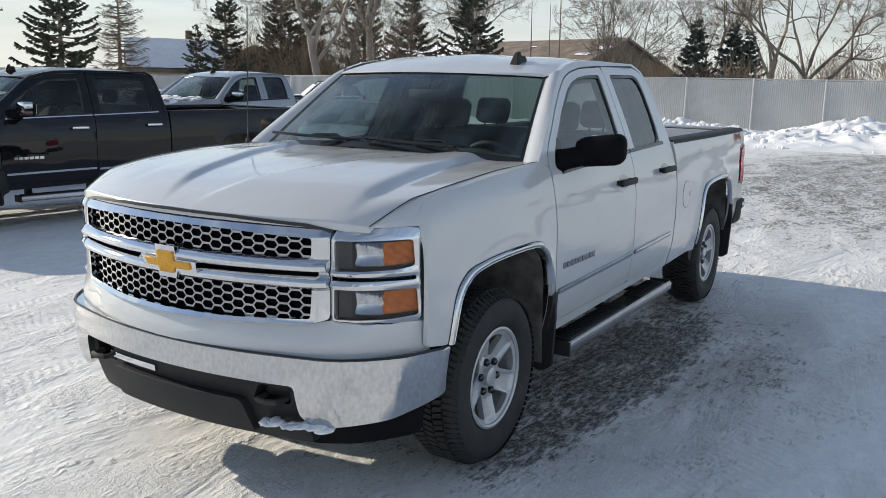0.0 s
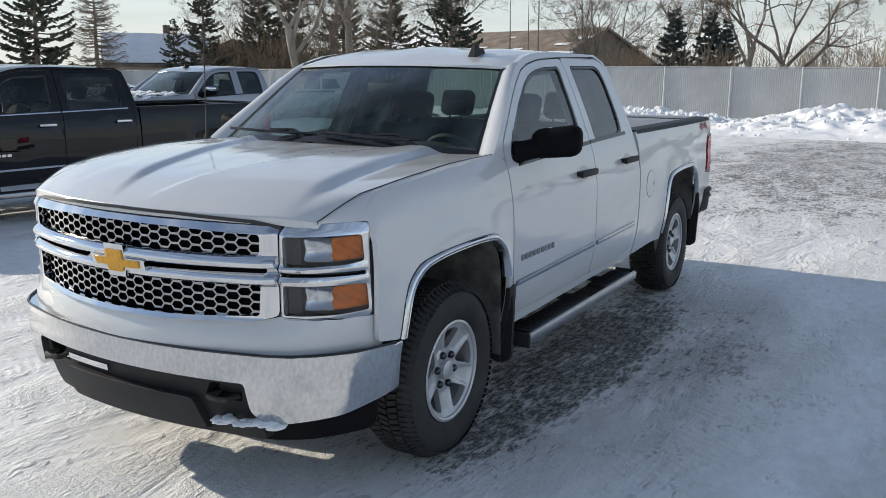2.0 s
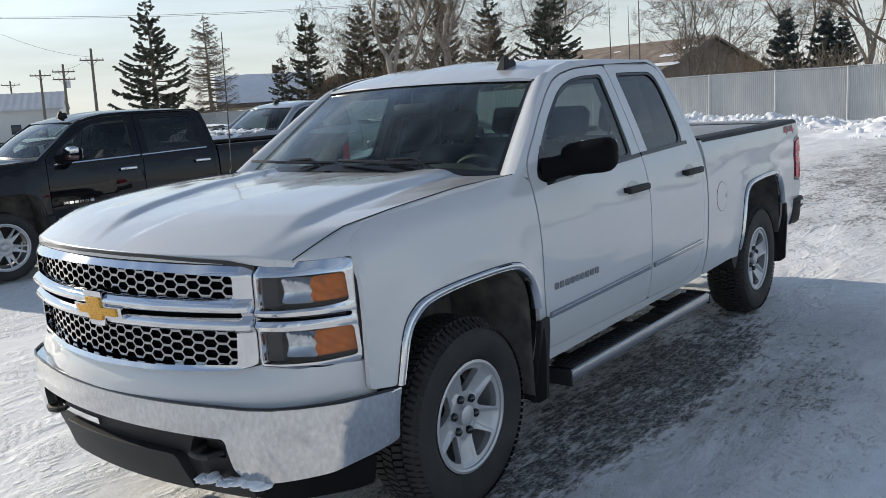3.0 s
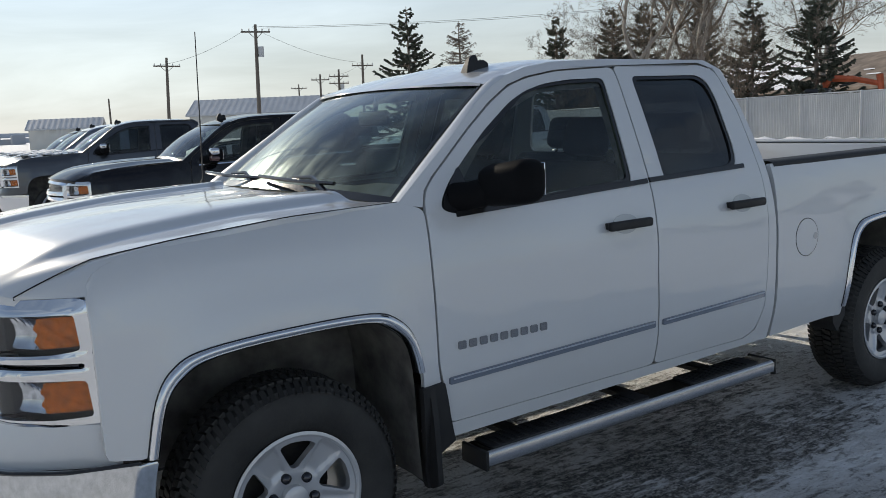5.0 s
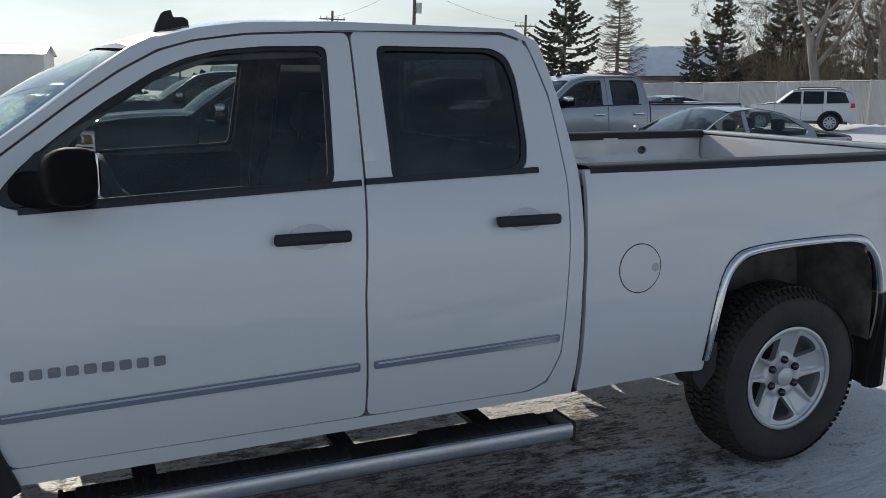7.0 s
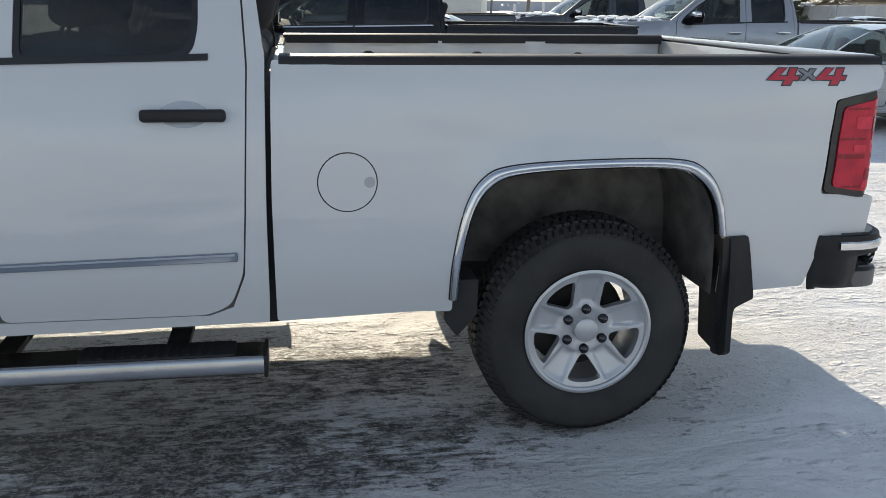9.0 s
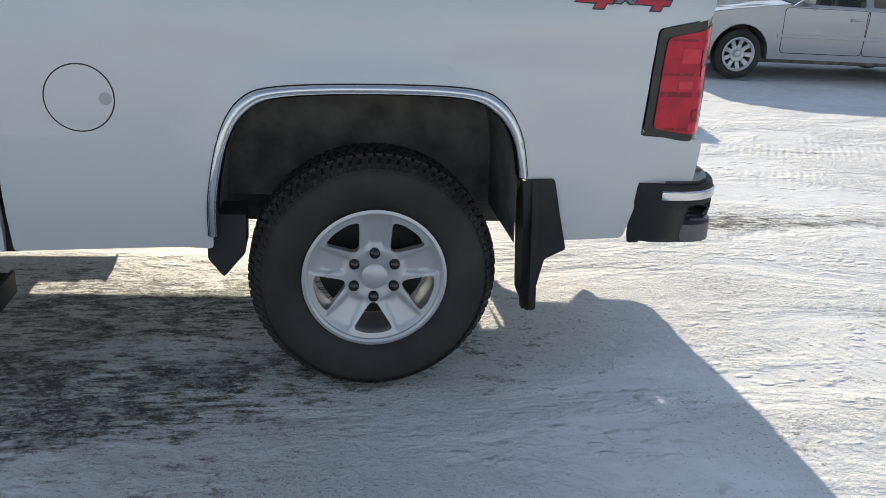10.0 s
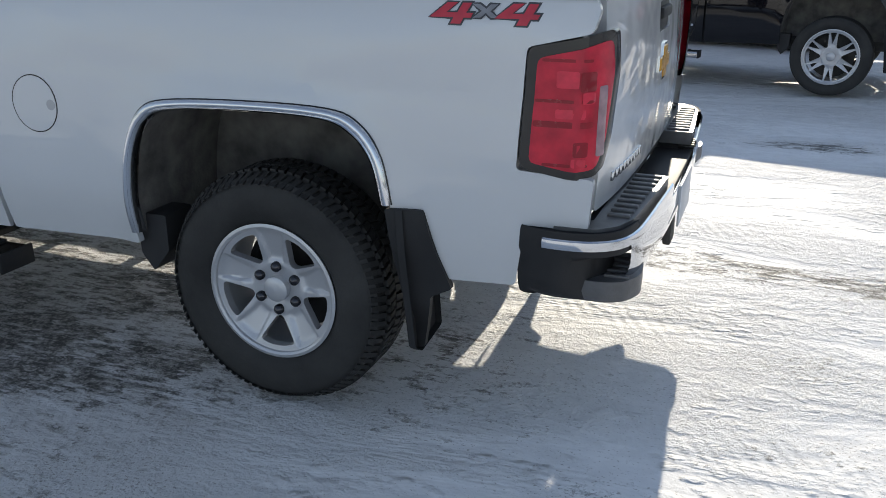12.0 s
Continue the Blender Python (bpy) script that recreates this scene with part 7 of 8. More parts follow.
def spruce(seed, height, spread, needle, sparse=False, ragged=0.25):
    """Trunk and crown meshes of a spruce of that height: whorls of drooping limbs, each with ragged sprays of needles."""
    rng = random.Random(seed)
    tb = bmesh.new()
    tube(tb, [(rng.uniform(-0.03, 0.03) * (i > 0), rng.uniform(-0.03, 0.03) * (i > 0), height * i / 8) for i in range(9)], [0.020 * height * (1 - i / 8) ** 0.9 + 0.012 for i in range(9)], 8)
    verts, faces = [], []

    def quad(a, b, c, d):
        n = len(verts)
        verts.extend((a, b, c, d))
        faces.append((n, n + 1, n + 2, n + 3))

    z = height * 0.09
    while z < height * 0.985:
        f = 1 - z / height
        reach = spread * (f ** 0.80) * (1 - ragged * rng.random() ** 1.5) + 0.08
        turn = rng.uniform(0, 2 * math.pi)
        count = rng.randint(5, 7) if f > 0.12 else 3
        for k in range(count):
            a = turn + 2 * math.pi * (k + rng.uniform(-0.3, 0.3)) / count
            ln = reach * rng.uniform(0.45, 1.2)
            if rng.random() < ragged * 0.55:
                continue
            dirn = Vector((math.cos(a), math.sin(a), 0))
            zk = z + rng.uniform(-0.026, 0.026) * height * (f > 0.1)
            rise = (0.45 * (1 - f) - 0.06) * ln + rng.uniform(-0.06, 0.06)
            droop = ln * (0.16 * f + 0.03)
            pts = [dirn * (ln * q) + Vector((0, 0, zk + rise * q - droop * math.sin(q * 2.6) + 0.10 * ln * q ** 3)) for q in (0, 0.3, 0.6, 0.85, 1.0)]
            tube(tb, pts, [0.022 + 0.008 * ln, 0.020 + 0.006 * ln, 0.016, 0.012, 0.006], 4, caps=False)
            n_spray = 26 if sparse else 16 + int(ln * 30)
            for j in range(n_spray):
                q = rng.uniform(0.16, 1.0) ** 0.8
                i = min(3, int(q * 4))
                base = pts[i].lerp(pts[i + 1], min(1, max(0, q * 4 - i)))
                yaw = a + rng.choice((-1, 1)) * rng.uniform(0.25, 1.1)
                s = rng.uniform(0.13, 0.38) * (0.55 + 0.45 * f) * (1.25 - 0.6 * q)
                d = Vector((math.cos(yaw), math.sin(yaw), rng.uniform(-0.75, 0.10)))
                if sparse:
                    tube(tb, [base, base + d * s * 1.5], [0.010, 0.005], 3, caps=False)
                    continue
                side = d.cross(Vector((rng.uniform(-0.4, 0.4), rng.uniform(-0.4, 0.4), 1))).normalized() * s * 0.20
                up = d.cross(side).normalized() * s * 0.22
                quad(base - side * 0.4, base + d * s * 0.55 - side, base + d * s * 1.15, base + d * s * 0.5 + side)
                quad(base - up * 0.3, base + d * s * 0.5 - up * 1.5, base + d * s * 1.05, base + d * s * 0.5 + up)
        z += height * rng.uniform(0.018, 0.030)
    cm = bpy.data.meshes.new("crown")
    cm.from_pydata([tuple(v) for v in verts], [], faces)
    if verts:
        cm.materials.append(needle)
    return finish("trunk", tb, BARK), cm if verts else None


def bare_tree(seed, height, trunk_r, limbs=4, spread=0.75, upright=0.10, bark=None, twig=None, fork=0.36, full=1.0):
    """Trunk and crown meshes of a leafless tree: a trunk that forks, crooked wandering limbs, and twigs thinning out to the tips."""
    rng = random.Random(seed)
    tb, bb = bmesh.new(), bmesh.new()
    counts = (0, 7, 7, 6, 5)

    def off_axis(d, angle):
        a = rng.uniform(0, 2 * math.pi)
        u = d.orthogonal().normalized()
        w = d.cross(u)
        return (d * math.cos(angle) + (u * math.cos(a) + w * math.sin(a)) * math.sin(angle)).normalized()

    def grow(p, d, ln, r, level):
        steps = (7, 8, 6, 4, 3, 2)[level]
        crook = (0.06, 0.17, 0.24, 0.28, 0.30, 0.3)[level]
        pts, rad, dirs = [p], [r], [d]
        for i in range(steps):
            d = (d + Vector((rng.gauss(0, crook), rng.gauss(0, crook), rng.gauss(0, crook * 0.7) + upright * (1.0 if level < 2 else 0.5)))).normalized()
            p = p + d * ln / steps
            pts.append(p)
            dirs.append(d)
            rad.append(max(0.0045, r * (1 - (0.30 if level == 0 else 0.80) * (i + 1) / steps)))
        tube(tb if level == 0 or (level == 1 and twig) else bb, pts, rad, 9 if level == 0 else 6 if level == 1 else 4 if level == 2 else 3, caps=False)
        if level == 5:
            return
        if level == 0:
            for k in range(limbs):
                q = 1.0 if k < 2 else rng.uniform(0.62, 0.98)
                i = min(steps - 1, int(q * steps))
                base = pts[i].lerp(pts[i + 1], q * steps - i)
                grow(base, off_axis(dirs[i + 1], spread * rng.uniform(0.45, 1.0)), height * (1 - fork) * rng.uniform(0.72, 1.05), r * 0.70 * rng.uniform(0.55, 0.85), 1)
            return
        n = max(2, round(counts[level] * full * rng.uniform(0.8, 1.2)))
        for k in range(n):
            q = rng.uniform(0.22 if level == 1 else 0.15, 0.99) ** 0.9
            i = min(steps - 1, int(q * steps))
            base = pts[i].lerp(pts[i + 1], q * steps - i)
            grow(base, off_axis(dirs[i + 1], rng.uniform(0.45, 1.05)), ln * rng.uniform(0.36, 0.62) * (1.20 - 0.55 * q), max(0.006, rad[i] * rng.uniform(0.45, 0.65)), level + 1)

    grow(Vector((0, 0, -0.1)), Vector((rng.uniform(-0.04, 0.04), rng.uniform(-0.04, 0.04), 1)).normalized(), height * fork, trunk_r, 0)
    return finish("trunk", tb, bark or BARK), finish("crown", bb, twig or bark or BARK)


def plant(name, meshes, x, y, label, category="tree", s=1.0, turn=0.0, group=""):
    t = thing(name, Matrix.Translation((x, y, lie(y))) @ Matrix.Rotation(radians(turn), 4, "Z") @ Matrix.Scale(s, 4), label, category, group)
    link("trunk", meshes[0], t, Matrix())
    if meshes[1]:
        link(meshes[1].name.split(".")[0], meshes[1], t, Matrix())
    return t


SPRUCE_A, SPRUCE_B = spruce(5, 8.0, 3.4, NEEDLES, ragged=0.40), spruce(9, 8.0, 2.9, NEEDLES, ragged=0.55)
SPRUCE_C, SPRUCE_D = spruce(14, 5.6, 1.7, NEEDLES_BLUE, ragged=0.4), spruce(31, 8.0, 3.0, NEEDLES, sparse=True)
plant("spruce", SPRUCE_A, 30.5, 45.0, "dark green spruce with gappy drooping limbs", s=1.16, group="spruces")
plant("spruce", SPRUCE_D, 33.5, 43.4, "bare grey-brown dead spruce", s=1.03)
plant("spruce", SPRUCE_B, 36.6, 40.0, "short lopsided dark spruce", s=0.66, turn=40, group="spruces")
plant("spruce", SPRUCE_B, 36.2, 37.0, "dark green spruce with a thin tattered top", s=0.98, turn=130, group="spruces")
plant("spruce", SPRUCE_A, 39.0, 35.0, "brownish spruce among bare trees", s=1.02, turn=75, group="spruces")
plant("spruce", SPRUCE_B, 43.0, 36.0, "dark spruce behind bare branches", s=1.1, turn=200, group="spruces")
plant("spruce", SPRUCE_A, 45.0, 33.0, "dark spruce behind bare branches", s=1.05, turn=260, group="spruces")
plant("spruce", SPRUCE_A, 43.5, 28.2, "brown-green spruce behind the fence", s=1.0, turn=10, group="spruces")
plant("spruce", SPRUCE_A, 36.8, 20.0, "dense dark green spruce beyond the fence", s=0.92, turn=160, group="spruces")
plant("spruce", SPRUCE_C, 41.0, 9.55, "dark narrow spruce beyond the fence", s=0.90, turn=20, group="spruces")
plant("spruce", SPRUCE_C, 41.5, 7.85, "blue-green spruce beyond the fence", s=0.86, turn=90, group="spruces")
plant("spruce", SPRUCE_C, 41.0, 7.0, "blue-green spruce beyond the fence", s=0.78, turn=200, group="spruces")
BARE_A = bare_tree(3, 12.5, 0.27, 4, 0.80, 0.07, BARK_PALE, BARK_TWIGS, 0.34)
BARE_B = bare_tree(8, 12.0, 0.25, 4, 0.75, 0.08, BARK_PALE, BARK_TWIGS, 0.36)
BARE_C = bare_tree(21, 9.5, 0.24, 5, 1.05, 0.06, BARK, BARK_TWIGS, 0.26)
BARE_D = bare_tree(44, 8.0, 0.09, 7, 0.42, 0.12, BARK, BARK_TWIGS, 0.10, 0.8)
for mesh_pair, x, y, s, turn, label in (
        (BARE_A, 36.0, 29.2, 1.05, 0, "tall leafless tree with a pale forked trunk"),
        (BARE_B, 37.2, 26.4, 1.08, 80, "tall leafless tree with pale limbs"),
        (BARE_B, 41.5, 31.5, 1.05, 190, "leafless tree with grey limbs"),
        (BARE_A, 46.0, 25.0, 0.90, 250, "leafless tree with pale limbs"),
        (BARE_B, 50.0, 27.5, 0.85, 20, "leafless tree with thin grey limbs"),
        (BARE_C, 42.5, 4.6, 0.95, 30, "wide leafless tree with spreading limbs"),
        (BARE_C, 45.0, 9.8, 0.82, 140, "leafless tree with spreading limbs"),
        (BARE_C, 44.0, -3.5, 0.80, 220, "leafless tree at the edge of the lot"),
        (BARE_A, 48.0, 7.5, 0.8, 110, "leafless tree with thin grey limbs"),
        (BARE_D, 37.6, 13.0, 0.95, 0, "clump-like upright leafless tree"),
        (BARE_D, 38.2, 12.2, 1.0, 120, "clump-like upright leafless tree"),
        (BARE_D, 38.6, 33.4, 0.95, 60, "upright leafless tree with many stems"),
        (BARE_D, 37.8, 34.8, 0.9, 200, "upright leafless tree with many stems"),
        (BARE_D, 39.6, 31.0, 1.0, 280, "upright leafless tree with many stems"),
        (BARE_D, 35.2, 24.8, 0.70, 280, "young upright leafless tree"),
        (BARE_D, 35.0, 23.4, 0.72, 30, "young upright leafless tree")):
    plant("bare_tree", mesh_pair, x, y, label, s=s, turn=turn, group="leafless trees")
for x, y, h in ((36.4, 14.9, 8.2), (37.4, 16.9, 6.4), (36.8, 15.6, 5.6)):
    b = bmesh.new()
    tube(b, [(0, 0, -0.1), (0.03, 0.02, h * 0.5), (0.0, 0.05, h)], [0.05, 0.035, 0.01], 6)
    solo("sapling", b, BARK, "thin straight bare sapling beyond the fence", "tree", Matrix.Translation((x, y, lie(y))), "saplings")


def brush(seed, n, x0, x1, y0, y1, h0, h1, label):
    """A thicket of thin stems."""
    rng = random.Random(seed)
    bm = bmesh.new()
    for k in range(n):
        p = Vector((rng.uniform(x0, x1), rng.uniform(y0, y1), 0))
        p.z = lie(p.y)
        h = rng.uniform(h0, h1)
        d = Vector((rng.gauss(0, 0.16), rng.gauss(0, 0.16), 1)).normalized()
        q = p + d * h * 0.55
        tube(bm, [p, q, p + d * h + Vector((rng.gauss(0, 0.2), rng.gauss(0, 0.2), 0))], [0.022, 0.016, 0.008], 3, caps=False)
        for j in range(7):
            f = rng.uniform(0.3, 0.95)
            s = p + d * h * f
            e = Vector((rng.gauss(0, 0.5), rng.gauss(0, 0.5), rng.uniform(0.5, 1.0))).normalized() * h * rng.uniform(0.15, 0.35)
            tube(bm, [s, s + e], [0.012, 0.006], 3, caps=False)
    return solo("brush", bm, TWIG, label, "brush", kind="stuff")


brush(1, 420, 36.0, 41.0, 28.5, 38.0, 2.0, 4.6, "thicket of tan and grey leafless brush")
brush(2, 520, 43.0, 52.0, -9.0, 6.0, 1.6, 3.6, "tan leafless brush behind the fence")
brush(3, 160, 37.5, 40.5, 5.0, 9.5, 1.4, 3.0, "brown leafless brush behind the fence")
brush(4, 200, 40.0, 48.0, 9.5, 14.0, 1.4, 3.6, "pale leafless brush by the brown house")
brush(5, 300, 52.0, 70.0, -30.0, -6.0, 1.6, 4.0, "far tan leafless brush")

# ---- houses and sheds ----


def gabled(name, m, ln, wd, eave, ridge, wall_mat, roof_mat, label, overhang=0.4, windows=(), chimney=False, ribs=0, snow_share=0.0):
    """A gabled building: ridge along its x axis. windows: (side, along, low, width, height) with side +-1 (long walls) or 'e' (its x = 0 end)."""
    t = thing(name, Matrix.Translation((0, 0, lie(m.translation.y))) @ m, label, "building")
    th = 0.25
    outer = [(0, -wd / 2), (ln, -wd / 2), (ln, wd / 2), (0, wd / 2)]
    for sg in (-1, 1):
        b = bmesh.new()
        box(b, (0, sg * wd / 2 - th / 2, -0.1), (ln, sg * wd / 2 + th / 2, eave))
        part("long_wall", b, wall_mat, t)
    for x in (0, ln):
        g = panel([(-wd / 2, -0.1), (wd / 2, -0.1), (wd / 2, eave), (0, ridge - 0.1), (-wd / 2, eave)], lambda y, z: Vector((x, y, z)), (1 if x == 0 else -1, 0, 0), th, step=2)
        part("gable_wall", g, wall_mat, t)
    slope = (ridge - eave) / (wd / 2)
    for sg in (-1, 1):
        y1 = wd / 2 + overhang

        def rp(u, v, lift=0.0):
            return Vector((-overhang + u * (ln + 2 * overhang), sg * y1 * v, ridge - slope * y1 * v + lift + 0.04))

        n = ribs or 1
        r = bmesh.new()
        sheet(lambda u, v: rp(u, v, 0.03 if ribs and int(round(u * n * 4)) % 4 == 0 else 0), [i / (n * 4) for i in range(n * 4 + 1)] if ribs else [0, 1], [0, 0.5, 1], r)
        rim = [q for q in r.edges if q.is_boundary]
        for v in bmesh.ops.extrude_edge_only(r, edges=rim)["geom"]:
            if isinstance(v, bmesh.types.BMVert):
                v.co.z -= 0.18
        rf = part("roof", r, roof_mat, t)
        if snow_share:
            rng = random.Random(int(ln * 10) + sg)
            sn = bmesh.new()
            sheet(lambda u, v: rp(u, v, 0.07 + 0.05 * noise.noise((u * 7, v * 5, sg))), [snow_share[0] + (snow_share[1] - snow_share[0]) * i / 16 for i in range(17)], [0.02 + 0.95 * i / 8 for i in range(9)], sn)
            for k in range(snow_share[2]):
                u, v = rng.uniform(0, 1), rng.uniform(0.1, 0.95)
                w, h = rng.uniform(0.02, 0.10), rng.uniform(0.03, 0.10)
                sheet(lambda a, c: rp(u + (a - 0.5) * w * (1 - 0.6 * abs(c - 0.5)), min(1, v + (c - 0.5) * h), 0.05), [0, 0.5, 1], [0, 0.25, 0.5, 0.75, 1], sn)
            tagged(part("roof_snow", sn, SNOW, rf), "snow lying on the roof", kind="stuff")
    for side, along, low, ww, hh in windows:
        if side == "e":
            lo, hi = (-0.06, along, low), (0.06, along + ww, low + hh)
            fr = (-0.09, along - 0.07, low - 0.07), (-0.02, along + ww + 0.07, low + hh + 0.07)
        else:
            lo, hi = (along, side * (wd / 2 + th / 2) - 0.05, low), (along + ww, side * (wd / 2 + th / 2) + 0.05, low + hh)
            fr = (along - 0.07, side * (wd / 2 + th / 2 + 0.0) - 0.03, low - 0.07), (along + ww + 0.07, side * (wd / 2 + th / 2) + 0.03, low + hh + 0.07)
        w = new("window")
        w.parent = t
        b = bmesh.new()
        box(b, *fr, 0.01)
        part("window_frame", b, FENCE_WHITE, w)
        b = bmesh.new()
        box(b, lo, hi, 0.01)
        part("pane", b, DARK_PANE, w)
    if chimney:
        b = bmesh.new()
        box(b, (ln * 0.6, 0.3, ridge - 0.6), (ln * 0.6 + 0.5, 0.8, ridge + 0.7), 0.02)
        part("chimney", b, SIDING_BROWN, t)
    return t


gabled("shed", pose(36.0, 100.6, 0, 0, 0, -33.5), 17.0, 9.0, 3.7, 5.4, METAL_WALL, METAL_ROOF, "long pale metal shed with a ribbed roof", windows=((-1, 6.0, 0.0, 3.2, 3.0), (-1, 12.0, 1.0, 1.0, 1.0)), ribs=24)
gabled("shed", pose(22.0, 128.0, 0, 0, 0, -20), 9.0, 6.0, 3.0, 4.2, METAL_WALL, METAL_ROOF, "small far grey metal shed", ribs=14)
gabled("house", pose(39.5, 49.8, 0, 0, 0, -38), 6.5, 7.0, 2.7, 4.7, SIDING_TAN, SHINGLE, "tan house with a snowy roof", windows=((-1, 1.2, 1.0, 1.3, 1.1), (-1, 5.2, 1.0, 1.6, 1.1), ("e", -0.8, 1.0, 1.4, 1.2)), chimney=True, snow_share=(0.0, 1.0, 0))
gabled("house", pose(44.5, 42.5, 0, 0, 0, 52), 7.5, 8.0, 2.5, 4.3, SIDING_BROWN, SHINGLE, "brown house behind the spruces", windows=((1, 2.0, 1.0, 1.4, 1.1),), snow_share=(0.0, 0.25, 6))
gabled("house", pose(57.5, 19.2, 0, 0, 0, 70.8), 28.0, 11.5, 2.7, 5.05, SIDING_BROWN, SHINGLE, "long brown house with patchy snow on its roof", windows=(("e", -2.6, 1.0, 1.6, 1.2), ("e", 1.2, 1.0, 1.6, 1.2), (1, 6.0, 1.0, 1.8, 1.2)), snow_share=(0.52, 1.0, 26))
gabled("building", pose(-16.0, 132.0, 0, 0, 0, -8), 16.0, 9.0, 5.4, 6.6, METAL_WALL, METAL_ROOF, "far grey metal commercial building", ribs=10)

# ---- excavator beyond the fence ----
ex = thing("excavator", pose(36.6, 18.6, lie(18.6), 0, 0, 14), "orange excavator with its arm folded, beyond the fence", "excavator")
b = bmesh.new()
for a, c, w in (((0, 1.35, 1.5), (0, 0.55, 2.72), 0.17), ((0, 0.55, 2.72), (0, -0.45, 2.66), 0.17), ((0, -0.45, 2.66), (0, -1.55, 2.40), 0.14)):
    tube(b, [a, c], [w, w * 0.92], 6)
part("boom", b, ORANGE, ex)
b = bmesh.new()
tube(b, [(0, -1.55, 2.80), (0, -1.75, 1.1)], [0.15, 0.11], 6)
part("stick", b, ORANGE, ex)
b = bmesh.new()
tube(b, [(0, 0.1, 2.35), (0, -1.0, 2.62)], 0.06, 8)
part("cylinder", b, STEEL, ex)
b = bmesh.new()
box(b, (-1.1, 0.9, 0.85), (1.1, 3.2, 1.75), 0.1)
part("upper_body", b, ORANGE, ex)
b = bmesh.new()
box(b, (-1.0, 0.3, 0.9), (-0.1, 1.4, 2.3), 0.1)
part("cab", b, GLOSS_BLACK, ex)
for x in (-0.95, 0.95):
    b = bmesh.new()
    box(b, (x - 0.25, -0.3, 0.0), (x + 0.25, 3.2, 0.75), 0.25, seg=3)
    part("track", b, STEEL, ex)
b = bmesh.new()
box(b, (-0.4, -2.0, 0.2), (0.4, -1.3, 1.1), 0.15)
part("bucket", b, STEEL, ex)

# ---- poles and wires ----


def power_pole(x, y, h, lean, arms, label, transformer=False):
    t = thing("power_pole", Matrix.Translation((x, y, lie(y))) @ Matrix.Rotation(radians(lean), 4, Vector((0.88, -0.47, 0)).cross(Vector((0, 0, 1)))), label, "power pole", "power poles")
    b = bmesh.new()
    tube(b, [(0, 0, -0.2), (0, 0, h * 0.5), (0, 0, h)], [0.16, 0.135, 0.10], 10)
    part("pole", b, WOOD_POLE, t)
    side = Vector((0.88, -0.47, 0))
    for z, w in arms:
        b = bmesh.new()
        tube(b, [side * -w + Vector((0, 0, z)), side * w + Vector((0, 0, z))], 0.06, 4)
        tube(b, [side * -w * 0.5 + Vector((0, 0, z)), Vector((0, 0, z - 0.5))], 0.02, 4)
        tube(b, [side * w * 0.5 + Vector((0, 0, z)), Vector((0, 0, z - 0.5))], 0.02, 4)
        part("cross_arm", b, WOOD_POLE, t)
        for f in (-0.92, 0.92, 0.45, -0.45):
            b = bmesh.new()
            tube(b, [side * w * f + Vector((0, 0, z + 0.05)), side * w * f + Vector((0, 0, z + 0.16)), side * w * f + Vector((0, 0, z + 0.24))], [0.035, 0.05, 0.02], 6)
            part("insulator", b, METAL_WALL, t)
    if transformer:
        b = bmesh.new()
        tube(b, [side * 0.32 + Vector((0, 0, h - 2.2)), side * 0.32 + Vector((0, 0, h - 1.5))], [0.20, 0.20], 12)
        part("transformer", b, FENCE_POST, t)
    return t


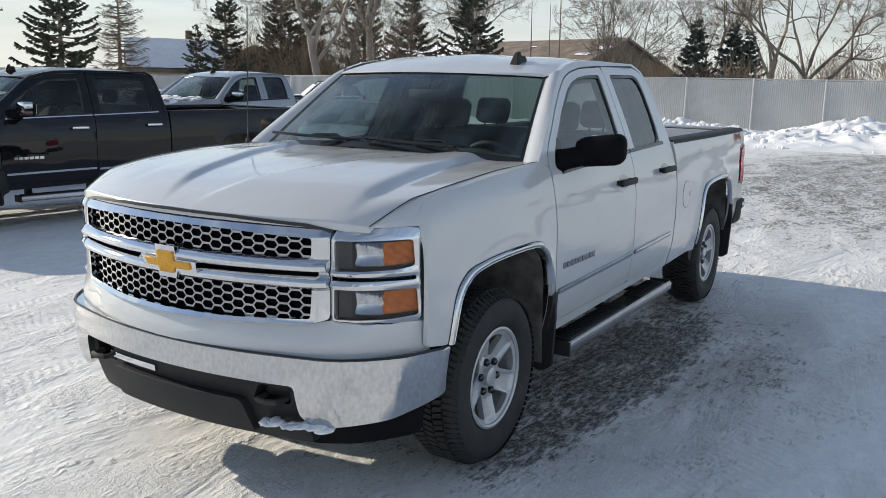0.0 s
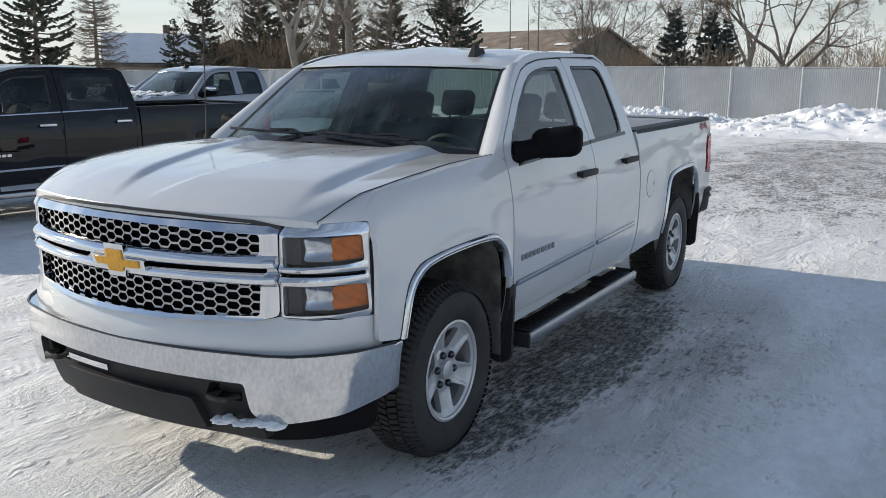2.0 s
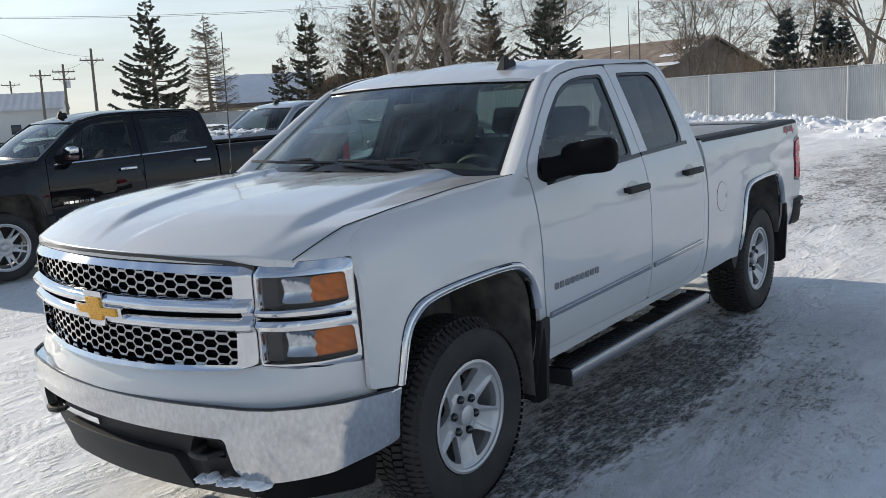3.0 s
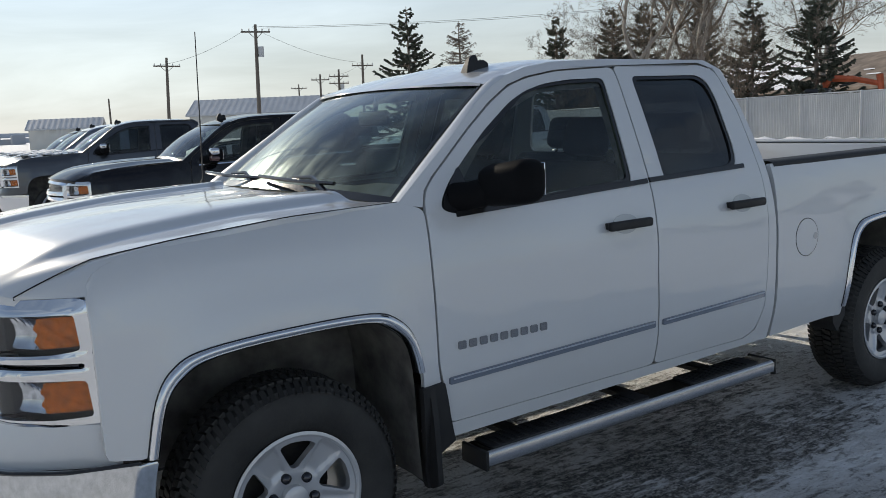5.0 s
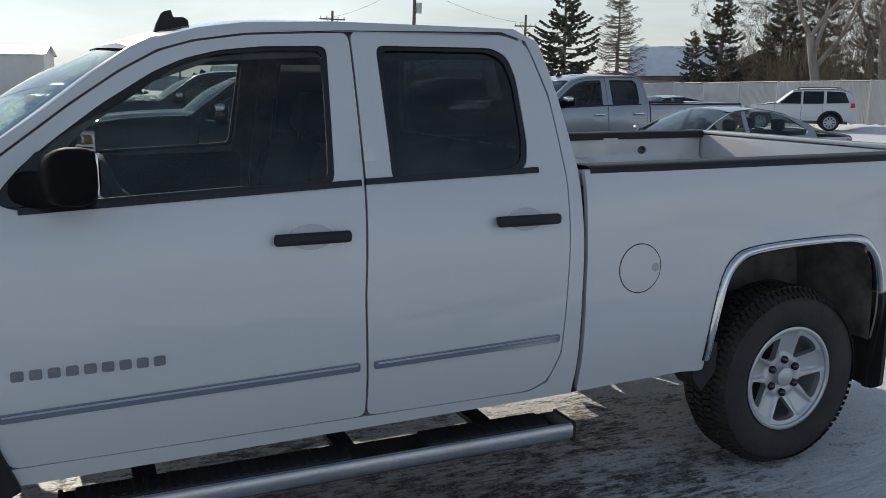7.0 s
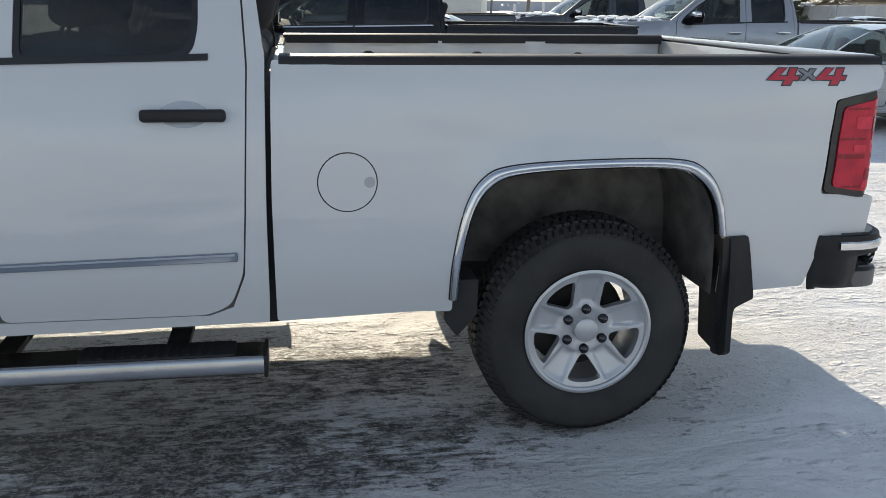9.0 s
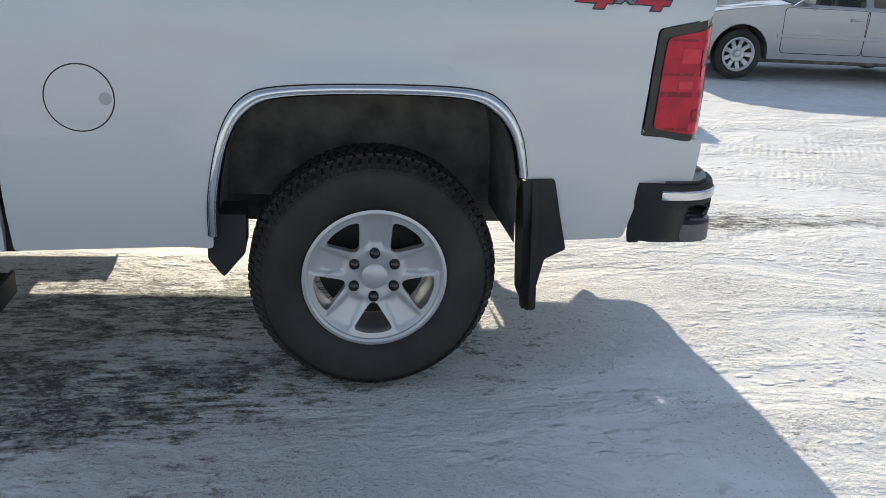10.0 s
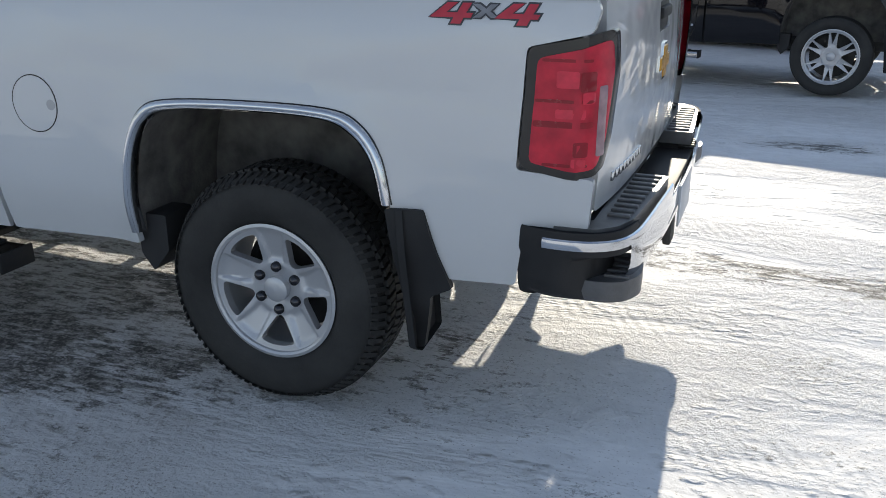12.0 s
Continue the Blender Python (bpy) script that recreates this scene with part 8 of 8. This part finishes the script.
power_pole(23.7, 54.2, 9.0, -1.5, ((8.5, 1.0),), "weathered power pole with a transformer", True)
power_pole(22.3, 69.9, 8.0, -2.5, ((7.3, 1.1),), "weathered power pole with one arm")
power_pole(40.2, 68.0, 8.2, -1.0, ((7.2, 1.0),), "weathered power pole with one arm")
power_pole(42.0, 76.0, 7.4, -1.0, ((6.7, 1.0), (6.0, 1.0)), "weathered power pole with two arms", True)
power_pole(44.0, 84.0, 7.4, -1.0, ((6.8, 1.0),), "weathered power pole with one arm")
power_pole(58.0, 118.0, 8.0, 0, ((7.4, 1.2),), "far weathered wooden power pole")
power_pole(30.0, 118.0, 6.5, 0, (), "far plain wooden utility pole")
power_pole(17.0, 128.0, 6.5, 0, (), "far plain wooden utility pole")
power_pole(9.0, 120.0, 5.5, 0, (), "far plain wooden utility pole")
wires = thing("wires", Matrix(), "thin overhead power wires", "wire", kind="stuff")
for p, q, sag in (((23.7, 54.2, 8.8), (40.2, 68.0, 7.5), 0.5), ((23.2, 54.5, 8.6), (22.0, 70.2, 7.4), 0.4), ((23.7, 54.2, 8.85), (62.0, 26.0, 10.5), 0.9), ((24.4, 53.9, 8.75), (62.5, 25.0, 10.4), 0.9), ((40.2, 68.0, 7.4), (42.0, 76.0, 6.9), 0.2), ((42, 76, 6.8), (44, 84, 6.9), 0.2)):
    b = bmesh.new()
    p, q = Vector(p) + Vector((0, 0, lie(p[1]))), Vector(q) + Vector((0, 0, lie(q[1])))
    tube(b, [p.lerp(q, i / 12) - Vector((0, 0, sag * 4 * (i / 12) * (1 - i / 12))) for i in range(13)], 0.012, 3, caps=False)
    part("wire", b, STEEL, wires)

# ---- distance ----
far = bmesh.new()
sheet(lambda a, h: Vector((1500 * math.sin(a), 1500 * math.cos(a), (h * (8 + 5 * noise.noise((a * 6, 0, 0)) + 3 * noise.noise((a * 25, 1, 0)))) - 2)), [2 * math.pi * i / 240 for i in range(241)], [0, 1], far)
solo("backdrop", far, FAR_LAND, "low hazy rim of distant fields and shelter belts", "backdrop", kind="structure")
rng_far = random.Random(77)
ft = bmesh.new()
for k in range(260):
    a = rng_far.uniform(-0.9, 0.55)
    r = rng_far.uniform(170, 330)
    x, y = r * math.sin(a), r * math.cos(a)
    h = rng_far.uniform(0.8, 2.4)
    box(ft, (x - rng_far.uniform(1, 4), y - 1, -0.8), (x + rng_far.uniform(1, 4), y + 1, h + lie(y)), 0.0)
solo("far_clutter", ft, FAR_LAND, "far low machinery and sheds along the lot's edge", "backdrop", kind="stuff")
